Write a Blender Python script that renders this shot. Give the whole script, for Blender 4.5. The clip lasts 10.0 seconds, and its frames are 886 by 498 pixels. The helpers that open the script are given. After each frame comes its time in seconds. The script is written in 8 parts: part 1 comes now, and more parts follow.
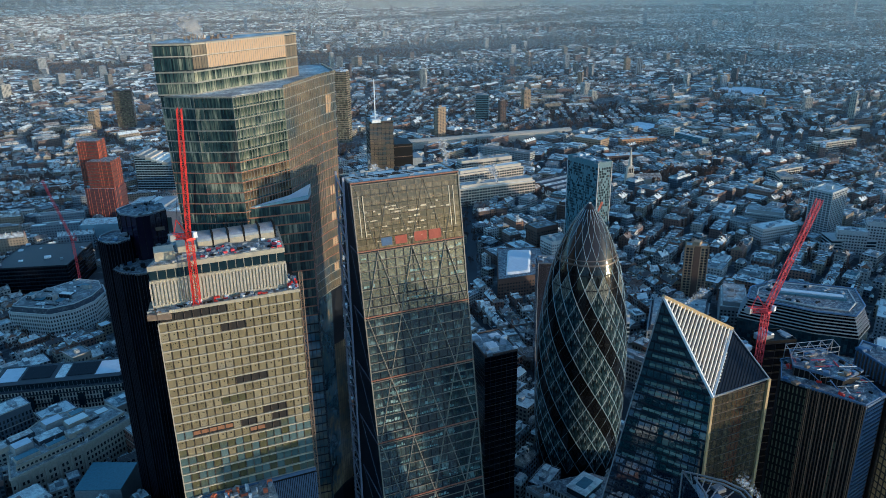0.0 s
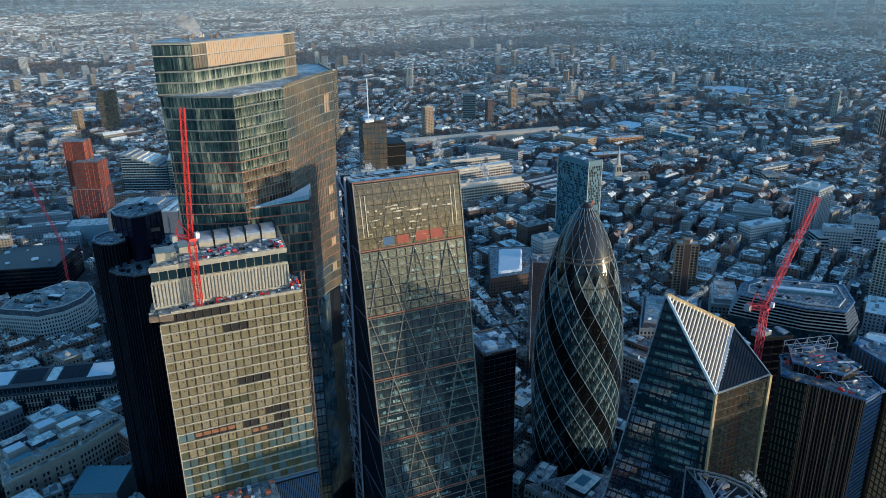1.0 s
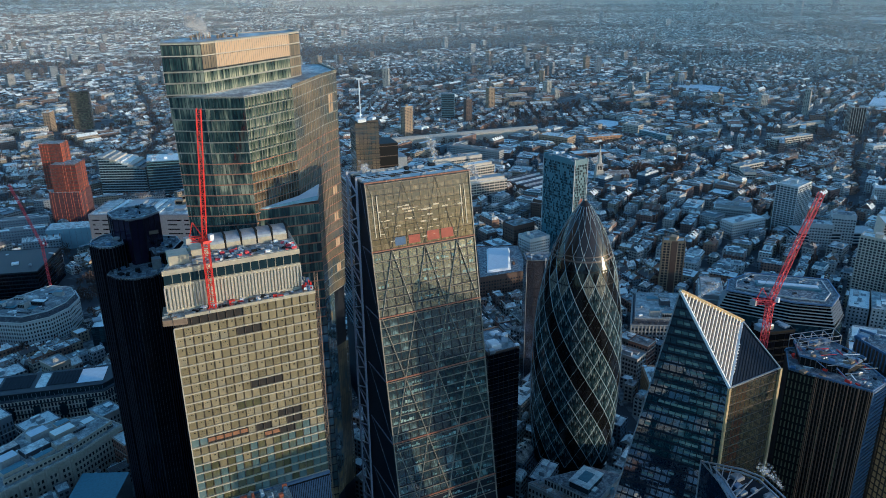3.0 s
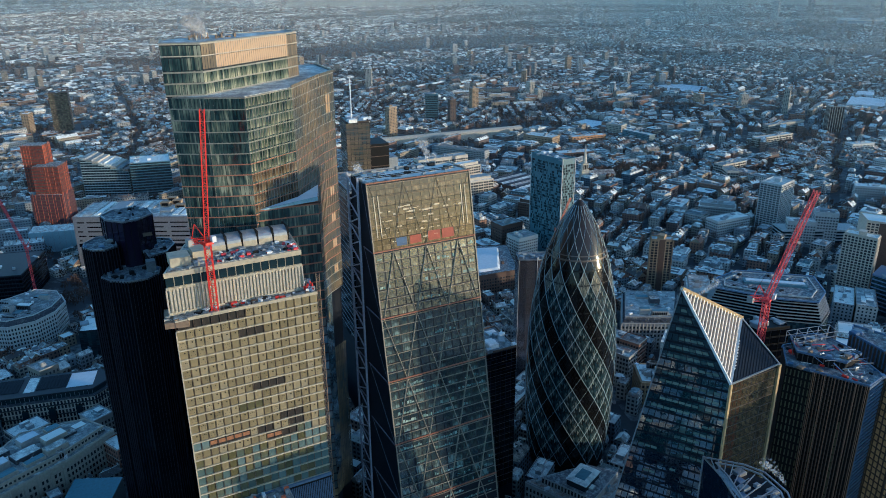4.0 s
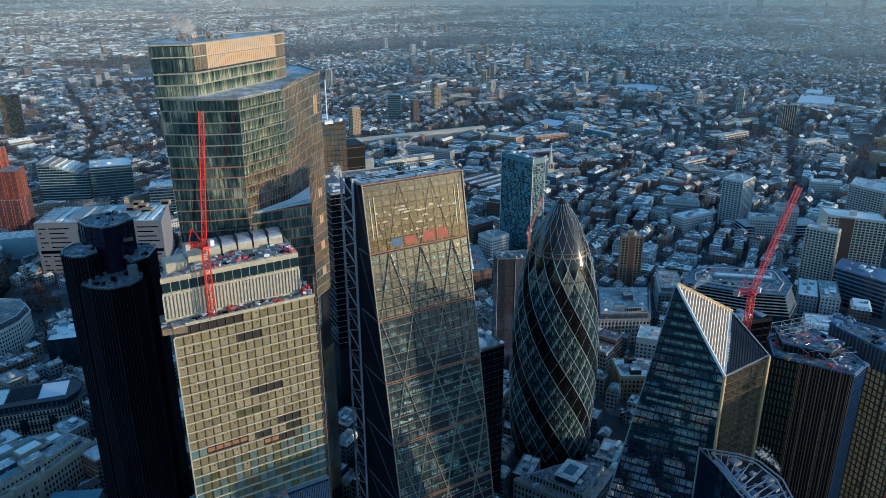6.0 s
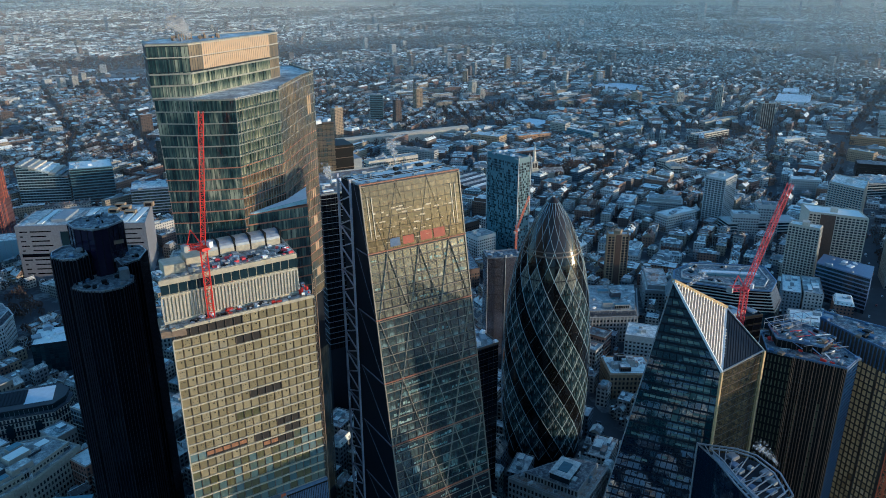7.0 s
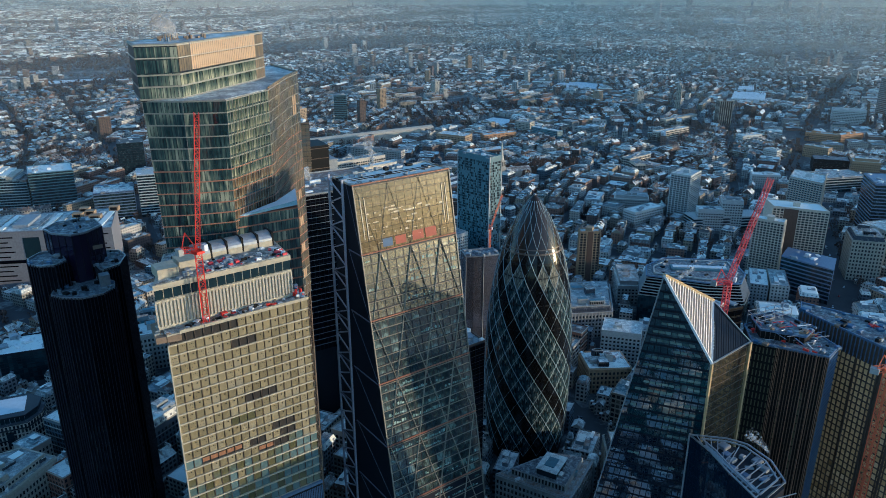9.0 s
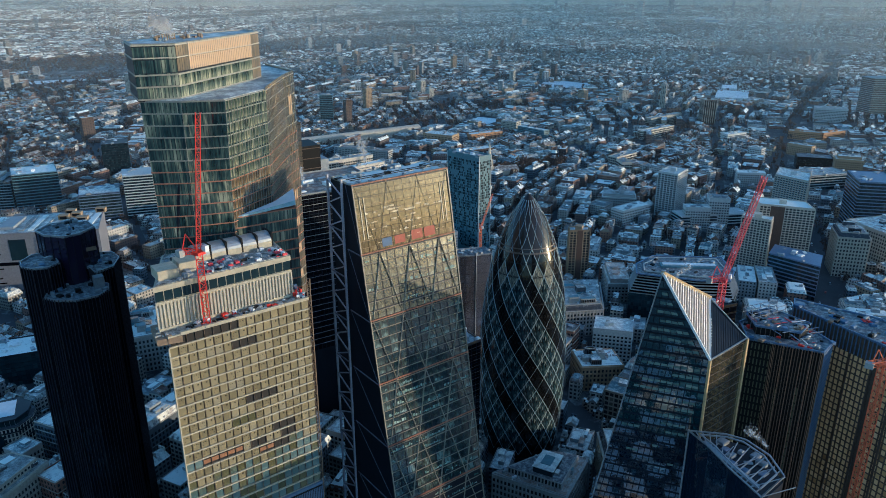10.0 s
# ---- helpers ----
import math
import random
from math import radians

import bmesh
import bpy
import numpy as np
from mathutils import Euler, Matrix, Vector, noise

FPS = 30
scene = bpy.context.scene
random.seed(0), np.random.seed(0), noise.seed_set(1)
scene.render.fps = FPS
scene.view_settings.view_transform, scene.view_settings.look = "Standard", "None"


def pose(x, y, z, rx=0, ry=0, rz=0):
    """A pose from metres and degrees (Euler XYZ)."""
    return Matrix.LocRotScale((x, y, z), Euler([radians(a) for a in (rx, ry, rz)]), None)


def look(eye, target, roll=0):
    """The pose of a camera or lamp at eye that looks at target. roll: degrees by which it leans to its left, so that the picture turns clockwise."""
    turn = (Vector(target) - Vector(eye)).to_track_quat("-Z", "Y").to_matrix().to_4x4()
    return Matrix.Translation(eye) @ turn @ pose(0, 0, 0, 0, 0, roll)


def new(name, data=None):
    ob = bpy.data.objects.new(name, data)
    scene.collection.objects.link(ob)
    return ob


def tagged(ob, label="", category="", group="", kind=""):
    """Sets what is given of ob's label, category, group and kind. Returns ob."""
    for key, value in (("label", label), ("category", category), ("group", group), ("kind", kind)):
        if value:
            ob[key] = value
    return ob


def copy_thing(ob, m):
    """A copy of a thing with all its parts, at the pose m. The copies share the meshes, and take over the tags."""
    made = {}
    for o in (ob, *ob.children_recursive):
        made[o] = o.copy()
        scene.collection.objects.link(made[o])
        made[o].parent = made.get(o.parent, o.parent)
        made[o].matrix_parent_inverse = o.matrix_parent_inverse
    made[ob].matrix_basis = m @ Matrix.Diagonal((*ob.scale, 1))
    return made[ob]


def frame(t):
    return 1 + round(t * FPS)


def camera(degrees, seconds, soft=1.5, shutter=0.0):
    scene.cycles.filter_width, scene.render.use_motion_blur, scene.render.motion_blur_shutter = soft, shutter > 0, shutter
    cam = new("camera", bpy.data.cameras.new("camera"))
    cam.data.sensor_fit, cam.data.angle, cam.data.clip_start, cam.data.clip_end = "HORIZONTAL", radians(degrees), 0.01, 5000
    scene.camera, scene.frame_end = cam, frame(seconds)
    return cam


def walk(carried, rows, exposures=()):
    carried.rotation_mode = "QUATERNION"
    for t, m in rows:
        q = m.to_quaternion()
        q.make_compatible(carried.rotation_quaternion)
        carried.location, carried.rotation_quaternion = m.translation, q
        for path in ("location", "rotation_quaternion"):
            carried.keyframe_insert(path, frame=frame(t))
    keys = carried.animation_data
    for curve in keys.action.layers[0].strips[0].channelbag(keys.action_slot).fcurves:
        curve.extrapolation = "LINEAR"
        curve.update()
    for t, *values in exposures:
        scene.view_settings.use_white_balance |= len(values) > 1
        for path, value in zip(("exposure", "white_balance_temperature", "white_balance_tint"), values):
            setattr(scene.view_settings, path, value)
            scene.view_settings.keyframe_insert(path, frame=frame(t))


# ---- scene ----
cam = camera(62.0, 10.0, soft=0.75)
METRES, EYE, TILT, LEAN, TURN = 75.3, 304.3, 0.0, 0.0, -22.8
ROWS = [
    (0.0, 0.0, 0.0, 0.0, -0.26, -20.19, 0.71),
    (0.5, -0.047, 0.0011, 0.0004, -0.9, -20.23, 0.68),
    (1.0, -0.0968, 0.0015, 0.0003, -1.49, -20.25, 0.63),
    (1.5, -0.1495, 0.0029, 0.0005, -2.03, -20.25, 0.62),
    (2.0, -0.2043, 0.0046, 0.001, -2.46, -20.26, 0.58),
    (2.5, -0.2598, 0.0066, 0.0014, -3.04, -20.28, 0.55),
    (4.0, -0.429, 0.0163, 0.0011, -5.23, -20.28, 0.42),
    (4.5, -0.483, 0.0188, 0.0022, -6.1, -20.27, 0.37),
    (5.0, -0.5356, 0.0212, 0.0025, -7.01, -20.25, 0.33),
    (5.5, -0.587, 0.0259, 0.0029, -7.81, -20.25, 0.27),
    (7.0, -0.7362, 0.0464, 0.0026, -10.24, -20.28, 0.17),
    (7.5, -0.782, 0.0525, 0.0023, -11.01, -20.29, 0.14),
    (8.0, -0.8262, 0.0597, 0.0024, -11.82, -20.29, 0.11),
    (8.5, -0.8695, 0.0675, 0.0024, -12.63, -20.3, 0.07),
    (9.0, -0.9124, 0.0754, 0.0021, -13.44, -20.3, 0.06),
    (9.5, -0.9535, 0.0839, 0.0019, -14.07, -20.32, 0.04),
    (10.0, -0.9937, 0.0924, 0.0014, -14.71, -20.33, 0.02),
]
walk(cam, [(t, pose(0, 0, EYE, TILT, LEAN, TURN) @ pose(METRES * x, METRES * y, METRES * z, 90 + pitch, roll, yaw)) for t, x, y, z, yaw, pitch, roll in ROWS],
     exposures=[(0.0, 1.13, 4270, 0), (10.0, 1.21, 4310, 0)])

# ---- sky and sun: a clear winter morning, the sun just up in the south-east ----
SUN_BEARING, SUN_HEIGHT = 133.6, 4.6
world = bpy.data.worlds.new("sky")
scene.world = world
world.use_nodes = True
wn = world.node_tree.nodes
sky = wn.new("ShaderNodeTexSky")
sky.sky_type = "NISHITA"
sky.sun_disc = False
sky.sun_elevation = radians(SUN_HEIGHT)
sky.sun_rotation = radians(SUN_BEARING)
sky.altitude = 300
sky.air_density = 1.0
sky.dust_density = 0.8
sky.ozone_density = 1.35
world.node_tree.links.new(sky.outputs[0], wn["Background"].inputs[0])
wn["Background"].inputs[1].default_value = 0.15

sb, sh = radians(SUN_BEARING), radians(SUN_HEIGHT)
sun_way = Vector((math.sin(sb) * math.cos(sh), math.cos(sb) * math.cos(sh), math.sin(sh)))
sun_lamp = bpy.data.lights.new("sun", "SUN")
sun_lamp.energy, sun_lamp.angle, sun_lamp.color = 2.0, radians(0.6), (1.0, 0.62, 0.30)
sun = new("sun", sun_lamp)
sun.matrix_world = look(sun_way * 1000, (0, 0, 0))


# ---- materials ----
def nodes_of(name):
    m = bpy.data.materials.new(name)
    m.use_nodes = True
    nt = m.node_tree
    return m, nt, nt.nodes["Principled BSDF"]


def link(nt, a, b):
    nt.links.new(a, b)


def ramp(nt, fac, stops, interp="LINEAR"):
    r = nt.nodes.new("ShaderNodeValToRGB")
    r.color_ramp.interpolation = interp
    els = r.color_ramp.elements
    while len(els) < len(stops):
        els.new(0.5)
    for e, (p, c) in zip(els, stops):
        e.position, e.color = p, (*c, 1)
    link(nt, fac, r.inputs[0])
    return r.outputs[0]


def noise_of(nt, scale, detail=4.0, rough=0.6, space="Object", stretch=None):
    tc = nt.nodes.new("ShaderNodeTexCoord")
    n = nt.nodes.new("ShaderNodeTexNoise")
    n.inputs["Scale"].default_value = scale
    n.inputs["Detail"].default_value = detail
    n.inputs["Roughness"].default_value = rough
    src = tc.outputs[space]
    if stretch:
        mp = nt.nodes.new("ShaderNodeMapping")
        mp.inputs["Scale"].default_value = stretch
        link(nt, src, mp.inputs[0])
        src = mp.outputs[0]
    link(nt, src, n.inputs["Vector"])
    return n.outputs["Fac"]


def mixc(nt, fac, a, b, kind="MIX"):
    m = nt.nodes.new("ShaderNodeMix")
    m.data_type, m.blend_type = "RGBA", kind
    for sock, v in ((m.inputs[0], fac), (m.inputs[6], a), (m.inputs[7], b)):
        if isinstance(v, (int, float)):
            sock.default_value = v
        elif isinstance(v, tuple):
            sock.default_value = (*v, 1)
        else:
            link(nt, v, sock)
    return m.outputs[2]


def math_of(nt, op, a, b=0.0):
    m = nt.nodes.new("ShaderNodeMath")
    m.operation = op
    for sock, v in zip(m.inputs, (a, b)):
        if isinstance(v, (int, float)):
            sock.default_value = v
        else:
            link(nt, v, sock)
    return m.outputs[0]


def bump(nt, bsdf, height, strength=0.3, distance=0.1):
    b = nt.nodes.new("ShaderNodeBump")
    b.inputs["Strength"].default_value = strength
    b.inputs["Distance"].default_value = distance
    link(nt, height, b.inputs["Height"])
    link(nt, b.outputs[0], bsdf.inputs["Normal"])


def plain(name, colour, rough=0.6, metal=0.0, vary=0.25, scale=0.6, spec=0.5):
    """A surface with two scales of soiling."""
    m, nt, p = nodes_of(name)
    n1, n2 = noise_of(nt, scale), noise_of(nt, scale * 12, 2.0)
    s = math_of(nt, "ADD", math_of(nt, "MULTIPLY", n1, 0.65), math_of(nt, "MULTIPLY", n2, 0.35))
    dark = tuple(c * (1 - vary) for c in colour)
    light = tuple(min(1, c * (1 + vary)) for c in colour)
    link(nt, ramp(nt, s, [(0.3, dark), (0.7, light)]), p.inputs["Base Color"])
    p.inputs["Roughness"].default_value = rough
    p.inputs["Metallic"].default_value = metal
    p.inputs["Specular IOR Level"].default_value = spec
    bump(nt, p, n2, 0.15, 0.05)
    return m


def pane_mat(name, stops, rough=0.12, spec=0.5, island=False, wave=0.02, scale=0.08, ior=1.5, bars=0.0, amp=0.6, own=0.75):
    """Glazing seen from outside: blinds, ceilings and dark rooms behind a glossy face, each pane its own."""
    m, nt, p = nodes_of(name)
    if island:
        rnd = nt.nodes.new("ShaderNodeNewGeometry").outputs["Random Per Island"]
    else:
        rnd = nt.nodes.new("ShaderNodeObjectInfo").outputs["Random"]
    n = noise_of(nt, scale, 3.0, 0.6, "Object")
    mixed = math_of(nt, "ADD", math_of(nt, "ADD", math_of(nt, "MULTIPLY", rnd, own), (0.75 - own) * 0.5), math_of(nt, "MULTIPLY", math_of(nt, "SUBTRACT", n, 0.25 if own > 0.5 else 0.375), 0.5 if own > 0.5 else 1.7))
    if bars:
        tc = nt.nodes.new("ShaderNodeTexCoord")
        mp = nt.nodes.new("ShaderNodeMapping")
        mp.inputs["Scale"].default_value = (bars, 0.06, 0.06) if not island else (bars * 0.7, bars * 0.7, 0.02)
        cb = nt.nodes.new("ShaderNodeCombineXYZ")
        link(nt, math_of(nt, "MULTIPLY", rnd, 97.0), cb.inputs[1])
        link(nt, math_of(nt, "MULTIPLY", rnd, 53.0), cb.inputs[0])
        link(nt, cb.outputs[0], mp.inputs["Location"])
        link(nt, tc.outputs["Object"], mp.inputs[0])
        nb = nt.nodes.new("ShaderNodeTexNoise")
        nb.inputs["Scale"].default_value = 1.0
        nb.inputs["Detail"].default_value = 2.0
        link(nt, mp.outputs[0], nb.inputs["Vector"])
        mixed = math_of(nt, "ADD", mixed, math_of(nt, "MULTIPLY", math_of(nt, "SUBTRACT", nb.outputs["Fac"], 0.5), amp))
    link(nt, ramp(nt, mixed, stops), p.inputs["Base Color"])
    p.inputs["Roughness"].default_value = rough
    p.inputs["Specular IOR Level"].default_value = spec
    p.inputs["IOR"].default_value = ior
    bump(nt, p, noise_of(nt, 0.25, 2.0), wave * 4, 0.3)
    return m


def snowy(name, roof, cover=0.5, scale=0.12, island=True):
    """Roof covering with blown, partly melted snow."""
    m, nt, p = nodes_of(name)
    n1 = noise_of(nt, scale, 5.0, 0.65)
    n2 = noise_of(nt, scale * 7, 3.0)
    s = math_of(nt, "ADD", math_of(nt, "MULTIPLY", n1, 0.7), math_of(nt, "MULTIPLY", n2, 0.3))
    if island:
        rnd = nt.nodes.new("ShaderNodeNewGeometry").outputs["Random Per Island"]
        rnd = math_of(nt, "FRACT", math_of(nt, "ADD", rnd, nt.nodes.new("ShaderNodeObjectInfo").outputs["Random"]))
        s = math_of(nt, "ADD", s, math_of(nt, "MULTIPLY", math_of(nt, "SUBTRACT", rnd, 0.5), 0.34))
    k = 1 - cover
    snow = ramp(nt, s, [(max(0, k - 0.13), (0, 0, 0)), (k, (0.30, 0.30, 0.30)), (min(1, k + 0.15), (1, 1, 1))])
    bare = roof
    if island:
        bare = ramp(nt, math_of(nt, "FRACT", math_of(nt, "MULTIPLY", rnd, 7.3)), [(0.0, roof), (0.3, tuple(c * 1.5 for c in roof)), (0.5, (roof[0] * 1.7, roof[1] * 1.1, roof[2] * 0.8)), (0.72, (roof[0] * 0.6, roof[1] * 0.9, roof[2] * 1.0)), (0.88, (roof[0] * 2.4, roof[1] * 2.2, roof[2] * 2.0))], "CONSTANT")
    link(nt, mixc(nt, snow, bare, (0.82, 0.83, 0.77)), p.inputs["Base Color"])
    p.inputs["Roughness"].default_value = 0.75
    bump(nt, p, n1, 0.4, 0.3)
    return m


def walls_mat(name, stops, glass=(0.03, 0.04, 0.05), pitch=(3.2, 3.3), share=(0.45, 0.5), rows=True):
    """Masonry whose tint changes from house to house; distant ones carry their window rows by UV in metres."""
    m, nt, p = nodes_of(name)
    rnd = nt.nodes.new("ShaderNodeNewGeometry").outputs["Random Per Island"]
    if not rows:
        rnd = nt.nodes.new("ShaderNodeObjectInfo").outputs["Random"]
    base = ramp(nt, rnd, stops, "CONSTANT")
    base = mixc(nt, 0.35, base, ramp(nt, noise_of(nt, 0.15), [(0.3, (0.35, 0.33, 0.32)), (0.7, (1, 1, 1))]), "MULTIPLY")
    uv = nt.nodes.new("ShaderNodeUVMap")
    uv.uv_map = "UVMap"
    sp = nt.nodes.new("ShaderNodeSeparateXYZ")
    link(nt, uv.outputs[0], sp.inputs[0])
    hit = None
    for i in (0, 1):
        f = math_of(nt, "FRACT", math_of(nt, "DIVIDE", sp.outputs[i], pitch[i]))
        g = math_of(nt, "LESS_THAN", math_of(nt, "ABSOLUTE", math_of(nt, "SUBTRACT", f, 0.5)), share[i] / 2)
        hit = g if hit is None else math_of(nt, "MULTIPLY", hit, g)
    if not rows:
        link(nt, base, p.inputs["Base Color"])
        p.inputs["Roughness"].default_value = 0.85
        return m
    link(nt, mixc(nt, hit, base, glass), p.inputs["Base Color"])
    link(nt, math_of(nt, "SUBTRACT", 0.85, math_of(nt, "MULTIPLY", hit, 0.65)), p.inputs["Roughness"])
    return m


BRICK = [(0.0, (0.24, 0.14, 0.10)), (0.16, (0.36, 0.29, 0.20)), (0.36, (0.46, 0.42, 0.36)), (0.52, (0.17, 0.115, 0.09)), (0.64, (0.33, 0.19, 0.12)), (0.76, (0.60, 0.56, 0.50)), (0.92, (0.30, 0.32, 0.34))]
CITY = [(0.0, (0.42, 0.39, 0.34)), (0.3, (0.30, 0.27, 0.22)), (0.5, (0.22, 0.22, 0.23)), (0.65, (0.50, 0.47, 0.42)), (0.85, (0.12, 0.14, 0.17))]
M = {
    "ground": snowy("street_surface", (0.04, 0.04, 0.045), 0.37, 0.03, False),
    "brick": walls_mat("house_walls", BRICK),
    # far walls: the haze's muting is put into a greyer, darker brick
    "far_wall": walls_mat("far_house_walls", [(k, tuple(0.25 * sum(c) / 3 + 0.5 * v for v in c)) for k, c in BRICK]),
    "city": walls_mat("office_walls", CITY, share=(0.6, 0.55)),
    "roof": snowy("snowy_roofs", (0.075, 0.065, 0.06), 0.50, 0.24),
    "flat": snowy("snowy_flat_roofs", (0.14, 0.145, 0.145), 0.57, 0.20),
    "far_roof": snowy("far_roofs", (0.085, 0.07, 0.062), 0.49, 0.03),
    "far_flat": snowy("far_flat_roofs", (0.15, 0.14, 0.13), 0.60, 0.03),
    "near_flat": snowy("near_flat_roofs", (0.12, 0.13, 0.14), 0.54, 0.26),
    "lane": plain("asphalt", (0.045, 0.045, 0.048), 0.8, 0.0, 0.3, 0.1),
    "plain_wall": None,
    "plant": plain("roof_plant", (0.28, 0.30, 0.32), 0.6),
    "steel": plain("grey_steel", (0.35, 0.36, 0.38), 0.4, 0.6),
    "white": plain("white_steel", (0.75, 0.75, 0.74), 0.45),
    "black": plain("black_metal", (0.006, 0.006, 0.007), 0.55, 0.0, 0.3, 0.6, 0.25),
    "stone": plain("pale_stone", (0.50, 0.46, 0.39), 0.8),
    "cream": plain("cream_frame", (0.62, 0.56, 0.44), 0.55),
    "concrete": plain("concrete", (0.36, 0.35, 0.33), 0.85),
    "red": plain("red_crane_paint", (0.62, 0.035, 0.02), 0.4),
    "pink": plain("faded_red_paint", (0.60, 0.06, 0.07), 0.5),
    "orange": plain("orange_crane_paint", (0.65, 0.16, 0.06), 0.5),
    "twig": plain("bare_twigs", (0.15, 0.085, 0.055), 0.9, 0.0, 0.4, 0.05),
    "bare_wood": plain("bare_wood", (0.080, 0.053, 0.042), 0.9, 0.0, 0.5, 0.02),
    "dark_glass": pane_mat("dark_glass", [(0.0, (0.008, 0.014, 0.02)), (0.6, (0.015, 0.03, 0.04)), (1.0, (0.05, 0.08, 0.09))], island=True),
    "window": pane_mat("window_glass", [(0.0, (0.01, 0.014, 0.02)), (0.7, (0.03, 0.04, 0.05)), (0.95, (0.16, 0.15, 0.12))], island=True),
}

M["plain_wall"] = walls_mat("near_walls", CITY + [(0.93, (0.33, 0.17, 0.11))], rows=False)


# ---- building blocks ----
class Shape:
    """Gathers corners and faces for one mesh."""

    def __init__(self):
        self.v, self.f, self.uv = [], [], []

    def face(self, pts, uv=None):
        n = len(self.v)
        self.v += [tuple(p) for p in pts]
        self.f.append(tuple(range(n, n + len(pts))))
        self.uv.append(uv)
        return self

    def solid(self, low, high, cap=True, floor=False):
        """A closed band between two rings of corners, run anticlockwise from above."""
        n, k = len(self.v), len(low)
        self.v += [tuple(p) for p in low] + [tuple(p) for p in high]
        run = 0.0
        for i in range(k):
            j = (i + 1) % k
            self.f.append((n + i, n + j, n + k + j, n + k + i))
            d = math.hypot(low[j][0] - low[i][0], low[j][1] - low[i][1])
            self.uv.append([(run, low[i][2]), (run + d, low[j][2]), (run + d, high[j][2]), (run, high[i][2])])
            run += d
        if cap:
            self.f.append(tuple(range(n + k, n + 2 * k)))
            self.uv.append(None)
        if floor:
            self.f.append(tuple(range(n + k - 1, n - 1, -1)))
            self.uv.append(None)
        return self

    def stack(self, rings, cap=True):
        """One closed skin through several rings of equal count, lowest first."""
        n, k = len(self.v), len(rings[0])
        for r in rings:
            self.v += [tuple(p) for p in r]
        for m in range(len(rings) - 1):
            for i in range(k):
                j = (i + 1) % k
                self.f.append((n + m * k + i, n + m * k + j, n + (m + 1) * k + j, n + (m + 1) * k + i))
                self.uv.append(None)
        if cap:
            self.f.append(tuple(range(n + (len(rings) - 1) * k, n + len(rings) * k)))
            self.uv.append(None)
        return self

    def prism(self, ring, z0, z1, cap=True, floor=True):
        return self.solid([(x, y, z0) for x, y in ring], [(x, y, z1) for x, y in ring], cap, floor)

    def box(self, x0, x1, y0, y1, z0, z1):
        return self.prism([(x0, y0), (x1, y0), (x1, y1), (x0, y1)], z0, z1)

    def slab(self, cx, cy, lx, ly, z0, z1, turn=0.0, cap=True):
        return self.prism(ring_of(cx, cy, lx, ly, turn), z0, z1, cap)

    def bar(self, a, b, w, h=None):
        """A square bar from a to b."""
        a, b = Vector(a), Vector(b)
        d = b - a
        if d.length < 1e-6:
            return self
        d.normalize()
        s = d.cross(Vector((0, 0, 1)))
        if s.length < 1e-3:
            s = Vector((1, 0, 0))
        s.normalize()
        u = s.cross(d)
        s, u = s * (w / 2), u * ((h or w) / 2)
        offs = (-s - u, s - u, s + u, -s + u)
        n = len(self.v)
        self.v += [tuple(a + o) for o in offs] + [tuple(b + o) for o in offs]
        for q in ((0, 1, 5, 4), (1, 2, 6, 5), (2, 3, 7, 6), (3, 0, 4, 7), (3, 2, 1, 0), (4, 5, 6, 7)):
            self.f.append(tuple(n + i for i in q))
            self.uv.append(None)
        return self

    def mesh(self, name, material, smooth=False):
        me = bpy.data.meshes.new(name)
        me.from_pydata(self.v, [], self.f)
        if any(self.uv):
            lay = me.uv_layers.new(name="UVMap")
            flat = []
            for f, u in zip(self.f, self.uv):
                for c in (u or [(0.0, 0.0)] * len(f)):
                    flat += c
            lay.data.foreach_set("uv", flat)
        for m in (material if isinstance(material, (list, tuple)) else [material]):
            me.materials.append(m)
        if smooth:
            me.polygons.foreach_set("use_smooth", [True] * len(me.polygons))
        me.update()
        return me


def ring_of(cx, cy, lx, ly, turn=0.0):
    c, s = math.cos(radians(turn)), math.sin(radians(turn))
    return [(cx + x * c - y * s, cy + x * s + y * c) for x, y in ((-lx / 2, -ly / 2), (lx / 2, -ly / 2), (lx / 2, ly / 2), (-lx / 2, ly / 2))]


def inset(ring, d):
    """The ring moved inwards by d (outwards if negative); anticlockwise rings."""
    out, k = [], len(ring)
    for i in range(k):
        p, q, r = Vector(ring[i - 1]), Vector(ring[i]), Vector(ring[(i + 1) % k])
        a, b = (q - p).normalized(), (r - q).normalized()
        na, nb = Vector((-a.y, a.x)), Vector((-b.y, b.x))
        m = (na + nb)
        m = m / max(0.25, 1 + na.dot(nb))
        out.append(tuple(q + m * d))
    return out


def part(name, shape, material, parent, label="", kind="", smooth=False):
    """Links a Shape, or a mesh, as one mesh object under a thing or a part."""
    me = shape.mesh(name, material, smooth) if isinstance(shape, Shape) else shape
    ob = new(name, me)
    ob.parent = parent
    if label or kind:
        tagged(ob, label, "", "", kind)
    return ob


def thing(name, label, category, group="", at=(0, 0, 0)):
    ob = new(name)
    ob.location = at
    return tagged(ob, label, category, group)


def single(name, shape, material, label, category="", group="", kind="", smooth=False):
    return tagged(new(name, shape.mesh(name, material, smooth)), label, category, group, kind)


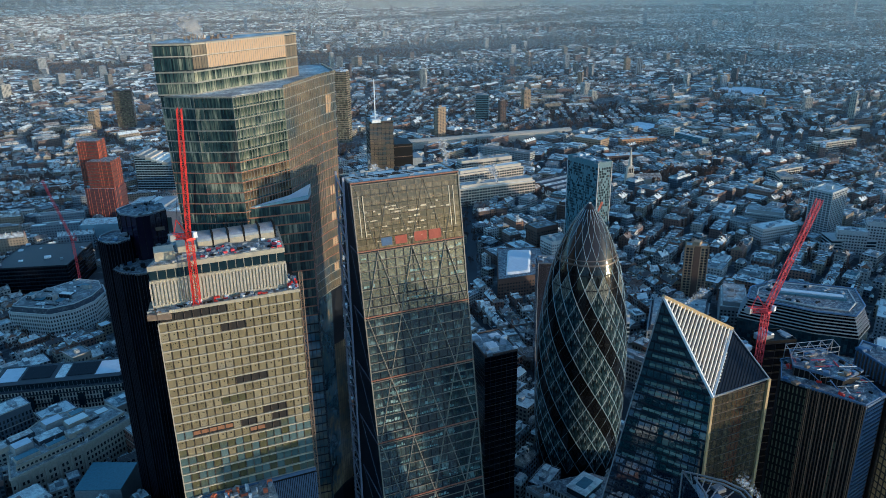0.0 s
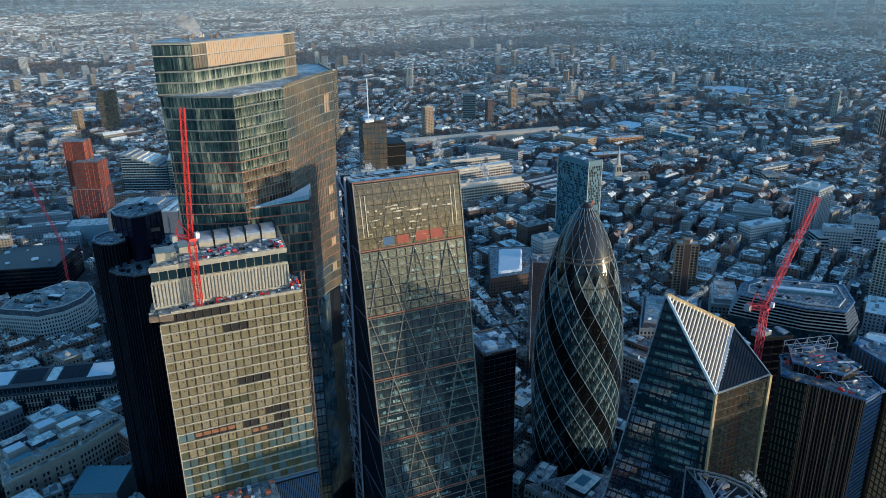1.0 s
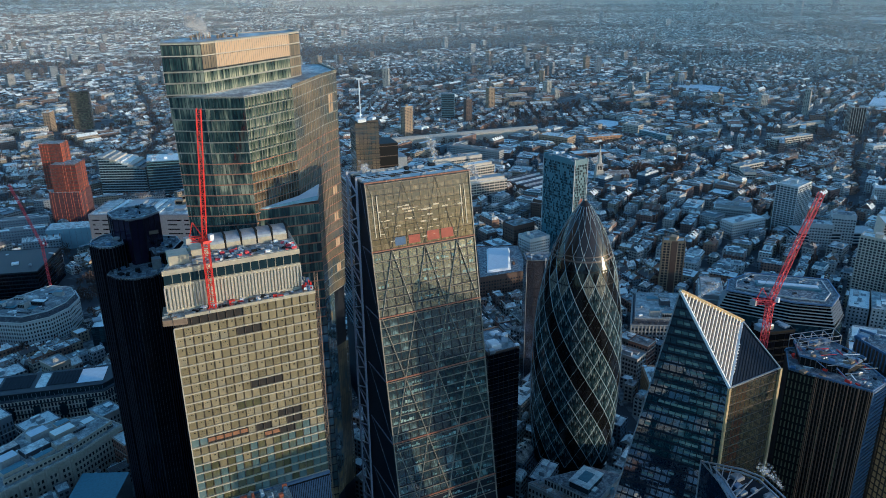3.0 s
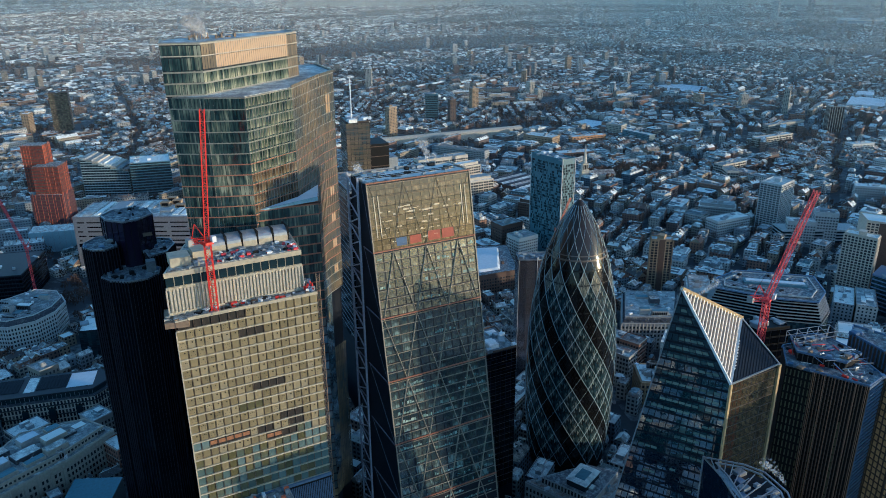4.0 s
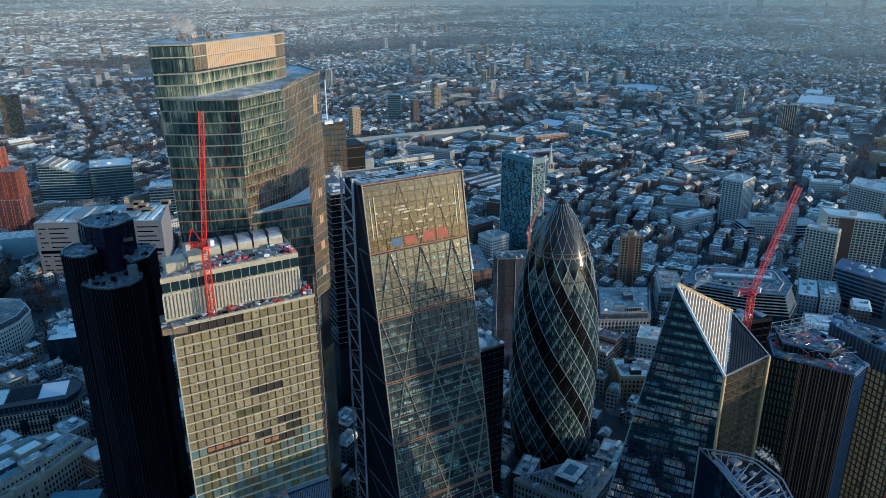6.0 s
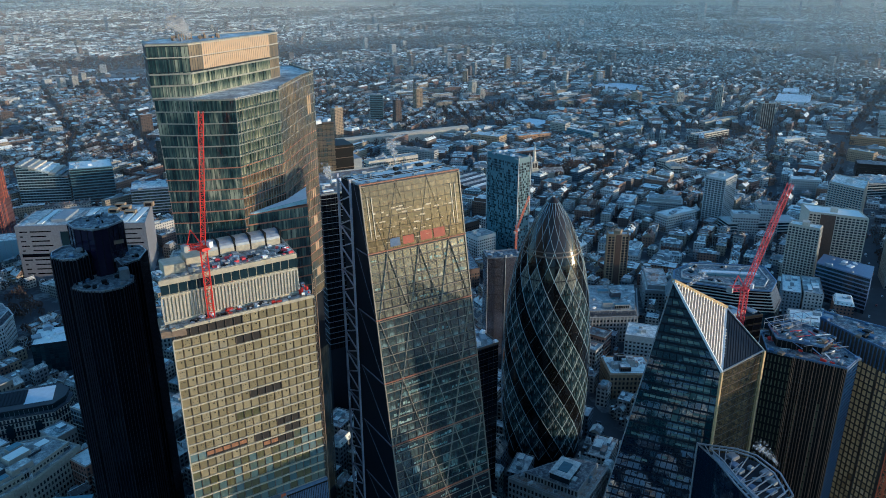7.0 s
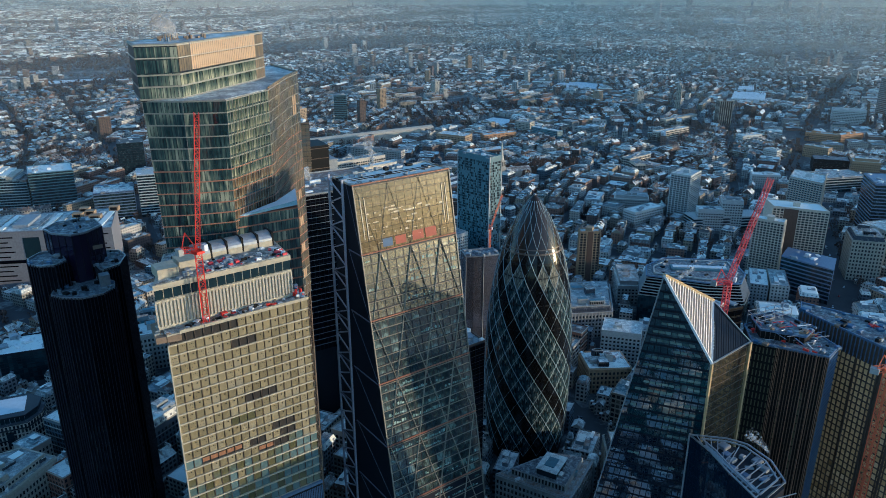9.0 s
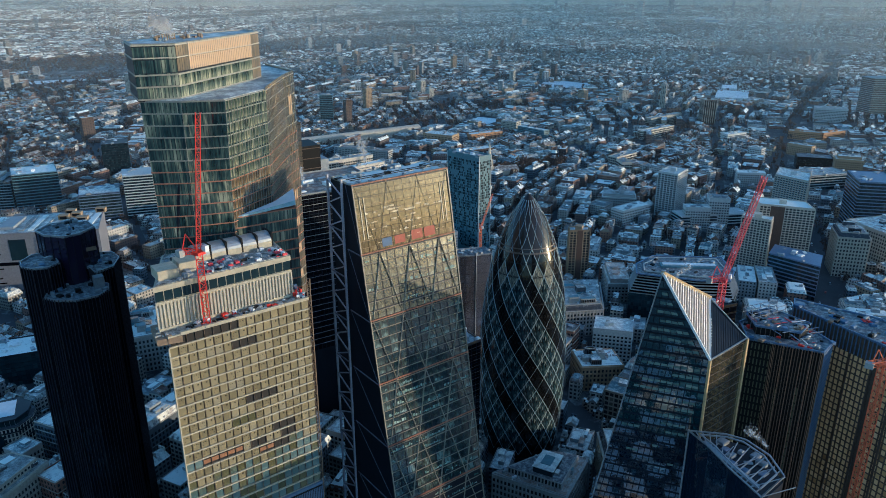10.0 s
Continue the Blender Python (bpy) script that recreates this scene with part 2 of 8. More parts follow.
def pane_grid(parent, name, mesh, corner, across, up, nu, nv, keep=None):
    """Alike panes, objects of their own on one mesh, laid out on a leaning or upright plane."""
    u, v = Vector(across), Vector(up)
    n = u.cross(v).normalized()
    turn = Matrix((u.normalized(), v.normalized(), n)).transposed().to_4x4()
    made = []
    for j in range(nv):
        for i in range(nu):
            if keep and not keep(i, j):
                continue
            ob = new(name, mesh)
            ob.parent = parent
            ob.matrix_basis = Matrix.Translation(Vector(corner) + u * (i + 0.5) + v * (j + 0.5)) @ turn
            made.append(ob)
    return made


def pane_mesh(name, w, h, t, material):
    """A thin plate with chamfered rim, lying in its own xy plane."""
    s = Shape()
    a = [(-w / 2, -h / 2, 0), (w / 2, -h / 2, 0), (w / 2, h / 2, 0), (-w / 2, h / 2, 0)]
    e = min(0.06, w * 0.1)
    b = [(-w / 2 + e, -h / 2 + e, t), (w / 2 - e, -h / 2 + e, t), (w / 2 - e, h / 2 - e, t), (-w / 2 + e, h / 2 - e, t)]
    s.solid(a, b)
    return s.mesh(name, material)


def lerp(a, b, k):
    return tuple(p + (q - p) * k for p, q in zip(a, b))


# ---- ground ----
# Beyond NEAR the districts stand at a shrinking scale on gently rising ground, so that eleven kilometres fit into five.
NEAR, FOLD, HUB = 2400.0, 2495.0, (-33.0, 17.0)


def true_range(r):
    """The real distance of what stands r metres off."""
    return r if r <= NEAR else NEAR - FOLD * math.log(max(0.012, 1 - (r - NEAR) / FOLD))


def land(x, y):
    """Height of the ground: level city, then the slow rise to the rim."""
    r = math.hypot(x - HUB[0], y - HUB[1])
    return EYE * (1 - r / true_range(r)) if r > NEAR else 0.0


gs = Shape()
radii = [0, 200, 400, 700, 1000, 1400, 1800, 2200, 2300, 2400, 2500, 2600, 2800, 3000, 3200, 3400, 3600, 3800, 4000, 4200, 4400, 4600, 4800, 4850, 4856]
SPOKES = 96
rows_v = []
for ri, r in enumerate(radii):
    for k in range(SPOKES):
        a = 2 * math.pi * k / SPOKES
        x, y = r * math.cos(a), r * math.sin(a)
        gs.v.append((x, y, land(x, y) if r < 4855 else 226.0))
for ri in range(len(radii) - 1):
    for k in range(SPOKES):
        a, b = ri * SPOKES + k, ri * SPOKES + (k + 1) % SPOKES
        gs.f.append((a, a + SPOKES, b + SPOKES, b))
        gs.uv.append(None)
single("ground", gs, M["ground"], "dark city ground with patches of snow reaching the hills", "ground", "", "structure")

# a glowing wall stands in for the pale haze over the far hills
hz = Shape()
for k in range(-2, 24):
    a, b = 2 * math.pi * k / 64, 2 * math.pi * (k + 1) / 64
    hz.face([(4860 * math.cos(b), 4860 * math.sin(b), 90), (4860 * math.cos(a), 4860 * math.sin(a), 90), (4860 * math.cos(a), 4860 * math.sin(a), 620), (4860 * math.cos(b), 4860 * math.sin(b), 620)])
hm, hnt, hp = nodes_of("haze")
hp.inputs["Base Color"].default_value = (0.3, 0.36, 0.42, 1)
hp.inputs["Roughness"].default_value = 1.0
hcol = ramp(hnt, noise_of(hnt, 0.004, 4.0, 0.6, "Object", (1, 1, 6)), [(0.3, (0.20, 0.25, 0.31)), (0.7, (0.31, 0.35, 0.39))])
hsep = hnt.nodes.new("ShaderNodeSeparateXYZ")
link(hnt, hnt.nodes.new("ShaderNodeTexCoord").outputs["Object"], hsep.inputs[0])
# the glow is painted paler towards the east, as haze near sunrise
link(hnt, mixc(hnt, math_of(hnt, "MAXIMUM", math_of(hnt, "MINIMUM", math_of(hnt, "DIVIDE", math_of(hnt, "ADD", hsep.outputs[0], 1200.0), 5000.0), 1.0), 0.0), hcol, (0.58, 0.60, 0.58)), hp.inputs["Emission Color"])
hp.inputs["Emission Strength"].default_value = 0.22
haze = single("backdrop", hz, hm, "glowing wall painted as pale blue morning haze beyond the far hills", "sky", "", "structure")
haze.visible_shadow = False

# a few translucent veils stand in for thin morning haze over the eastern districts
for rad, dense in ((950, 0.014), (1350, 0.026), (1900, 0.048), (2600, 0.075), (3300, 0.11), (4100, 0.11), (4680, 0.22)):
    vm, vnt, vp = nodes_of("thin_haze")
    vn = vnt.nodes
    vd, vt, vc = vn.new("ShaderNodeBsdfDiffuse"), vn.new("ShaderNodeBsdfTranslucent"), vn.new("ShaderNodeBsdfTransparent")
    both, veil = vn.new("ShaderNodeMixShader"), vn.new("ShaderNodeMixShader")
    both.inputs[0].default_value = 0.5
    link(vnt, vd.outputs[0], both.inputs[1])
    link(vnt, vt.outputs[0], both.inputs[2])
    sep = vn.new("ShaderNodeSeparateXYZ")
    link(vnt, vn.new("ShaderNodeTexCoord").outputs["Object"], sep.inputs[0])
    # the sun's warmth is put into the sheets' colour towards the east
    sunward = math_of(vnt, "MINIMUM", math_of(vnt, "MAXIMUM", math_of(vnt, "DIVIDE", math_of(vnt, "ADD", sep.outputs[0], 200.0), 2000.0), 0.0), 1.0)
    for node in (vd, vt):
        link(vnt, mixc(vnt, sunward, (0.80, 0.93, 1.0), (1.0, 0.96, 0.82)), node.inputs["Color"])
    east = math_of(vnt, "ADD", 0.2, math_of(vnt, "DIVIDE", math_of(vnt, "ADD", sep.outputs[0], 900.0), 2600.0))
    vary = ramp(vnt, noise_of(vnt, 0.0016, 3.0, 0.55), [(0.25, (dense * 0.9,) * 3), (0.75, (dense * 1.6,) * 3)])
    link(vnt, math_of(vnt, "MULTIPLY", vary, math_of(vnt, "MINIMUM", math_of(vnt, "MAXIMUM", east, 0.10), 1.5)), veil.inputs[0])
    link(vnt, vc.outputs[0], veil.inputs[1])
    link(vnt, both.outputs[0], veil.inputs[2])
    link(vnt, veil.outputs[0], vn["Material Output"].inputs[0])
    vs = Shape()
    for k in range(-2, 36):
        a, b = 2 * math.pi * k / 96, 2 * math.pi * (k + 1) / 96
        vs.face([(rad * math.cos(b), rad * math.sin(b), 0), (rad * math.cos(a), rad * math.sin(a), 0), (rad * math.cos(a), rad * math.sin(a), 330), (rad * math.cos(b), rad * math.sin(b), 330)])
    single("haze_veil", vs, vm, "translucent sheet standing in for thin morning haze over the roofs", "haze", "", "structure")

# the main streets: asphalt strips kept clear of houses
SNOWFIELDS = []
M["white_ground"] = plain("unbroken_snow", (0.74, 0.76, 0.76), 0.8, 0.0, 0.15, 0.02)
ROADS = [
    ([(560, 296), (612, 322), (774, 404), (948, 528), (1137, 665), (1309, 750), (1526, 849), (1863, 996), (2329, 1179), (3000, 1440)], 29),
    ([(760, 520), (942, 647), (1130, 782), (1325, 914), (1500, 1040)], 12),
    ([(120, 700), (150, 900), (190, 1150), (240, 1500), (270, 2000), (330, 2700)], 16),
    ([(300, 640), (420, 900), (560, 1120), (700, 1260), (900, 1420), (1300, 1640), (1900, 2000)], 14),
    ([(-60, 900), (60, 1250), (130, 1700), (160, 2400)], 13),
    ([(280, 300), (318, 420), (380, 560), (470, 720)], 14),
    ([(1494, 1421), (1666, 1445), (1967, 1494), (2377, 1665), (2960, 1849)], 18),
    ([(1090, 330), (1250, 700), (1500, 1300), (1560, 1900)], 13),
]


def road_gap(x, y):
    best = 1e9
    for pts, w in ROADS:
        for (ax, ay), (bx, by) in zip(pts, pts[1:]):
            dx, dy = bx - ax, by - ay
            k = min(1, max(0, ((x - ax) * dx + (y - ay) * dy) / (dx * dx + dy * dy)))
            best = min(best, math.hypot(x - ax - k * dx, y - ay - k * dy) - w / 2)
    return best


for ri, (pts, w) in enumerate(ROADS):
    rail = ri == 6
    rd = Shape()
    for (ax, ay), (bx, by) in zip(pts, pts[1:]):
        n = max(1, int(math.hypot(bx - ax, by - ay) / 60))
        for i in range(n):
            p, q = lerp((ax, ay), (bx, by), i / n), lerp((ax, ay), (bx, by), (i + 1) / n)
            d = math.hypot(q[0] - p[0], q[1] - p[1])
            nx, ny = -(q[1] - p[1]) / d * w / 2, (q[0] - p[0]) / d * w / 2
            rd.face([(p[0] - nx, p[1] - ny, land(*p) + 0.12), (q[0] - nx, q[1] - ny, land(*q) + 0.12), (q[0] + nx, q[1] + ny, land(*q) + 0.12), (p[0] + nx, p[1] + ny, land(*p) + 0.12)])
    if rail:
        single("railway_viaduct", rd, M["white_ground"], "curving railway viaduct under unbroken snow", "railway", "", "structure")
    else:
        single("road", rd, M["lane"], "dark wet asphalt main road cleared of snow", "road", "", "structure")

# open snowfields and the broad white sheds among the houses
for fx, fy, fw, fd, ft, fh in ((1586, 1576, 130, 100, -45, 0.3), (1752, 1140, 130, 80, 30, 9), (3730, 3290, 260, 120, -30, 0.3), (3500, 3450, 200, 90, -20, 0.3), (1880, 1230, 70, 40, 30, 8), (1010, 1290, 70, 60, 20, 0.3), (2400, 2600, 150, 90, 10, 0.3), (1300, 2500, 120, 80, 10, 0.3), (400, 2600, 160, 90, 0, 0.3), (2900, 2400, 200, 110, -20, 0.3)):
    fz = land(fx, fy)
    single("snowfield" if fh < 1 else "white_shed", Shape().slab(fx, fy, fw, fd, fz - 2, fz + fh, ft), M["white_ground"], "open field under unbroken snow" if fh < 1 else "broad low shed under unbroken snow", "field" if fh < 1 else "shed", "", "structure" if fh < 1 else "")
    SNOWFIELDS.append((fx, fy, min(fw, fd) / 2 + 8, min(fw, fd) / 2 + 8))

# footprints that the common houses keep clear of: centre x, y, half width, half depth
KEEP_OUT = [
    (26, 295, 36, 42), (60, 345, 55, 48), (103, 280, 34, 46), (185, 200, 50, 50), (285, 200, 62, 60), (240, 348, 36, 36),
    (0, 425, 42, 36), (160, 470, 42, 42), (185, 558, 40, 40), (180, 355, 26, 32), (460, 672, 30, 40), (490, 522, 20, 20),
    (500, 410, 62, 55), (700, 440, 52, 42), (-46, 1080, 45, 40), (763, 610, 26, 22), (872, 502, 26, 34), (740, 364, 28, 26), (905, 419, 34, 30), (776, 890, 66, 26), (690, 893, 30, 16), (385, 1423, 30, 30), (218, 400, 28, 28),
    (205, 288, 34, 26), (640, 1310, 180, 36),
] + SNOWFIELDS


def is_free(x, y, pad=10.0):
    return not any(abs(x - a) < w + pad and abs(y - b) < d + pad for a, b, w, d in KEEP_OUT)


# ---- more materials, for the towers ----
M.update({
    "panel": pane_mat("film_covered_panels", [(0.0, (0.15, 0.125, 0.066)), (0.45, (0.22, 0.182, 0.098)), (0.8, (0.28, 0.235, 0.135)), (1.0, (0.225, 0.208, 0.16))], 0.45, 0.3, False, 0.01),
    "ply": plain("orange_ply", (0.27, 0.125, 0.055), 0.7),
    "blue_sheet": plain("blue_sheeting", (0.06, 0.11, 0.21), 0.6),
    "bay_glass": pane_mat("lower_bay_glass", [(0.0, (0.05, 0.05, 0.02)), (0.35, (0.12, 0.11, 0.05)), (0.6, (0.08, 0.12, 0.115)), (0.85, (0.14, 0.19, 0.19)), (1.0, (0.19, 0.20, 0.14))], 0.15, 0.6),
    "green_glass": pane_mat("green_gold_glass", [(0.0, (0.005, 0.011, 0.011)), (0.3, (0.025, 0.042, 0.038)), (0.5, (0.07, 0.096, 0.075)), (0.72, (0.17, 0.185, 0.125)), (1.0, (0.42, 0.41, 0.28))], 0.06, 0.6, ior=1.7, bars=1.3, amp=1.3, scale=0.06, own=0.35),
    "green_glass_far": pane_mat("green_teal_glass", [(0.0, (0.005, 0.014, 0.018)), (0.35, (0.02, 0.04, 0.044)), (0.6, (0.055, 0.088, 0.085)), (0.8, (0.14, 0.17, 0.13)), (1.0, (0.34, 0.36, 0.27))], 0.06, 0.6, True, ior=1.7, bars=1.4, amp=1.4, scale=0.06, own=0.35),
    # cloudy blue and gold reflections are put into this glass colour
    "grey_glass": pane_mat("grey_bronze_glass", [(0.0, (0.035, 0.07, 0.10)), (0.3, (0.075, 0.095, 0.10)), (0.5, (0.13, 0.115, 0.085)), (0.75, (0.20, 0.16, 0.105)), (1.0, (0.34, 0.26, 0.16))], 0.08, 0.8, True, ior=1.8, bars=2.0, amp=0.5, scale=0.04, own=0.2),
    "gold_panel": pane_mat("pale_gold_panels", [(0.0, (0.40, 0.27, 0.15)), (1.0, (0.52, 0.37, 0.23))], 0.4, 0.4, True),
    "salmon": plain("salmon_slab_edge", (0.30, 0.13, 0.075), 0.6),
    "pale_band": plain("pale_slab_edge", (0.25, 0.24, 0.20), 0.5),
    # teal below, gold above: shade and reflected sun put into the pane colours
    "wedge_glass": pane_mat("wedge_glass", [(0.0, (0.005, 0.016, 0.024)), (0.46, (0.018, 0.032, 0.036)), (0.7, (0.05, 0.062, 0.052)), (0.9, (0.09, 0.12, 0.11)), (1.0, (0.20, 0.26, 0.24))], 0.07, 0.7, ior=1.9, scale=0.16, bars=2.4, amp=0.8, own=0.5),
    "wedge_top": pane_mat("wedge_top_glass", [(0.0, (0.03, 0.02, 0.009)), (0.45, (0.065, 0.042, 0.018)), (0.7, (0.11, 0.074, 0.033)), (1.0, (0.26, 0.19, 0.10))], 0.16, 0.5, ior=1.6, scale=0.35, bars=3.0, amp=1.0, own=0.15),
    "brace": plain("pale_bracing", (0.22, 0.19, 0.145), 0.5, 0.1),
    "mast": plain("violet_grey_steel", (0.17, 0.17, 0.21), 0.5, 0.1),
    "round_light": pane_mat("diamond_glass", [(0.0, (0.003, 0.008, 0.013)), (0.40, (0.011, 0.025, 0.034)), (0.62, (0.034, 0.062, 0.074)), (0.80, (0.12, 0.155, 0.16)), (1.0, (0.38, 0.37, 0.30))], 0.10, 0.6, True, 0.03, 0.5),
    # sunlight on the top rows is put into this paler copy of diamond glass
    "round_sunlit": pane_mat("sunlit_diamond_glass", [(0.0, (0.05, 0.06, 0.06)), (0.5, (0.15, 0.16, 0.14)), (1.0, (0.42, 0.38, 0.28))], 0.12, 0.6, True, 0.03, 0.5),
    "round_dark": pane_mat("dark_spiral_glass", [(0.0, (0.003, 0.0035, 0.004)), (1.0, (0.01, 0.01, 0.011))], 0.12, 0.4, True),
    "dome": pane_mat("dome_glass", [(0.0, (0.018, 0.013, 0.010)), (1.0, (0.042, 0.03, 0.022))], 0.13, 0.5, True, ior=1.45),
    "blade_glass": pane_mat("blade_glass", [(0.0, (0.004, 0.016, 0.026)), (0.6, (0.010, 0.030, 0.040)), (0.85, (0.025, 0.055, 0.062)), (1.0, (0.10, 0.14, 0.13))], 0.03, 0.8, scale=0.05, ior=1.9, own=0.3),
    "blade_low": pane_mat("blade_low_glass", [(0.0, (0.003, 0.007, 0.018)), (0.8, (0.008, 0.016, 0.034)), (0.93, (0.05, 0.08, 0.11)), (1.0, (0.24, 0.20, 0.11))], 0.02, 0.9, ior=2.0),
    # bluish blotches are reflected sky put into the south panes' colour
    "south_glass": pane_mat("bronze_south_glass", [(0.0, (0.04, 0.065, 0.09)), (0.35, (0.052, 0.066, 0.07)), (0.5, (0.048, 0.042, 0.028)), (0.75, (0.065, 0.052, 0.03)), (1.0, (0.13, 0.125, 0.105))], 0.04, 1.0, True, ior=1.9, scale=0.045, own=0.12),
    # trim colour with the low sun's gold painted in
    "gold_edge": plain("sunlit_gold_edge", (0.52, 0.38, 0.19), 0.4, 0.1),
    "navy": plain("navy_panels", (0.006, 0.009, 0.017), 0.45, 0.0, 0.25, 0.6, 0.3),
    "bronze_fin": plain("bronze_fins", (0.13, 0.095, 0.07), 0.45, 0.3),
    "steel_fin": plain("dull_steel_fins", (0.030, 0.026, 0.036), 0.45, 0.1),
    "black_glass": pane_mat("black_glass", [(0.0, (0.002, 0.003, 0.005)), (0.9, (0.004, 0.005, 0.010)), (1.0, (0.016, 0.02, 0.03))], 0.10, 0.14, True),
    "violet_glass": pane_mat("violet_glass", [(0.0, (0.006, 0.004, 0.012)), (1.0, (0.025, 0.018, 0.045))], 0.08, 0.6, True),
    "yellow_pane": pane_mat("dull_yellow_panes", [(0.0, (0.014, 0.013, 0.011)), (0.4, (0.09, 0.085, 0.05)), (1.0, (0.28, 0.25, 0.15))], 0.15, 0.5, True),
    "louvre": plain("blue_grey_louvre", (0.15, 0.20, 0.30), 0.45, 0.2),
    "deck": snowy("cluttered_deck", (0.09, 0.08, 0.07), 0.47, 0.35, False),
    "snow": plain("lying_snow", (0.66, 0.69, 0.72), 0.8, 0.0, 0.12, 0.3),
    "timber": plain("scaffold_boards", (0.24, 0.17, 0.11), 0.8),
    "tan_brick": plain("tan_brick", (0.34, 0.24, 0.14), 0.85),
    "brown_brick": plain("brown_brick", (0.11, 0.07, 0.05), 0.85),
    "red_mesh": plain("red_netting", (0.20, 0.045, 0.025), 0.8, 0.0, 0.7, 0.30),
    "plum": plain("plum_netting", (0.085, 0.035, 0.045), 0.8, 0.0, 0.4, 0.25),
    "teal_wall": plain("teal_cladding", (0.11, 0.19, 0.23), 0.5),
    "white_wall": plain("white_cladding", (0.50, 0.50, 0.48), 0.7),
})
M["rib_white"] = plain("pale_diagrid", (0.36, 0.42, 0.44), 0.5)
M["screen_red"] = plain("orange_red_screens", (0.30, 0.055, 0.025), 0.6)
M["cream_wall"] = plain("cream_cladding", (0.56, 0.49, 0.39), 0.75)
M["dark_bronze"] = plain("dark_bronze_wall", (0.09, 0.065, 0.045), 0.6)
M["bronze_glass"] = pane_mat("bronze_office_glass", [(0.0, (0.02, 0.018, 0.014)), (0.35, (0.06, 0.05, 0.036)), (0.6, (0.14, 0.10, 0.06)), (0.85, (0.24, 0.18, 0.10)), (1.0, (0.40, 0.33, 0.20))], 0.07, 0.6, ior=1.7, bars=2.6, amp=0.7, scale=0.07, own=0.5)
M["warm_bronze"] = plain("warm_bronze_fins", (0.20, 0.12, 0.075), 0.4, 0.3)
# blue sky and gold reflections painted into the pane colours
M["bay_blue"] = pane_mat("blue_gold_painted_reflection", [(0.0, (0.02, 0.045, 0.075)), (0.4, (0.045, 0.085, 0.12)), (0.6, (0.09, 0.12, 0.13)), (0.8, (0.26, 0.20, 0.11)), (1.0, (0.44, 0.34, 0.19))], 0.05, 0.9, True, ior=1.9, scale=0.05, own=0.15)
# olive-gold copy that carries the reflected sun in its colour
M["wedge_mid"] = pane_mat("wedge_gold_reflection_glass", [(0.0, (0.014, 0.022, 0.022)), (0.46, (0.045, 0.045, 0.03)), (0.7, (0.085, 0.078, 0.046)), (0.92, (0.13, 0.125, 0.085)), (1.0, (0.28, 0.28, 0.20))], 0.20, 0.7, ior=1.9, scale=0.16, bars=2.4, amp=0.8, own=0.5)
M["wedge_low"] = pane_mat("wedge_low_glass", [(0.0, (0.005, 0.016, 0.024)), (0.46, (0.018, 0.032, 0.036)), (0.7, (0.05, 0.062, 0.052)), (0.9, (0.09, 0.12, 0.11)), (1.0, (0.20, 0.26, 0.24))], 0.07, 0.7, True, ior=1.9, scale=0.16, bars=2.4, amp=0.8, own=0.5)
# shade inside the unglazed bays is put into this near-black wall colour
M["bay_shade"] = plain("shaded_bay_interior", (0.022, 0.018, 0.015), 0.8)
M["smooth_bronze"] = plain("smooth_blue_bronze", (0.30, 0.28, 0.31), 0.2, 0.85, 0.2, 0.05)
# brighter copy of the bronze: sunlight on single fins put into the colour
M["copper"] = plain("sunlit_bronze_fins", (0.46, 0.25, 0.14), 0.45, 0.2)
# the low sun's peach tint is put into the white slats' colour
M["peach_white"] = plain("sun_tinted_white_steel", (0.78, 0.70, 0.60), 0.45)
# warm light on these panes is put into an amber colour
M["lit_pane"] = pane_mat("warm_glow_panes", [(0.0, (0.03, 0.03, 0.024)), (0.2, (0.42, 0.27, 0.11)), (0.6, (0.72, 0.48, 0.21)), (1.0, (0.86, 0.66, 0.36))], 0.12, 0.8, True, ior=1.8)
# a faint emission is added to brighten them
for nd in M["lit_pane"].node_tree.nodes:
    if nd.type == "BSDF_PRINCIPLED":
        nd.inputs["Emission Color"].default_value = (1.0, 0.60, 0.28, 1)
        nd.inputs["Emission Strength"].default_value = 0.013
M["site_deck"] = snowy("site_deck", (0.085, 0.085, 0.10), 0.43, 0.45, False)
M["terrace_snow"] = snowy("thin_terrace_snow", (0.24, 0.26, 0.27), 0.62, 0.10, False)
M["setback_deck"] = snowy("setback_deck", (0.17, 0.165, 0.16), 0.52, 0.12, False)
M["lamp_strip"] = plain("pale_ceiling_strips", (0.62, 0.52, 0.36), 0.5)
M["ladder"] = plain("pale_violet_steel", (0.40, 0.385, 0.44), 0.5, 0.1)
M["blind"] = pane_mat("pale_blinds", [(0.0, (0.05, 0.08, 0.08)), (0.3, (0.13, 0.17, 0.15)), (1.0, (0.24, 0.28, 0.23))], 0.2, 0.5, bars=2.0, amp=0.4)
M["canopy_glass"] = plain("pale_blue_canopy_glass", (0.36, 0.50, 0.56), 0.15)
M["desk_blind"] = pane_mat("half_drawn_blinds", [(0.0, (0.05, 0.10, 0.10)), (0.5, (0.18, 0.26, 0.24)), (1.0, (0.42, 0.50, 0.44))], 0.2, 0.5, True)
M["cream"] = plain("cream_frames", (0.42, 0.37, 0.27), 0.55)
M["stone"] = plain("pale_masonry", (0.42, 0.38, 0.31), 0.8)


# ---- helpers for facades ----
def side(a, b):
    d = Vector((b[0] - a[0], b[1] - a[1], 0))
    return d, d.length


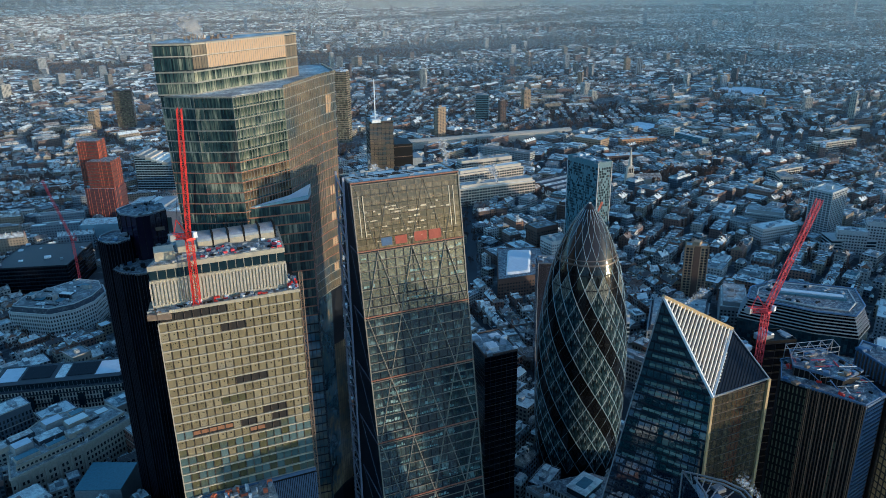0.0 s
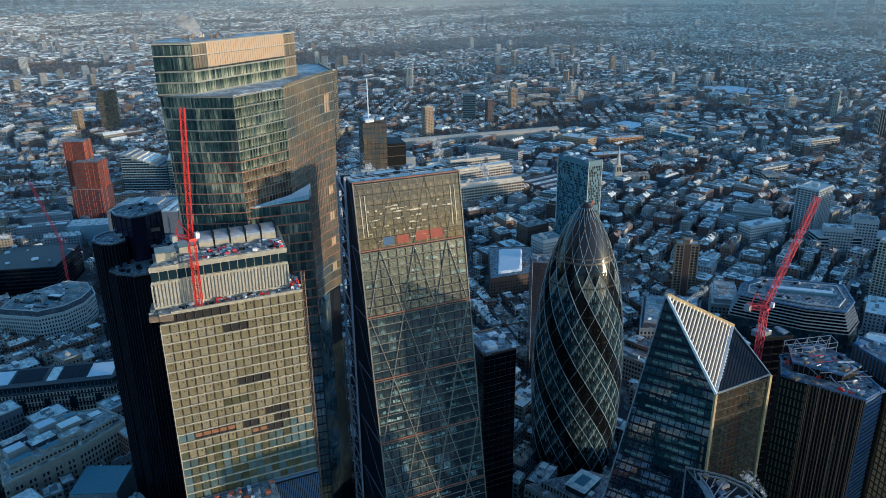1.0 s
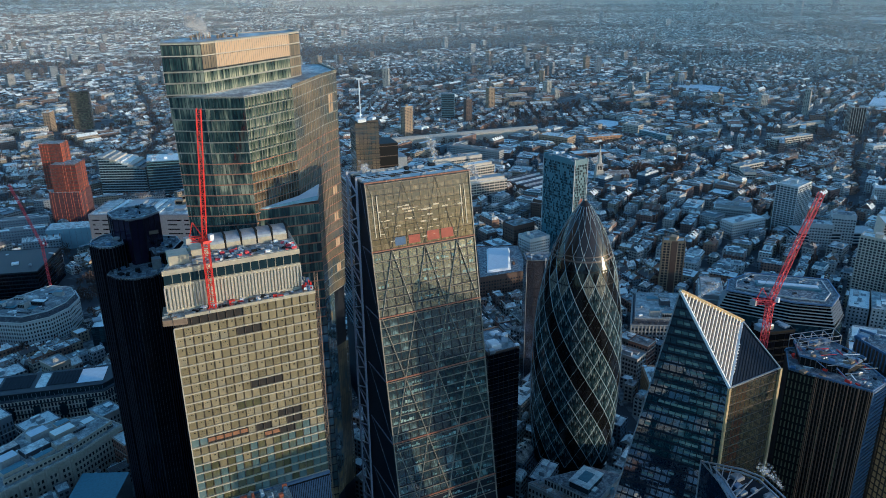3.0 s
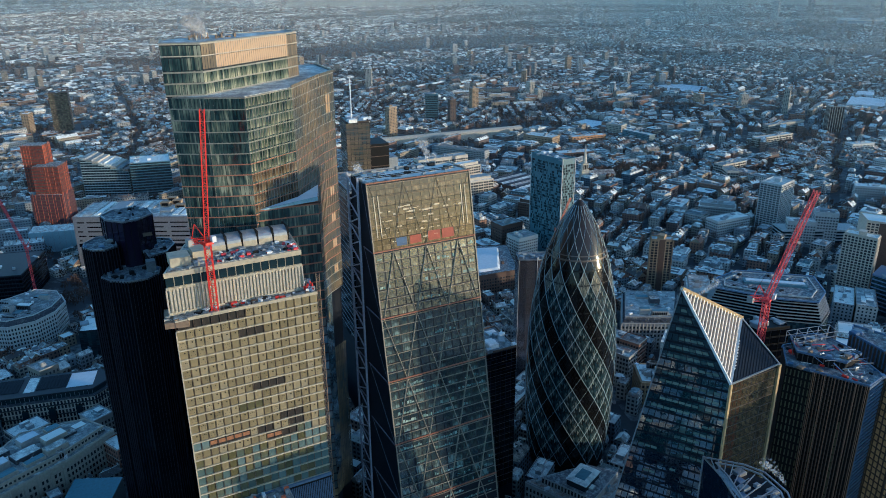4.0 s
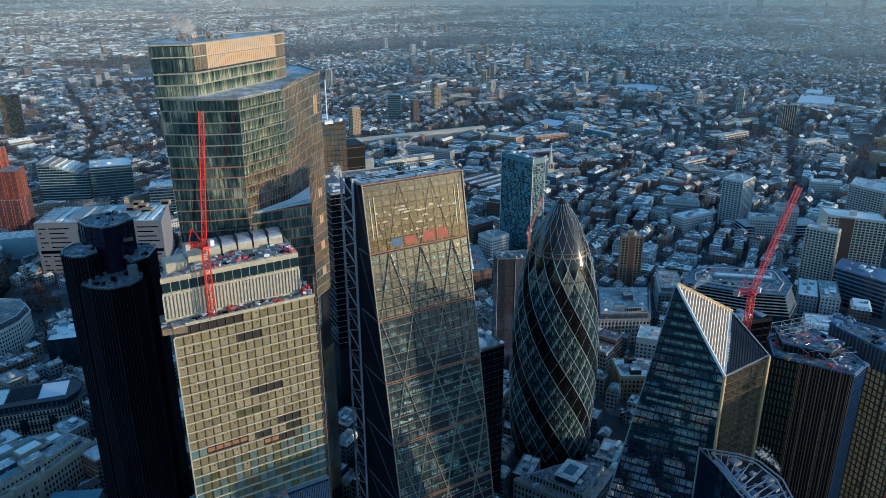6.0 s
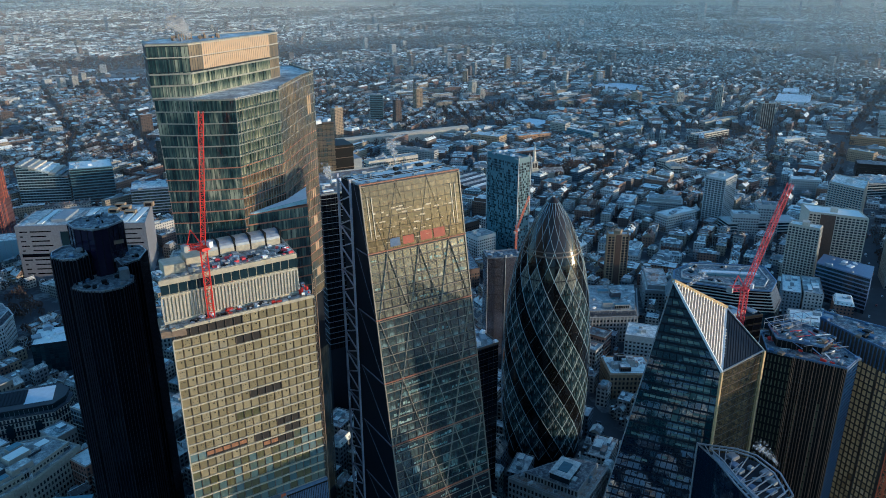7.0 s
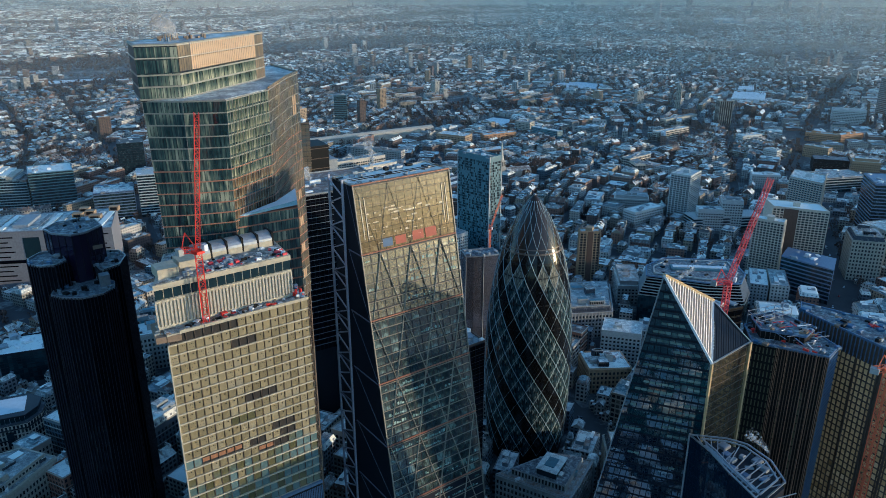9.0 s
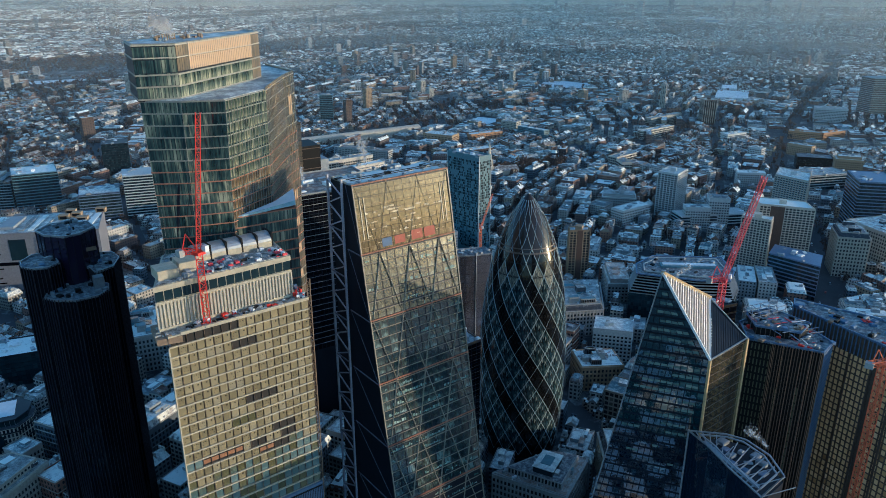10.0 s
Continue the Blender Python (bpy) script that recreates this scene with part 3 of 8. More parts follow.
def curtain(parent, a, b, z0, z1, cols, rows, material, gap=0.25, proud=0.12, single_panes=True, name="pane", keep=None, top=None):
    """Panes over the wall from a to b (anticlockwise round the building); top: the same two corners at z1 where the wall leans."""
    ta, tb = top or (a, b)
    p00, p10 = Vector((*a, z0)), Vector((*b, z0))
    p01, p11 = Vector((*ta, z1)), Vector((*tb, z1))
    n = (p10 - p00).cross(p01 - p00).normalized()
    if single_panes:
        u, v = (p10 - p00) / cols, (p01 - p00) / rows
        me = pane_mesh(name, u.length - gap, v.length - gap, proud, material)
        pane_grid(parent, name, me, p00 + n * 0.02, u, v, cols, rows, keep)
        return
    s = Shape()
    for j in range(rows):
        for i in range(cols):
            if keep and not keep(i, j):
                continue
            q = []
            for k, l in ((i, j), (i + 1, j), (i + 1, j + 1), (i, j + 1)):
                lo, hi = p00.lerp(p10, k / cols), p01.lerp(p11, k / cols)
                q.append(lo.lerp(hi, l / rows))
            c = (q[0] + q[1] + q[2] + q[3]) / 4
            w, h = (q[1] - q[0]).length, (q[3] - q[0]).length
            fx, fy = 1 - gap / w, 1 - gap / h
            e1, e2 = (q[1] - q[0]) * fx / 2, (q[3] - q[0]) * fy / 2
            o = n * (0.02 + proud)
            s.face([c - e1 - e2 + o, c + e1 - e2 + o, c + e1 + e2 + o, c - e1 + e2 + o])
    part(name + "_grid", s, material, parent, "", "stuff")


def fins(parent, a, b, z0, z1, count, w, d, material, name="fin", top=None, ends=True):
    """Upright bars over a wall, objects of their own on one mesh."""
    ta, tb = top or (a, b)
    lo, hi = Vector((*a, z0)), Vector((*ta, z1))
    dirn = Vector((b[0] - a[0], b[1] - a[1], 0)).normalized()
    n = dirn.cross(Vector((0, 0, 1)))
    s = Shape()
    up = hi - lo
    low = [dirn * (-w / 2), dirn * (-w / 2) + n * d, dirn * (w / 2) + n * d, dirn * (w / 2)]
    s.solid(low, [p + up for p in low], True, True)
    me = s.mesh(name, material)
    for i in range(count + 1):
        if not ends and i in (0, count):
            continue
        k = i / count
        ob = new(name, me)
        ob.parent = parent
        ob.location = lo.lerp(Vector((*b, z0)), k)


def bands(parent, ring, levels, high, out, material, name="floor_band", closed=True):
    """Slab edges round a building, one object a storey."""
    outer = inset(ring, -out)
    s = Shape()
    s.solid([(x, y, 0) for x, y in outer], [(x, y, high) for x, y in outer], True, True)
    me = s.mesh(name, material)
    for z in levels:
        ob = new(name, me)
        ob.parent = parent
        ob.location = (0, 0, z)


def roof_deck(parent, ring, z, material, curb=0.5, lift=1.0, edge="steel"):
    """A roof surface inside a low parapet."""
    part("roof", Shape().prism(inset(ring, curb), z, z + 0.15), M[material], parent)
    s = Shape()
    o, i = ring, inset(ring, curb)
    k = len(ring)
    for a in range(k):
        b = (a + 1) % k
        s.face([(*o[a], z - 0.3), (*o[b], z - 0.3), (*o[b], z + lift), (*o[a], z + lift)])
        s.face([(*o[a], z + lift), (*o[b], z + lift), (*i[b], z + lift), (*i[a], z + lift)])
        s.face([(*i[b], z), (*i[a], z), (*i[a], z + lift), (*i[b], z + lift)])
    part("parapet", s, M[edge], parent)


def clutter(parent, ring, z, count, seed, kinds=("plant", "steel", "white"), size=(0.6, 3.0), high=(0.4, 2.2), name="plant_unit"):
    """Small plant, crates and ducts on a roof, each an object."""
    r = random.Random(seed)
    xs, ys = [p[0] for p in ring], [p[1] for p in ring]

    def inside(x, y):
        k = len(ring)
        return all((ring[(i + 1) % k][0] - ring[i][0]) * (y - ring[i][1]) - (ring[(i + 1) % k][1] - ring[i][1]) * (x - ring[i][0]) > 0.8 for i in range(k))

    made, tries = 0, 0
    while made < count and tries < count * 20:
        tries += 1
        x, y = r.uniform(min(xs), max(xs)), r.uniform(min(ys), max(ys))
        if not inside(x, y):
            continue
        lx, ly, h = r.uniform(*size), r.uniform(*size), r.uniform(*high)
        s = Shape()
        tn = r.uniform(0, 90) if r.random() < 0.3 else 0
        ring2 = ring_of(x, y, lx, ly, tn)
        s.solid([(a, b, z) for a, b in ring2], [(a, b, z + h * 0.85) for a, b in ring2], False)
        s.solid([(a, b, z + h * 0.85) for a, b in ring2], [(a, b, z + h) for a, b in inset(ring2, min(lx, ly) * 0.12)])
        part(name, s, M[r.choice(kinds)], parent)
        made += 1


def lattice(parent, a, b, width, step, material, chord=0.22, brace=0.12, name="lattice"):
    """A square lattice boom from a to b: four chords and zigzag bracing, joined as one boom."""
    a, b = Vector(a), Vector(b)
    d = (b - a)
    n = max(2, int(d.length / step))
    dn = d.normalized()
    s1 = dn.cross(Vector((0.3, 0.9, 0.05)))
    if s1.length < 0.1:
        s1 = dn.cross(Vector((1, 0, 0)))
    s1.normalize()
    s2 = dn.cross(s1)
    cs = [(s1 + s2) * width / 2, (s1 - s2) * width / 2, (-s1 - s2) * width / 2, (-s1 + s2) * width / 2]
    s = Shape()
    for c in cs:
        s.bar(a + c, b + c, chord)
    for i in range(n):
        p, q = a + d * (i / n), a + d * ((i + 1) / n)
        for k in range(4):
            c, e = cs[k], cs[(k + 1) % 4]
            if i % 2:
                c, e = e, c
            s.bar(p + c, q + e, brace)
            s.bar(p + cs[k], p + cs[(k + 1) % 4], brace)
    return part(name, s, material, parent)


# ---- the gold panelled tower under construction ----
def tower_eight():
    t = thing("construction_tower", "office tower under construction, clad in pale film-covered gold panels", "tower")
    x0, x1, y0, z1 = -1.8, 53.2, 278.0, 185.2
    ring = [(x0, y0), (x1, y0), (x1 + 5, 330), (x0 + 26, 330)]
    part("core_wall", Shape().prism(inset(ring, 0.5), 0, z1 - 0.4), M["bay_shade"], t)
    cols, rows, pitch = 17, 21, 4.1
    zb = z1 - rows * pitch
    w = (x1 - x0) / cols
    r = random.Random(3)

    def panel(name, square):
        s = Shape()
        a, b = w / 2 - 0.16, pitch / 2 - 0.32
        s.solid([(-a, -b, 0), (a, -b, 0), (a, b, 0), (-a, b, 0)], [(-a + .1, -b + .1, .1), (a - .1, -b + .1, .1), (a - .1, b - .1, .1), (-a + .1, b - .1, .1)])
        n = len(s.f)
        if square:
            for qx, qy, e in square:
                s.solid([(qx - e, qy - e, .1), (qx + e, qy - e, .1), (qx + e, qy + e, .1), (qx - e, qy + e, .1)], [(qx - e, qy - e, .16), (qx + e, qy - e, .16), (qx + e, qy + e, .16), (qx - e, qy + e, .16)])
        me = s.mesh(name, [M["panel"], M["black"]])
        for i, p in enumerate(me.polygons):
            p.material_index = 1 if i >= n else 0
        return me

    kinds = [panel("panel", None), panel("panel", [(0.25, 0.7, 0.26)]), panel("panel", [(-0.7, 0.6, 0.1), (0.7, 0.6, 0.1), (-0.7, -0.6, 0.1), (0.7, -0.6, 0.1), (0.1, 0.75, 0.2)])]
    glass = pane_mesh("bay_glass", w - 0.3, pitch - 0.6, 0.06, M["bay_glass"])
    ply = pane_mesh("ply_sheet", w - 0.3, 1.7, 0.06, M["ply"])
    blue = pane_mesh("blue_sheet", w - 0.5, pitch - 0.5, 0.08, M["blue_sheet"])
    turn = Matrix.Rotation(math.pi / 2, 4, "X")
    for j in range(rows):
        for i in range(cols):
            k = rows - 1 - j
            x, z = x0 + (i + 0.5) * w, zb + (j + 0.5) * pitch
            if k == 0 and i < 8:
                continue
            if (k == 2 and 7 <= i <= 9) or (k == 8 and 8 <= i <= 11) or (k == 12 and 11 <= i <= 13) or (k == 13 and i in (8, 9, 12, 13)) or (k == 14 and i in (11, 12)):
                continue
            if k == 10 and 6 <= i <= 8 or k >= 17 or (k >= 15 and r.random() < 0.7) or (k == 13 and i in (0, 1)) or (k >= 13 and i > 12 and r.random() < 0.5):
                me, nm = glass, "bay_glass"
            elif (k == 13 and 2 <= i <= 7 and r.random() < 0.7) or (k == 14 and 9 <= i <= 12):
                me, nm = ply, "ply_sheet"
            elif k == 15 and i == 6:
                me, nm = blue, "blue_sheet"
            else:
                me, nm = r.choices(kinds, (2, 3, 3))[0], "panel"
            ob = new(nm, me)
            ob.parent = t
            ob.matrix_basis = Matrix.Translation((x, y0 + 0.45 + r.uniform(-0.03, 0.03), z)) @ turn
    beam = Shape().box(x0, x1, y0 - 0.1, y0 + 0.6, -0.28, 0.28).mesh("frame_beam", M["cream"])
    for j in range(rows + 1):
        ob = new("frame_beam", beam)
        ob.parent = t
        ob.location = (0, 0, zb + j * pitch)
    fins(t, (x0, y0 + 0.5), (x1, y0 + 0.5), zb, z1, cols, 0.16, 0.4, M["bronze_fin"], "frame_post")
    part("corner_post", Shape().box(x0 - 0.35, x0 + 0.1, y0 - 0.15, y0 + 0.7, zb, z1 - 4.2), M["cream"], t)
    part("parapet_beam", Shape().box(x0 + 4.5, x1, y0 - 0.2, y0 + 0.7, z1 - 0.3, z1 + 0.9), M["cream"], t)
    # terrace in front of the crown, and the boarded ledge at its corner
    part("terrace", Shape().prism([(x0, y0 + 0.7), (x1, y0 + 0.7), (x1 + 1, 296), (x0 + 1, 296)], z1 - 0.4, z1 + 0.1), M["deck"], t)
    part("scaffold_ledge", Shape().prism([(-5.4, 279), (3.0, 277.2), (4.0, 281), (0.2, 292), (-3.6, 292)], 182.6, 185.0), M["timber"], t, "boarded scaffold ledge")
    clutter(t, [(4, 278.8), (52.6, 278.8), (52.6, 283.6), (4, 283.6)], z1 + 0.1, 46, 5, ("plant", "white", "steel", "black", "red", "timber"), (0.5, 2.6), (0.3, 1.3), "site_material")
    clutter(t, [(49.8, 280), (53.4, 280), (54, 295), (50.2, 295)], z1 + 0.1, 26, 6, ("red", "red", "plant", "white", "blue_sheet"), (0.5, 1.8), (0.4, 2.2), "site_material")
    clutter(t, [(-4.8, 279.6), (2.4, 278.4), (2.4, 283), (-2, 290)], 185.0, 14, 8, ("timber", "stone", "plant"), (0.5, 2.0), (0.2, 0.9), "site_material")
    # crown
    c = [(-2.6, 284.0), (49.5, 284.0), (52.5, 314.0), (10.0, 314.0)]
    part("crown_wall", Shape().prism(inset(c, 0.4), z1, 202.2), M["cream"], t)
    fins(t, (-2.6, 284.4), (49.5, 284.4), 186.4, 195.6, 40, 0.62, 0.45, M["stone"], "crown_rib")
    part("crown_sill", Shape().box(-2.7, 49.6, 283.8, 284.6, 195.6, 196.6), M["cream"], t)
    part("crown_base", Shape().box(-2.7, 49.6, 283.8, 284.6, 185.2, 186.5), M["cream"], t)
    curtain(t, (-2.6, 284.3), (49.5, 284.3), 196.6, 200.6, 16, 1, M["dark_glass"], 0.3, 0.05, True, "crown_window")
    part("crown_rim", Shape().prism(inset(c, -0.15), 200.6, 202.6), M["cream"], t)
    part("crown_deck", Shape().prism(inset(c, 0.6), 202.6, 202.8), M["deck"], t)
    clutter(t, [(16, 284.8), (48, 284.8), (49, 296), (16, 296)], 202.8, 80, 9, ("pink", "white", "plant", "steel", "black", "plant"), (0.3, 2.4), (0.2, 1.0), "site_material")
    clutter(t, [(-1.5, 285), (15, 285), (18, 308), (8, 308)], 202.8, 26, 10, ("plant", "steel", "cream", "black"), (0.6, 3.0), (0.4, 1.6), "site_material")
    part("plant_house", Shape().box(0.5, 8.0, 288, 296, 202.8, 206.4), M["cream"], t)
    part("plant_house", Shape().box(9.5, 16.5, 292, 300, 202.8, 206.2), M["cream"], t)
    # vaulted plant covers
    for i in range(5):
        xa = 17.5 + i * 6.3
        v = Shape()
        arc = [(297.2 + 4.2 - 4.2 * math.cos(math.pi * k / 10), 205.3 + 3.2 * math.sin(math.pi * k / 10)) for k in range(11)]
        for (ya, za), (yb, zc) in zip(arc, arc[1:]):
            v.face([(xa, ya, za), (xa + 5.5, ya, za), (xa + 5.5, yb, zc), (xa, yb, zc)])
        for x, flip in ((xa, True), (xa + 5.5, False)):
            pts = [(x, y, z) for y, z in arc]
            v.face(pts[::-1] if not flip else pts)
        cover = part("vault", v, M["steel"], t, "ribbed metal vault over rooftop plant")
        part("vault_rib", Shape().box(xa + 5.5, xa + 6.3, 297.4, 305.4, 203, 208.6), M["black"], cover)
        part("vault_base", Shape().box(xa, xa + 5.6, 297.3, 305.5, 202.8, 205.3), M["cream"], cover)
    # hoist mast beside the facade and the lower wing
    lattice(t, (54.3, 279.6, 60), (54.3, 279.6, 193), 1.3, 3.0, M["timber"], 0.2, 0.12, "hoist_mast")
    part("lower_wing", Shape().prism([(-1, 266), (34, 266), (34, 278.0), (-1, 278.0)], 0, 98.5), M["concrete"], t)
    part("wing_roof", Shape().prism([(-0.6, 266.4), (33.6, 266.4), (33.6, 277.9), (-0.6, 277.9)], 98.5, 98.8), M["deck"], t)
    clutter(t, [(0, 267), (33, 267), (33, 277), (0, 277)], 98.8, 40, 12, ("plant", "white", "steel", "orange", "stone"), (0.6, 3.2), (0.5, 2.6), "site_material")
    part("low_wall", Shape().box(34, 53.2, 277.2, 278.4, 0, 98.0), M["black"], t)
    fins(t, (34, 277.2), (53.2, 277.2), 40, 97.0, 24, 0.45, 0.3, M["louvre"], "louvre_post")
    part("wing_sill", Shape().box(-1.4, 53.4, 277.0, 278.2, 98.0, 99.2), M["louvre"], t)
    return t


tower_eight()


def luffing_crane(name, label, base, pivot, tip, material, mast_w, jib_w, back):
    """Mast, slewing deck, cab, steep jib and counter-jib."""
    c = thing(name, label, "crane", "tower cranes")
    lattice(c, base, pivot, mast_w, mast_w * 1.1, material, mast_w * 0.13, mast_w * 0.07, "mast")
    p, q, k = Vector(pivot), Vector(tip), Vector(back)
    part("slewing_ring", Shape().slab(p.x, p.y, mast_w * 1.5, mast_w * 1.5, p.z - 0.4, p.z + 0.7, 20), material, c)
    lattice(c, p + Vector((0, 0, 0.8)), q, jib_w, jib_w * 1.5, material, jib_w * 0.14, jib_w * 0.08, "jib")
    lattice(c, p + Vector((0, 0, 1.0)), p + k, jib_w * 1.1, jib_w * 1.3, material, jib_w * 0.14, jib_w * 0.09, "counter_jib")
    e = p + k
    part("counterweight", Shape().slab(e.x, e.y, mast_w * 0.9, mast_w * 1.1, e.z - 1.6, e.z + 0.9, 15), M["concrete"], c)
    part("cab", Shape().slab(p.x + mast_w * 0.9, p.y - mast_w * 0.7, 1.5, 1.8, p.z + 0.7, p.z + 3.0, 15), M["white"], c)
    a = p + k * 0.6 + Vector((0, 0, 7))
    s = Shape().bar(p + Vector((0, 0, 0.8)), a, 0.35).bar(p + k * 0.9, a, 0.3)
    part("a_frame", s, material, c)
    part("tie_rope", Shape().bar(a, p.lerp(q, 0.92), 0.1), M["black"], c)
    part("hook_rope", Shape().bar(q, q - Vector((0, 0, (q.z - p.z) * 0.12)), 0.08), M["black"], c)
    return c


luffing_crane("tower_crane", "bright red luffing tower crane standing on the construction tower", (13.4, 280.5, 185.3), (13.7, 281.5, 212.5), (15.8, 272.0, 263), M["red"], 2.3, 1.5, (-6.0, 1.5, 1.2))


# ---- the tall stepped glass tower ----
def tower_stepped():
    t = thing("stepped_glass_tower", "tall faceted green-gold glass tower with a snowy setback terrace", "tower")
    low = [(12.2, 322.5), (24.2, 312.8), (38.3, 305.8), (61.8, 321.5), (85.5, 354), (96.5, 366), (99, 402), (42, 408)]
    high = [(11.6, 321.6), (26, 317.5), (70, 351.6), (77, 358.5), (77, 374), (40, 360), (15, 343)]
    zt, zr, zs = 260.6, 280.8, 4.55
    foot = [(16.8, 325), (28.0, 326.0), (42.5, 326.5), (64.0, 332.0), (83.0, 350), (91.0, 355), (99, 402), (42, 408)]
    mid = 200.0

    def at(i, z):
        k = min(1.0, max(0.0, (z - 120) / (zt - 120)))
        return lerp(foot[i], low[i], k)

    body = Shape().stack([[(x, y, z) for x, y in inset([at(i, z) for i in range(8)], 1.0)] for z in (0, 120, 180, zt)])
    part("lower_core", body, M["navy"], t)
    part("upper_core", Shape().prism(high, zt, zr), M["navy"], t)
    # storeys of the lower block: slab edges and panes
    n = 24
    zb = zt - n * zs
    for j in range(n + 1):
        z = zb + j * zs
        ring = inset([at(i, z) for i in range(8)], -0.22)
        s = Shape().solid([(x, y, z - 0.22) for x, y in ring], [(x, y, z + 0.22) for x, y in ring], True, True)
        part("slab_edge", s, M["salmon"] if 3 < j < 19 else M["pale_band"], t)
    def wall(i, k, cols, material, objects, z0=zb, z1=zt, rows=n, keep=None, proud=0.05):
        curtain(t, at(i, z0), at(k, z0), z0, z1, cols, rows, material, 0.16, proud, objects, "pane", keep, (at(i, z1), at(k, z1)))
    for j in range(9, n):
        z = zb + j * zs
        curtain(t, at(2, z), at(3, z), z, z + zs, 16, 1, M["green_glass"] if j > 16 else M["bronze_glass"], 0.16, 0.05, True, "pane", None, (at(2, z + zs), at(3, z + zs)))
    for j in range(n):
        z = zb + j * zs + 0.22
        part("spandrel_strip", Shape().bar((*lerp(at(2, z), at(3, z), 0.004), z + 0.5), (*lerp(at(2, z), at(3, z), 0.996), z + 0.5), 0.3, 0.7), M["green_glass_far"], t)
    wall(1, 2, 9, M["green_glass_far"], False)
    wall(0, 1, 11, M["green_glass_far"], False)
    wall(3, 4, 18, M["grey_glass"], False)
    # single panes glinting in the sun are painted as pale gold panels
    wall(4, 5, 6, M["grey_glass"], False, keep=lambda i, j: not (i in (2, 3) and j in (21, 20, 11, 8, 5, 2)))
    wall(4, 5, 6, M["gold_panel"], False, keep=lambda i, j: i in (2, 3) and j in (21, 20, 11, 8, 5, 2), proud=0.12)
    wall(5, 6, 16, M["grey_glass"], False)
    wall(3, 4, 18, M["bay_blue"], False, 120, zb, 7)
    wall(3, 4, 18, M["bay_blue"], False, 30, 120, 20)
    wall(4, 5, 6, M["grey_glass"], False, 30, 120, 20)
    for i, k, c in ((0, 1, 11), (1, 2, 9), (2, 3, 16), (3, 4, 18), (4, 5, 6)):
        fins(t, at(i, 185), at(k, 185), 185, zt, c, 0.10, 0.2, M["pale_band"], "mullion", (at(i, zt), at(k, zt)))
    # crown of the tower
    bands(t, high, [zt + 0.4, zt + 4.9, zt + 9.2], 0.6, 0.2, M["pale_band"], "slab_edge")
    curtain(t, high[1], high[2], zt + 0.8, zt + 10, 30, 2, M["green_glass"], 0.18, 0.05, True, "pane")
    curtain(t, high[0], high[1], zt + 0.8, zr - 0.6, 11, 4, M["green_glass_far"], 0.18, 0.05, False, "pane")
    curtain(t, high[2], high[3], zt + 0.8, zr - 0.6, 5, 4, M["grey_glass"], 0.18, 0.05, False, "pane")
    curtain(t, high[3], high[4], zt + 0.8, zr - 0.6, 18, 4, M["grey_glass"], 0.18, 0.05, False, "pane")
    a, b = lerp(high[1], high[2], 0.14), high[2]
    curtain(t, a, b, zt + 10.4, zr, 34, 2, M["gold_panel"], 0.10, 0.28, True, "screen_panel")
    curtain(t, high[1], a, zt + 10.4, zr, 5, 2, M["grey_glass"], 0.2, 0.1, False, "pane")
    fins(t, a, b, zt + 10.2, zr + 0.2, 34, 0.16, 0.4, M["stone"], "screen_post")
    bands(t, high, [zr - 0.3, zt + 15.4], 0.4, 0.35, M["stone"], "slab_edge")
    roof_deck(t, high, zr, "setback_deck", 0.7, 0.5, "pale_band")
    part("terrace", Shape().prism(inset(low, 0.5), zt + 0.30, zt + 0.50), M["setback_deck"], t, "setback terrace with thin patchy snow")
    for i, k, c in ((3, 4, 18), (4, 5, 6), (5, 6, 16)):
        a, b = low[i], low[k]
        part("terrace_screen", Shape().bar((*a, zt + 0.8), (*b, zt + 0.8), 0.3, 1.1), M["grey_glass"], t, "bronze glass terrace screen")
        fins(t, a, b, zt + 0.3, zt + 1.5, c, 0.14, 0.3, M["pale_band"], "screen_post")
    clutter(t, [(25, 330), (48, 343), (44, 355), (26, 344)], zr + 0.15, 26, 21, ("plant", "timber", "steel", "timber"), (0.4, 1.7), (0.4, 1.7))
    for k in range(6):
        part("exhaust_pipe", Shape().slab(28 + k * 1.1, 337 + k * 0.5, 0.4, 0.4, zr, zr + 2.6), M["timber"], t)
    # lower projecting bay with its folded glass canopy
    bay = [(39.6, 314.4), (67.2, 312.2), (72.0, 330), (60, 330)]
    part("bay_body", Shape().prism(bay, 0, 211.8), M["navy"], t)
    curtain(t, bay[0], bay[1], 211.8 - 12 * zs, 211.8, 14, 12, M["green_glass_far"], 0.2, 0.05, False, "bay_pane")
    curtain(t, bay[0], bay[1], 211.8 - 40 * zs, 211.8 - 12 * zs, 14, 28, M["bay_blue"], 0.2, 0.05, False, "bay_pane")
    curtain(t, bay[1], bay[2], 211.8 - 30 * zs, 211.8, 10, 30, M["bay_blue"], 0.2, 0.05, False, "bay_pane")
    for j in range(36):
        z = 211.8 - j * zs
        s = Shape().solid([(x, y, z - 0.3) for x, y in inset(bay, -0.2)], [(x, y, z + 0.3) for x, y in inset(bay, -0.2)], True, True)
        part("slab_edge", s, M["salmon"] if j < 13 else M["navy"], t)
    p = [(40.4, 314.2, 212.0), (66.8, 311.6, 215.2), (70.0, 319.5, 218.2), (60, 317.5, 214.6)]
    q = [(40.4, 314.2, 211.6), (66.8, 311.6, 213.2), (70.0, 319.5, 213.4), (60, 317.5, 211.9)]
    part("canopy", Shape().solid(q, p, True, True), M["canopy_glass"], t, "folded pale blue glass canopy")
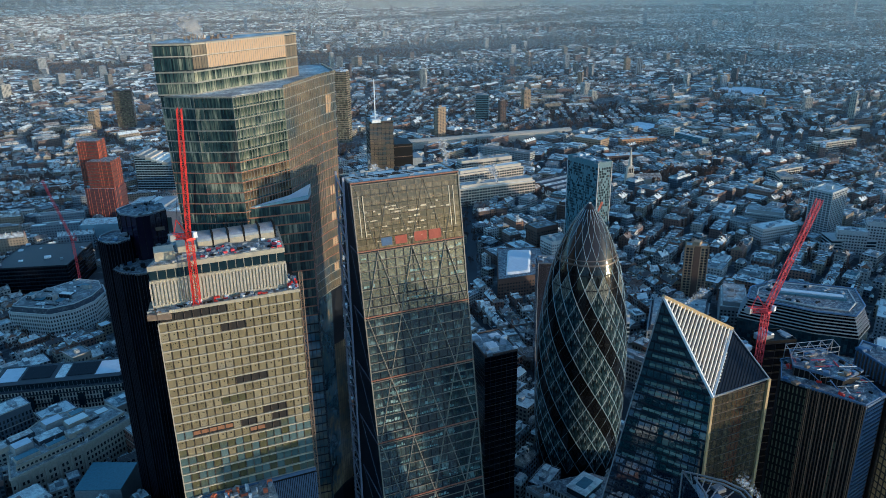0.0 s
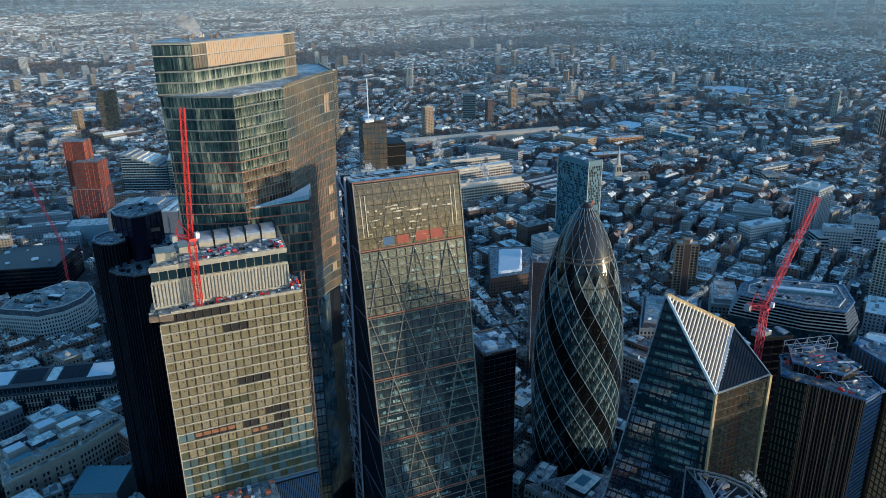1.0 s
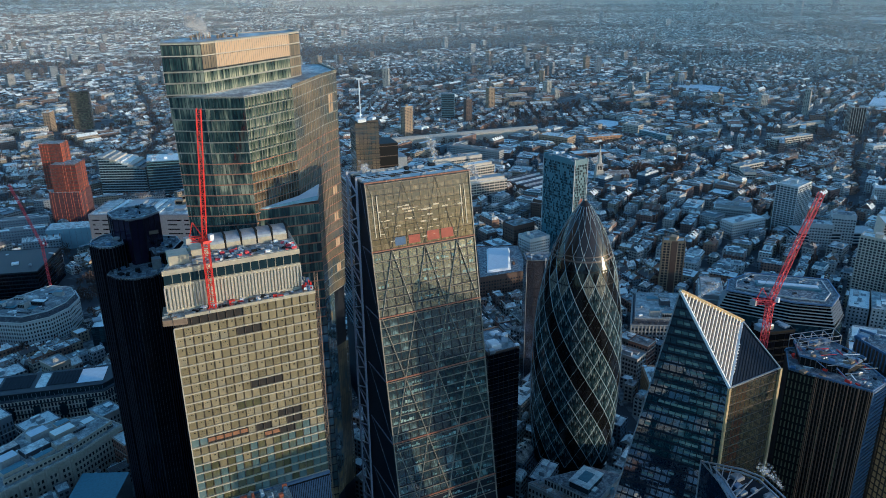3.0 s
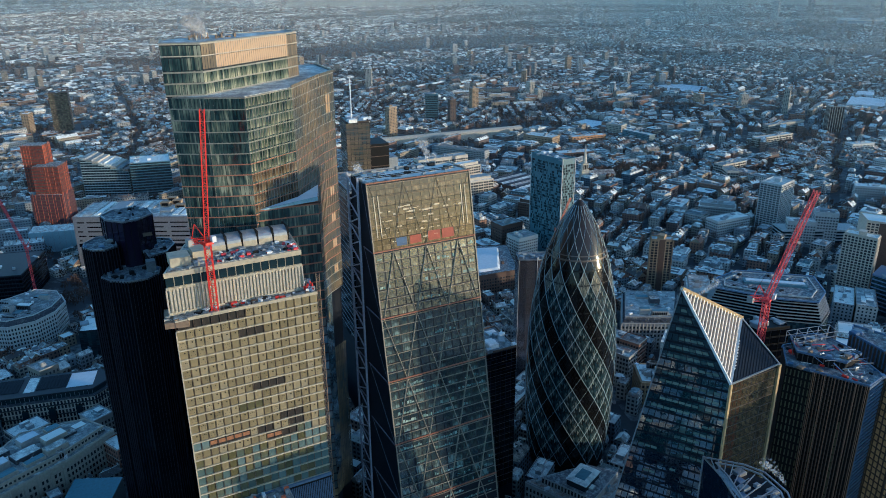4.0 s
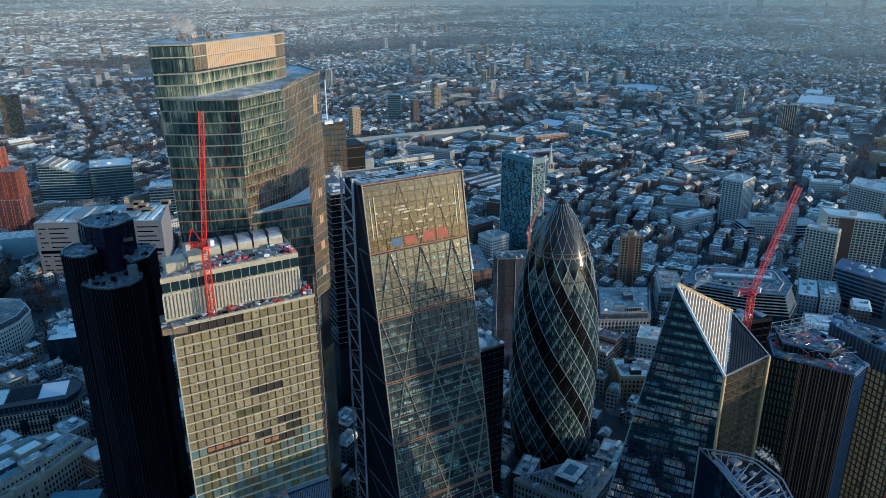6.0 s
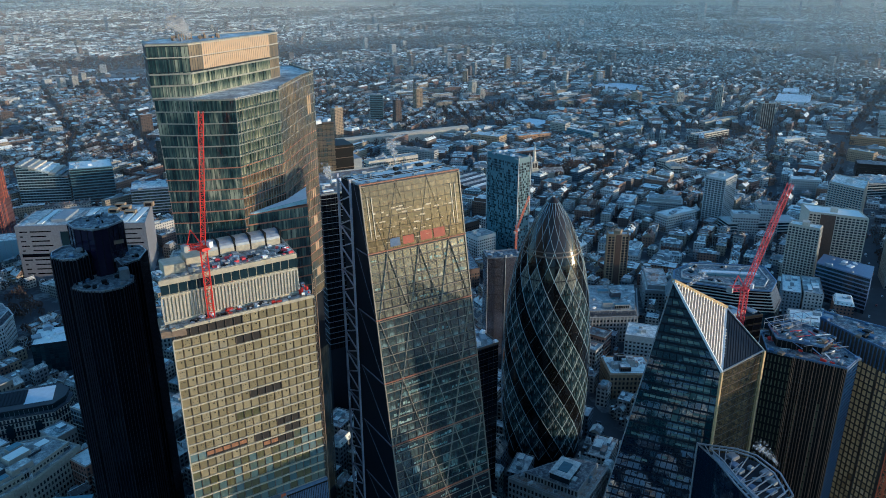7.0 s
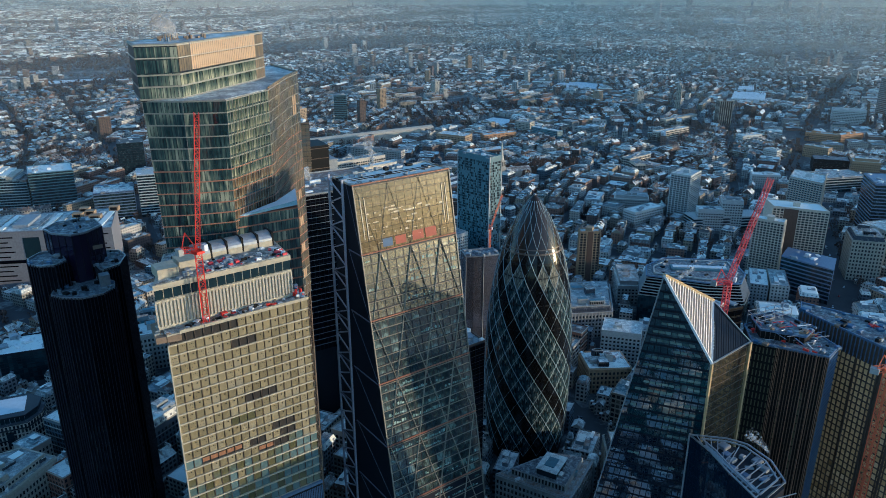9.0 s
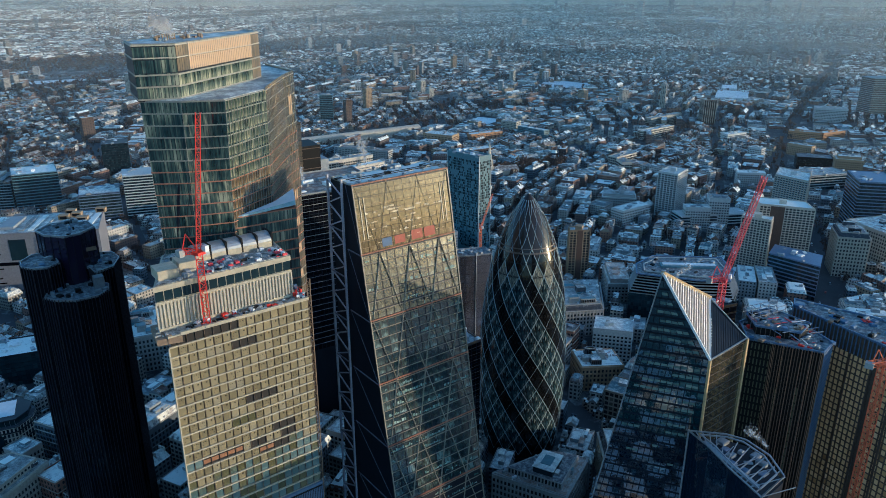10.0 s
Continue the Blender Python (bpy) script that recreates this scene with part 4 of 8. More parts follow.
    part("canopy_top", Shape().face([(v[0], v[1], v[2] + 0.06) for v in p]), M["snow"], t)
    return t


tower_stepped()


# ---- the wedge tower with mega-frame ----
def tower_wedge():
    t = thing("wedge_tower", "sloping wedge-shaped glass tower with pale diagonal bracing", "tower")
    xa, xb, top = 79.0, 127.0, 225.0
    yf = lambda z: 242.0 + 43.0 * z / top
    s = Shape().solid([(xa, yf(0), 0), (xb, yf(0), 0), (xb, 302, 0), (xa, 302, 0)], [(xa, yf(top), top), (xb, yf(top), top), (xb, 302, top), (xa, 302, top)])
    part("core", s, M["navy"], t)
    levels = [0, 28.2, 56.5, 84.8, 113.0, 141.2, 168.8, 196.8, top]
    cols = 12
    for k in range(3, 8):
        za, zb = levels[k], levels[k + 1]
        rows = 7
        # upper levels get panes with the sun's gold reflection painted in
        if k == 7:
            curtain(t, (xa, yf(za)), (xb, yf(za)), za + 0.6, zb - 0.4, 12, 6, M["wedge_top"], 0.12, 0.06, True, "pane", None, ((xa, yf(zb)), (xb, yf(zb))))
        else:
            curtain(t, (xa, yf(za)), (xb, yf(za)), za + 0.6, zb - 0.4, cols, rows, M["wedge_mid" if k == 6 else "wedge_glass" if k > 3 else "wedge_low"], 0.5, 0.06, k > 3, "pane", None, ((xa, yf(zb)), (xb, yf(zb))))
    # half-drawn blinds and lit desks along the foot of each storey
    rw = random.Random(52)
    for k in range(2, 7):
        rows_ = Shape()
        for j in range(7):
            z = levels[k] + (levels[k + 1] - levels[k]) * j / 7 + 0.9
            x = xa + 1.0
            busy = rw.random() < 0.75
            while x < xb - 2:
                wdt = rw.choice((0.7, 0.9, 1.2))
                if busy and noise.noise(Vector((x * 0.09, k * 3.1 + j * 0.8, 1.5))) + rw.uniform(-0.25, 0.25) > 0.12:
                    z2 = z + rw.choice((0.6, 0.9, 1.3))
                    rows_.face([(x, yf(z) - 0.16, z), (x + wdt, yf(z) - 0.16, z), (x + wdt, yf(z2) - 0.16, z2), (x, yf(z2) - 0.16, z2)])
                x += wdt + 0.25
        part("blind", rows_, M["desk_blind"], t, "", "stuff")
    # slab lines, a bar a storey
    for k in range(2, 7):
        for j in range(1, 7):
            z = levels[k] + (levels[k + 1] - levels[k]) * j / 7
            part("slab_line", Shape().bar((xa, yf(z) - 0.2, z), (xb, yf(z) - 0.2, z), 0.25, 0.35), M["brace"], t)
    for k in range(2, 9):
        z = levels[k]
        part("mega_beam", Shape().bar((xa - 0.5, yf(z) - 0.35, z + 0.5), (xb + 0.3, yf(z) - 0.35, z + 0.5), 0.5, 0.5), M["salmon"], t, "salmon double edge beam")
        part("mega_beam", Shape().bar((xa - 0.5, yf(z) - 0.4, z - 0.5), (xb + 0.3, yf(z) - 0.4, z - 0.5), 0.4, 0.3), M["brace"], t)
        if k < 8:
            part("side_beam", Shape().bar((xa - 0.3, yf(z), z), (xa - 0.3, 290, z), 0.4), M["mast"], t)
    # diagonals between the nodes of each mega-level
    even, odd = (0.18, 0.5, 0.82), (0.02, 0.34, 0.66, 0.98)
    for k in range(2, 8):
        zl, zh = levels[k], levels[k + 1]
        lo, hi = (even, odd) if k % 2 else (odd, even)
        for a in lo:
            for b in hi:
                if abs(a - b) < 0.2:
                    p = (xa + a * (xb - xa), yf(zl) - 0.35, zl)
                    q = (xa + b * (xb - xa), yf(zh) - 0.35, zh)
                    part("brace", Shape().bar(p, q, 0.5 if k < 7 else 0.2, 0.4 if k < 7 else 0.08), M["brace"], t)
    for x in (xa - 0.1, xb + 0.1):
        part("edge_post", Shape().bar((x, yf(40) - 0.2, 40), (x, yf(top) - 0.2, top + 0.6), 0.5), M["brace"], t)
    # boxes in the top storey behind the glass line
    for f0, f1, m in ((0.22, 0.32, "blue_sheet"), (0.35, 0.46, "ply"), (0.53, 0.65, "ply"), (0.67, 0.79, "ply")):
        z0, z1 = 198.4, 201.8 + 0.6 * (f0 > 0.4)
        a = [(xa + f0 * 48, yf(z0) - 0.3, z0), (xa + f1 * 48, yf(z0) - 0.3, z0), (xa + f1 * 48, yf(z1) - 0.3, z1), (xa + f0 * 48, yf(z1) - 0.3, z1)]
        part("screen_box", Shape().face(a), M["screen_red" if m == "ply" else m], t)
    # ceiling lights and glints of the top storey, painted as pale bars
    rl = random.Random(12)
    for k in range(64):
        z = rl.choice((200.4, 204.0, 206.6, 209.2, 211.8, 213.2, 214.4)) + rl.uniform(-0.2, 0.2)
        x, w = xa + rl.uniform(3, 42), rl.choice((0.7, 1.0, 1.6, 2.6))
        part("ceiling_strip", Shape().bar((x, yf(z) - 0.2, z), (x + w, yf(z) - 0.2, z), 0.1, rl.choice((0.22, 0.3, 0.7))), M["lamp_strip"], t)
    for k in range(1, 10):
        z = 196.8 + 2.82 * k
        part("slab_line", Shape().bar((xa, yf(z) - 0.15, z), (xb, yf(z) - 0.15, z), 0.12, 0.14), M["timber"], t)
    for f in (0.05, 0.09, 0.9, 0.94):
        part("lift_guide", Shape().bar((xa + f * 48, yf(203) - 0.2, 203), (xa + f * 48, yf(220) - 0.2, 220), 0.35), M["lamp_strip"], t)
    # west side: dark glazing, cross-lines and the zigzag ladder frame
    for k in range(1, 8):
        za, zb = levels[k], levels[k + 1]
        part("side_brace", Shape().bar((xa - 0.2, yf(za), za), (xa - 0.2, 290, zb), 0.16), M["mast"], t)
    for y in (290.5, 302):
        part("ladder_post", Shape().bar((xa - 1.6, y, 0), (xa - 1.6, y, top + 2), 0.8), M["ladder"], t)
    n = 44
    for i in range(n):
        z0, z1 = top * i / n, top * (i + 1) / n
        ya, yb = (290.5, 302) if i % 2 else (302, 290.5)
        part("ladder_brace", Shape().bar((xa - 1.6, ya, z0), (xa - 1.6, yb, z1), 0.5), M["ladder"], t)
        if i % 4 == 0:
            part("ladder_rung", Shape().bar((xa - 1.6, 290.5, z0), (xa - 1.6, 302, z0), 0.5), M["mast"], t)
    deck = [(xa, 285.4), (xb, 285.4), (xb, 302), (xa, 302)]
    roof_deck(t, deck, top, "flat", 0.5, 0.7, "stone")
    clutter(t, deck, top + 0.15, 26, 31, ("plant", "steel", "black"), (0.6, 3.4), (0.4, 1.8))
    part("maintenance_rail", Shape().bar((xa + 1, 288, top + 1.6), (xb - 1, 288, top + 1.6), 0.3), M["black"], t)
    part("maintenance_rail", Shape().bar((xa + 1, 291, top + 1.4), (xb - 1, 291, top + 1.4), 0.3), M["black"], t)
    return t


tower_wedge()


# ---- the round tower ----
def tower_round():
    cx, cy = 239.8, 348.0
    t = thing("round_tower", "bullet-shaped glass tower with dark spiral bands and white diagrid", "tower", "", (cx, cy, 0))
    prof = [(0, 24.6), (16, 26.2), (33, 27.4), (50, 28.1), (66, 28.3), (83, 27.9), (100, 26.8), (116, 25.0), (133, 22.0), (141, 20.0), (150, 17.2), (158, 14.0), (166, 10.2), (172, 6.6), (176, 3.9), (179, 1.6), (180, 0.4)]
    pz, pr = [p[0] for p in prof], [p[1] for p in prof]
    rad = lambda z: float(np.interp(z, pz, pr))
    STEP, TW = 10.0 / 1.2, 1.2
    on = lambda a, z, o=0.0: Vector(((rad(z) + o) * math.cos(radians(a)), (rad(z) + o) * math.sin(radians(a)), z))
    zs = [0, 16, 33, 50, 66, 83, 100, 116, 133, 141, 150, 158, 166, 172, 176, 179]
    body = Shape().stack([[tuple(on(k * 10, z, -0.6)) for k in range(36)] for z in zs])
    part("core", body, M["black"], t)
    # diamonds: four small panes each
    for j in range(0, 17):
        z0 = 8.0 + j * STEP
        z1, z2 = z0 + STEP, z0 + 2 * STEP
        if z2 > 150:
            continue
        shapes = {}
        for i in range(18):
            ang = 251 - TW * (z1 - 112) + i * 20
            spiral = i % 3 == 0
            mat = M["round_dark"] if spiral or (z1 > 140) else M["round_sunlit"] if z1 > 126 else M["round_light"]
            key = spiral or z1 > 140
            if key not in shapes:
                s = Shape()
                c0, c1, c2, c3 = (0, z0), (10, z1), (0, z2), (-10, z1)
                def P(u, v):
                    a = lerp(lerp(c0, c1, u), lerp(c3, c2, u), v)
                    return a
                m = 4
                for p in range(m):
                    for q in range(m):
                        g = 0.04
                        cs = [P((p + g) / m, (q + g) / m), P((p + 1 - g) / m, (q + g) / m), P((p + 1 - g) / m, (q + 1 - g) / m), P((p + g) / m, (q + 1 - g) / m)]
                        lo, le, to, ri = on(*cs[0]), on(*cs[3]), on(*cs[2]), on(*cs[1])
                        s.face([lo, ri, to]).face([lo, to, le])
                shapes[key] = s.mesh("diamond_pane", mat)
            ob = new("diamond_pane", shapes[key])
            ob.parent = t
            ob.rotation_euler = (0, 0, radians(ang))
    # white diagrid ribs, one object a helix
    for i in range(18):
        for sgn in (1, -1):
            s = Shape()
            z = 8.0
            while z < 176:
                zn = min(176.5, z + 4.15)
                f = lambda q: 241 + i * 20 - TW * (q - 112) if sgn > 0 else 16.2 + i * 20 + TW * q
                a, b = on(f(z), z, 0.12), on(f(zn), zn, 0.12)
                mid = (f((z + zn) / 2) - (251 - TW * ((z + zn) / 2 - 112)) + 30) % 60 - 30
                wide = 0.16 if z > 146 else 0.30 if sgn > 0 else 0.24
                if z > 146 or sgn > 0 or abs(mid) > 9.5:
                    s.bar(a, b, wide)
                else:
                    s.bar(a, b, 0.1)
                z = zn
            part("diagrid_rib", s, M["rib_white"], t)
    # storey lines
    for k in range(1, 36):
        z = 4.15 * k
        s = Shape().stack([[tuple(on(q * 10, z + h, o)) for q in range(36)] for h, o in ((-0.35, -0.5), (-0.35, 0.05), (0.35, 0.05), (0.35, -0.5))], False)
        part("storey_ring", s, M["black"], t)
    for z, h in ((146.5, 0.9), (149.3, 0.5)):
        s = Shape()
        s.solid([tuple(on(q * 5, z, 0.35)) for q in range(72)], [tuple(on(q * 5, z + h, 0.3)) for q in range(72)], True, True)
        part("dome_ring", s, M["bronze_fin"], t)
    dome = Shape().stack([[tuple(on(q * 10, z)) for q in range(36)] for z in (143, 146, 150, 154, 158, 162, 166, 169, 172, 174, 176, 178, 179.5)])
    part("dome", dome, M["dome"], t, "smooth dark bronze glass dome", "", True)
    part("finial", Shape().slab(0, 0, 1.4, 1.4, 179, 180.2), M["steel"], t)
    return t


tower_round()


# ---- the blade-shaped tower ----
def tower_blade():
    t = thing("blade_tower", "sharply angled dark glass tower with a white slatted crown", "tower")
    T, R, L, E = Vector((174.6, 202.3, 190.5)), Vector((209.8, 201.0, 170.4)), Vector((185.8, 182.7, 155.0)), Vector((213.8, 183.2, 156.3))
    f0, f1, f2, f3 = Vector((154, 229, 0)), Vector((181.8, 182.7, 0)), Vector((213.8, 183.2, 0)), Vector((214, 232, 0))
    s = Shape()
    s.face([f0, f1, L, T]).face([f1, f2, E, L]).face([T, L, R]).face([L, E, R]).face([f2, f3, R, E]).face([f3, f0, T, R])
    part("core", s, M["navy"], t)
    # west face: panes row by row between the leaning edge and the south corner
    n = (f1 - f0).cross(T - f0).normalized()
    rb = random.Random(17)
    z, row = 60.0, 0
    while z < 186:
        a, b = f0.lerp(T, z / T.z), (f1.lerp(L, min(1, z / L.z)) if z < L.z else L.lerp(T, (z - L.z) / (T.z - L.z)))
        d = b - a
        cols = max(1, int(d.length / 2.6))
        for i in range(cols):
            p, q = a + d * ((i + 0.06) / cols), a + d * ((i + 0.94) / cols)
            zz = z + 3.1
            a2, b2 = f0.lerp(T, min(1, zz / T.z)), (f1.lerp(L, min(1, zz / L.z)) if zz < L.z else L.lerp(T, min(1, (zz - L.z) / (T.z - L.z))))
            d2 = b2 - a2
            p2, q2 = a2 + d2 * ((i + 0.06) / cols), a2 + d2 * ((i + 0.94) / cols)
            sh = Shape().face([v + n * 0.12 for v in (p, q, q2, p2)])
            part("pane", sh, M["blade_glass"] if z > 112 else M["blade_low"], t)
            lit = noise.noise(Vector((i * 0.16, row * 0.9, 4.0))) + (z - 128) * 0.012
            if z > 92 and lit + rb.uniform(-0.2, 0.2) > 0.10 and 0 < i < cols - 1:
                lo_, hi_ = 0.30, 0.30 + rb.choice((0.36, 0.4, 0.34))
                part("blind", Shape().face([v + n * 0.17 for v in (p.lerp(p2, lo_), q.lerp(q2, lo_), q.lerp(q2, hi_), p.lerp(p2, hi_))]), M["blind"], t)
        z += 4.0
        row += 1
        part("spandrel", Shape().face([v + n * 0.2 for v in (a + Vector((0, 0, -0.8)), b + Vector((0, 0, -0.8)), b, a)]), M["navy"], t)
    # slatted crown
    m = (L - T).cross(R - T).normalized()
    for i in range(1, 20):
        k = i / 20
        p, q = T.lerp(L, k), T.lerp(R, k)
        wd = (q - p).cross(m).normalized() * 0.24
        a, b = p.lerp(q, 0.02), q.lerp(p, 0.02)
        foot = [a - wd, a + wd, b + wd, b - wd]
        part("slat", Shape().solid([tuple(v - m * 0.1) for v in foot], [tuple(v + m * 0.9) for v in foot], True, True), M["peach_white"], t)
    for a, b, w, mm in ((T, L, 0.9, "white"), (L, R, 0.9, "white"), (T, R, 1.5, "gold_edge"), (L, E, 0.55, "steel"), (R, E, 0.45, "steel"), (f0, T, 0.5, "steel")):
        part("edge_trim", Shape().bar(a + Vector((0, -0.3, 0.2)), b + Vector((0, -0.3, 0.2)), w), M[mm], t)
    for p, w in ((L, 1.0), (E, 1.2)):
        part("gold_edge", Shape().bar((p.x, p.y - 0.4, 40), (p.x, p.y - 0.4, p.z), w), M["gold_edge"], t, "corner edge painted sunlit gold")
    # dark sloping triangle with fine ribs
    mm = (E - L).cross(R - L).normalized()
    for i in range(1, 16):
        k = i / 16
        part("roof_rib", Shape().bar(L.lerp(E, k) + mm * 0.1, R.lerp(E, k) + mm * 0.1, 0.14), M["black"], t)
    for i in range(2, 12):
        p = L.lerp(R, i / 22 + 0.12)
        part("edge_cleat", Shape().bar(p + mm * 0.3, p + mm * 0.3 + (E - L).normalized() * 1.4, 0.35), M["white"], t)
    # south face
    rows = 27
    curtain(t, (L.x + 0.6, L.y), (E.x - 0.7, E.y), 48, 154.8, 11, rows, M["south_glass"], 0.14, 0.06, True, "south_pane")
    for j in range(rows + 1):
        z = 48 + (154.8 - 48) * j / rows
        part("south_band", Shape().bar((L.x, L.y - 0.2, z), (E.x, E.y - 0.2, z), 0.16, 0.22), M["bronze_fin"], t)
    return t


tower_blade()


# ---- the dark finned block and its neighbours ----
def tower_finned():
    t = thing("finned_tower", "black office tower with bronze fins and a cluttered unfinished roof", "tower")
    ring = [(230.5, 191.5), (244.5, 163.0), (257.5, 165.2), (262, 176), (262, 200), (244, 204)]
    part("core", Shape().prism(ring, 0, 147.2), M["black"], t)
    a, b, c = ring[0], ring[1], ring[2]
    k = lerp(a, b, 0.34)
    curtain(t, a, k, 60, 146.5, 7, 22, M["yellow_pane"], 1.0, 0.05, True, "window")
    fins(t, k, b, 0, 147.5, 17, 0.34, 0.8, M["warm_bronze"])
    # a few fins painted as if catching the sun
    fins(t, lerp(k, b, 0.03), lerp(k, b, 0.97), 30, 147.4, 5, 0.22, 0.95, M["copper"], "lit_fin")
    curtain(t, lerp(a, b, 0.72), lerp(a, b, 0.78), 70, 128, 1, 14, M["yellow_pane"], 0.5, 0.1, True, "window")
    curtain(t, lerp(a, b, 0.46), lerp(a, b, 0.50), 80, 125, 1, 11, M["yellow_pane"], 0.5, 0.1, True, "window")
    for i in range(52):
        z = 45 + i * 2.0
        part("louvre", Shape().bar((b[0] + 0.6, b[1] - 0.15, z), (c[0] - 0.4, c[1] - 0.15, z), 0.5, 1.1), M["louvre"], t)
    part("louvre_frame", Shape().bar((b[0], b[1] - 0.2, 20), (b[0], b[1] - 0.2, 147.6), 0.5), M["louvre"], t)
    roof_deck(t, ring, 147.2, "site_deck", 0.4, 0.9, "louvre")
    clutter(t, ring, 147.4, 60, 41, ("plant", "louvre", "steel", "blue_sheet", "red", "timber", "black"), (0.4, 2.8), (0.3, 1.6), "site_material")
    up = [(238, 192), (247, 176), (259, 178), (260, 198), (247, 202)]
    part("upper_storey", Shape().prism(up, 147.4, 151.5), M["black"], t)
    fins(t, up[0], up[1], 147.4, 151.5, 9, 0.3, 0.4, M["bronze_fin"])
    roof_deck(t, inset(up, -0.8), 151.6, "site_deck", 0.4, 0.6, "louvre")
    clutter(t, up, 151.8, 36, 42, ("louvre", "timber", "plant", "steel", "black"), (0.5, 3.0), (0.3, 1.4), "site_material")
    rp = random.Random(64)
    for k in range(46):
        x, y, zz = rp.uniform(236, 259), rp.uniform(170, 199), rp.choice((147.9, 148.6, 152.2, 153.0))
        a = radians(rp.choice((64, 64, -26, -26, rp.uniform(0, 180))))
        ln = rp.uniform(1.5, 7)
        part("pipe_run", Shape().bar((x, y, zz), (x + math.cos(a) * ln, y + math.sin(a) * ln, zz + rp.uniform(-0.1, 0.5)), rp.choice((0.12, 0.2, 0.35))), M[rp.choice(("steel", "louvre", "timber", "pink", "white"))], t)
    # open steel frame above
    for p, q in (((240, 196), (263, 192)), ((244, 203), (266, 198))):
        for z in (153.0, 155.2):
            part("frame_beam", Shape().bar((*p, z), (*q, z), 0.22), M["steel"], t)
        for i in range(5):
            x, y = lerp(p, q, i / 4)
            part("frame_post", Shape().bar((x, y, 147.5), (x, y, 155.4), 0.22), M["steel"], t)
    for i in range(5):
        x0, y0 = lerp((240, 196), (263, 192), i / 4)
        x1, y1 = lerp((244, 203), (266, 198), i / 4)
        part("frame_beam", Shape().bar((x0, y0, 155.2), (x1, y1, 155.2), 0.2), M["steel"], t)
        if i < 4:
            x2, y2 = lerp((244, 203), (266, 198), (i + 1) / 4)
            part("frame_brace", Shape().bar((x0, y0, 155.2), (x2, y2, 155.2), 0.16), M["steel"], t)

    w = thing("windowed_tower", "dark tower with rows of windows painted warm and faintly glowing, fins at the top", "tower")
    rg = [(280, 196), (263, 108), (284, 104), (299, 162), (289, 201)]
    at = lambda f: lerp(rg[0], rg[1], f)
    part("core", Shape().prism(rg, 0, 147.8), M["dark_bronze"], w)
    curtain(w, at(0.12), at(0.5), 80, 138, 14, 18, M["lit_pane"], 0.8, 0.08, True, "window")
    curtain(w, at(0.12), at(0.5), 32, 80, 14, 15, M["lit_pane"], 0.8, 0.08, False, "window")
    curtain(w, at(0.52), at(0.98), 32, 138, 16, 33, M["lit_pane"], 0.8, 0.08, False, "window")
    fins(w, at(0), at(1), 138, 148.4, 46, 0.3, 0.6, M["louvre"])
    fins(w, at(0.12), at(1), 30, 138, 7, 0.9, 0.8, M["bronze_fin"], "pier")
    roof_deck(w, rg, 147.8, "site_deck", 0.5, 1.0, "louvre")
    clutter(w, rg, 148, 80, 43, ("plant", "louvre", "timber", "black", "steel", "blue_sheet", "red"), (0.5, 4.0), (0.3, 1.6))
    part("link_block", Shape().prism([(258, 178), (276, 176), (280, 196), (262, 202)], 0, 140), M["black"], w)
    fins(w, (259, 178), (276, 176), 60, 140, 10, 0.35, 0.6, M["bronze_fin"])


tower_finned()


def tower_curved():
    t = thing("curved_tower", "dark curved glass office tower with an open steel roof lattice", "tower")
    z = 127.0
    back = [(158.4, 139), (176.4, 140.2), (184.1, 150.5), (186.3, 162.1), (183.4, 169.3), (173.3, 180.1)]
    front = [(170.1, 168.3), (164.4, 155.8)]
    ring = [back[5], front[0], front[1], back[0], back[1], back[2], back[3], back[4]]
    part("core", Shape().prism(ring, 0, z - 2.5), M["navy"], t)
    for a, b in zip(ring[:3], ring[1:4]):
        d = math.hypot(a[0] - b[0], a[1] - b[1])
        curtain(t, a, b, 60, z, max(3, int(d / 1.6)), 17, M["blade_low"], 0.14, 0.06, False, "pane")
    part("tip_edge", Shape().bar((ring[0][0], ring[0][1], 20), (ring[0][0], ring[0][1], z + 0.8), 0.7), M["steel"], t)
    part("roof", Shape().prism(inset(ring, 0.6), z - 2.5, z - 2.3), M["navy"], t)
    for r2, zz in ((ring, z + 0.4), (inset(ring, 2.4), z + 0.6)):
        for a, b in zip(r2, r2[1:] + r2[:1]):
            part("rim_beam", Shape().bar((*a, zz), (*b, zz), 0.55), M["steel"], t)
    part("walkway", Shape().bar((172, 172, z + 0.3), (163, 143, z + 0.3), 2.0, 0.4), M["plant"], t)
    for i in range(14):
        k = i / 13
        p = lerp(lerp(ring[0], ring[1], 0.5), ring[3], k)
        q = lerp(lerp(back[5], back[3], min(1, k * 1.6)), back[1], max(0, k * 1.6 - 0.6) / 1.0) if k > 0.37 else lerp(back[5], back[3], k * 1.6)
        part("lattice_beam", Shape().bar((*p, z + 0.5), (*q, z + 0.5), 0.35), M["steel"], t)
        if i % 2:
            part("lattice_beam", Shape().bar((*p, z + 0.5), (q[0] - 3, q[1] - 6, z + 0.5), 0.25), M["steel"], t)
    clutter(t, inset(ring, 2), z - 2.3, 14, 51, ("plant", "louvre", "steel"), (1, 4), (0.6, 2.0))


tower_curved()


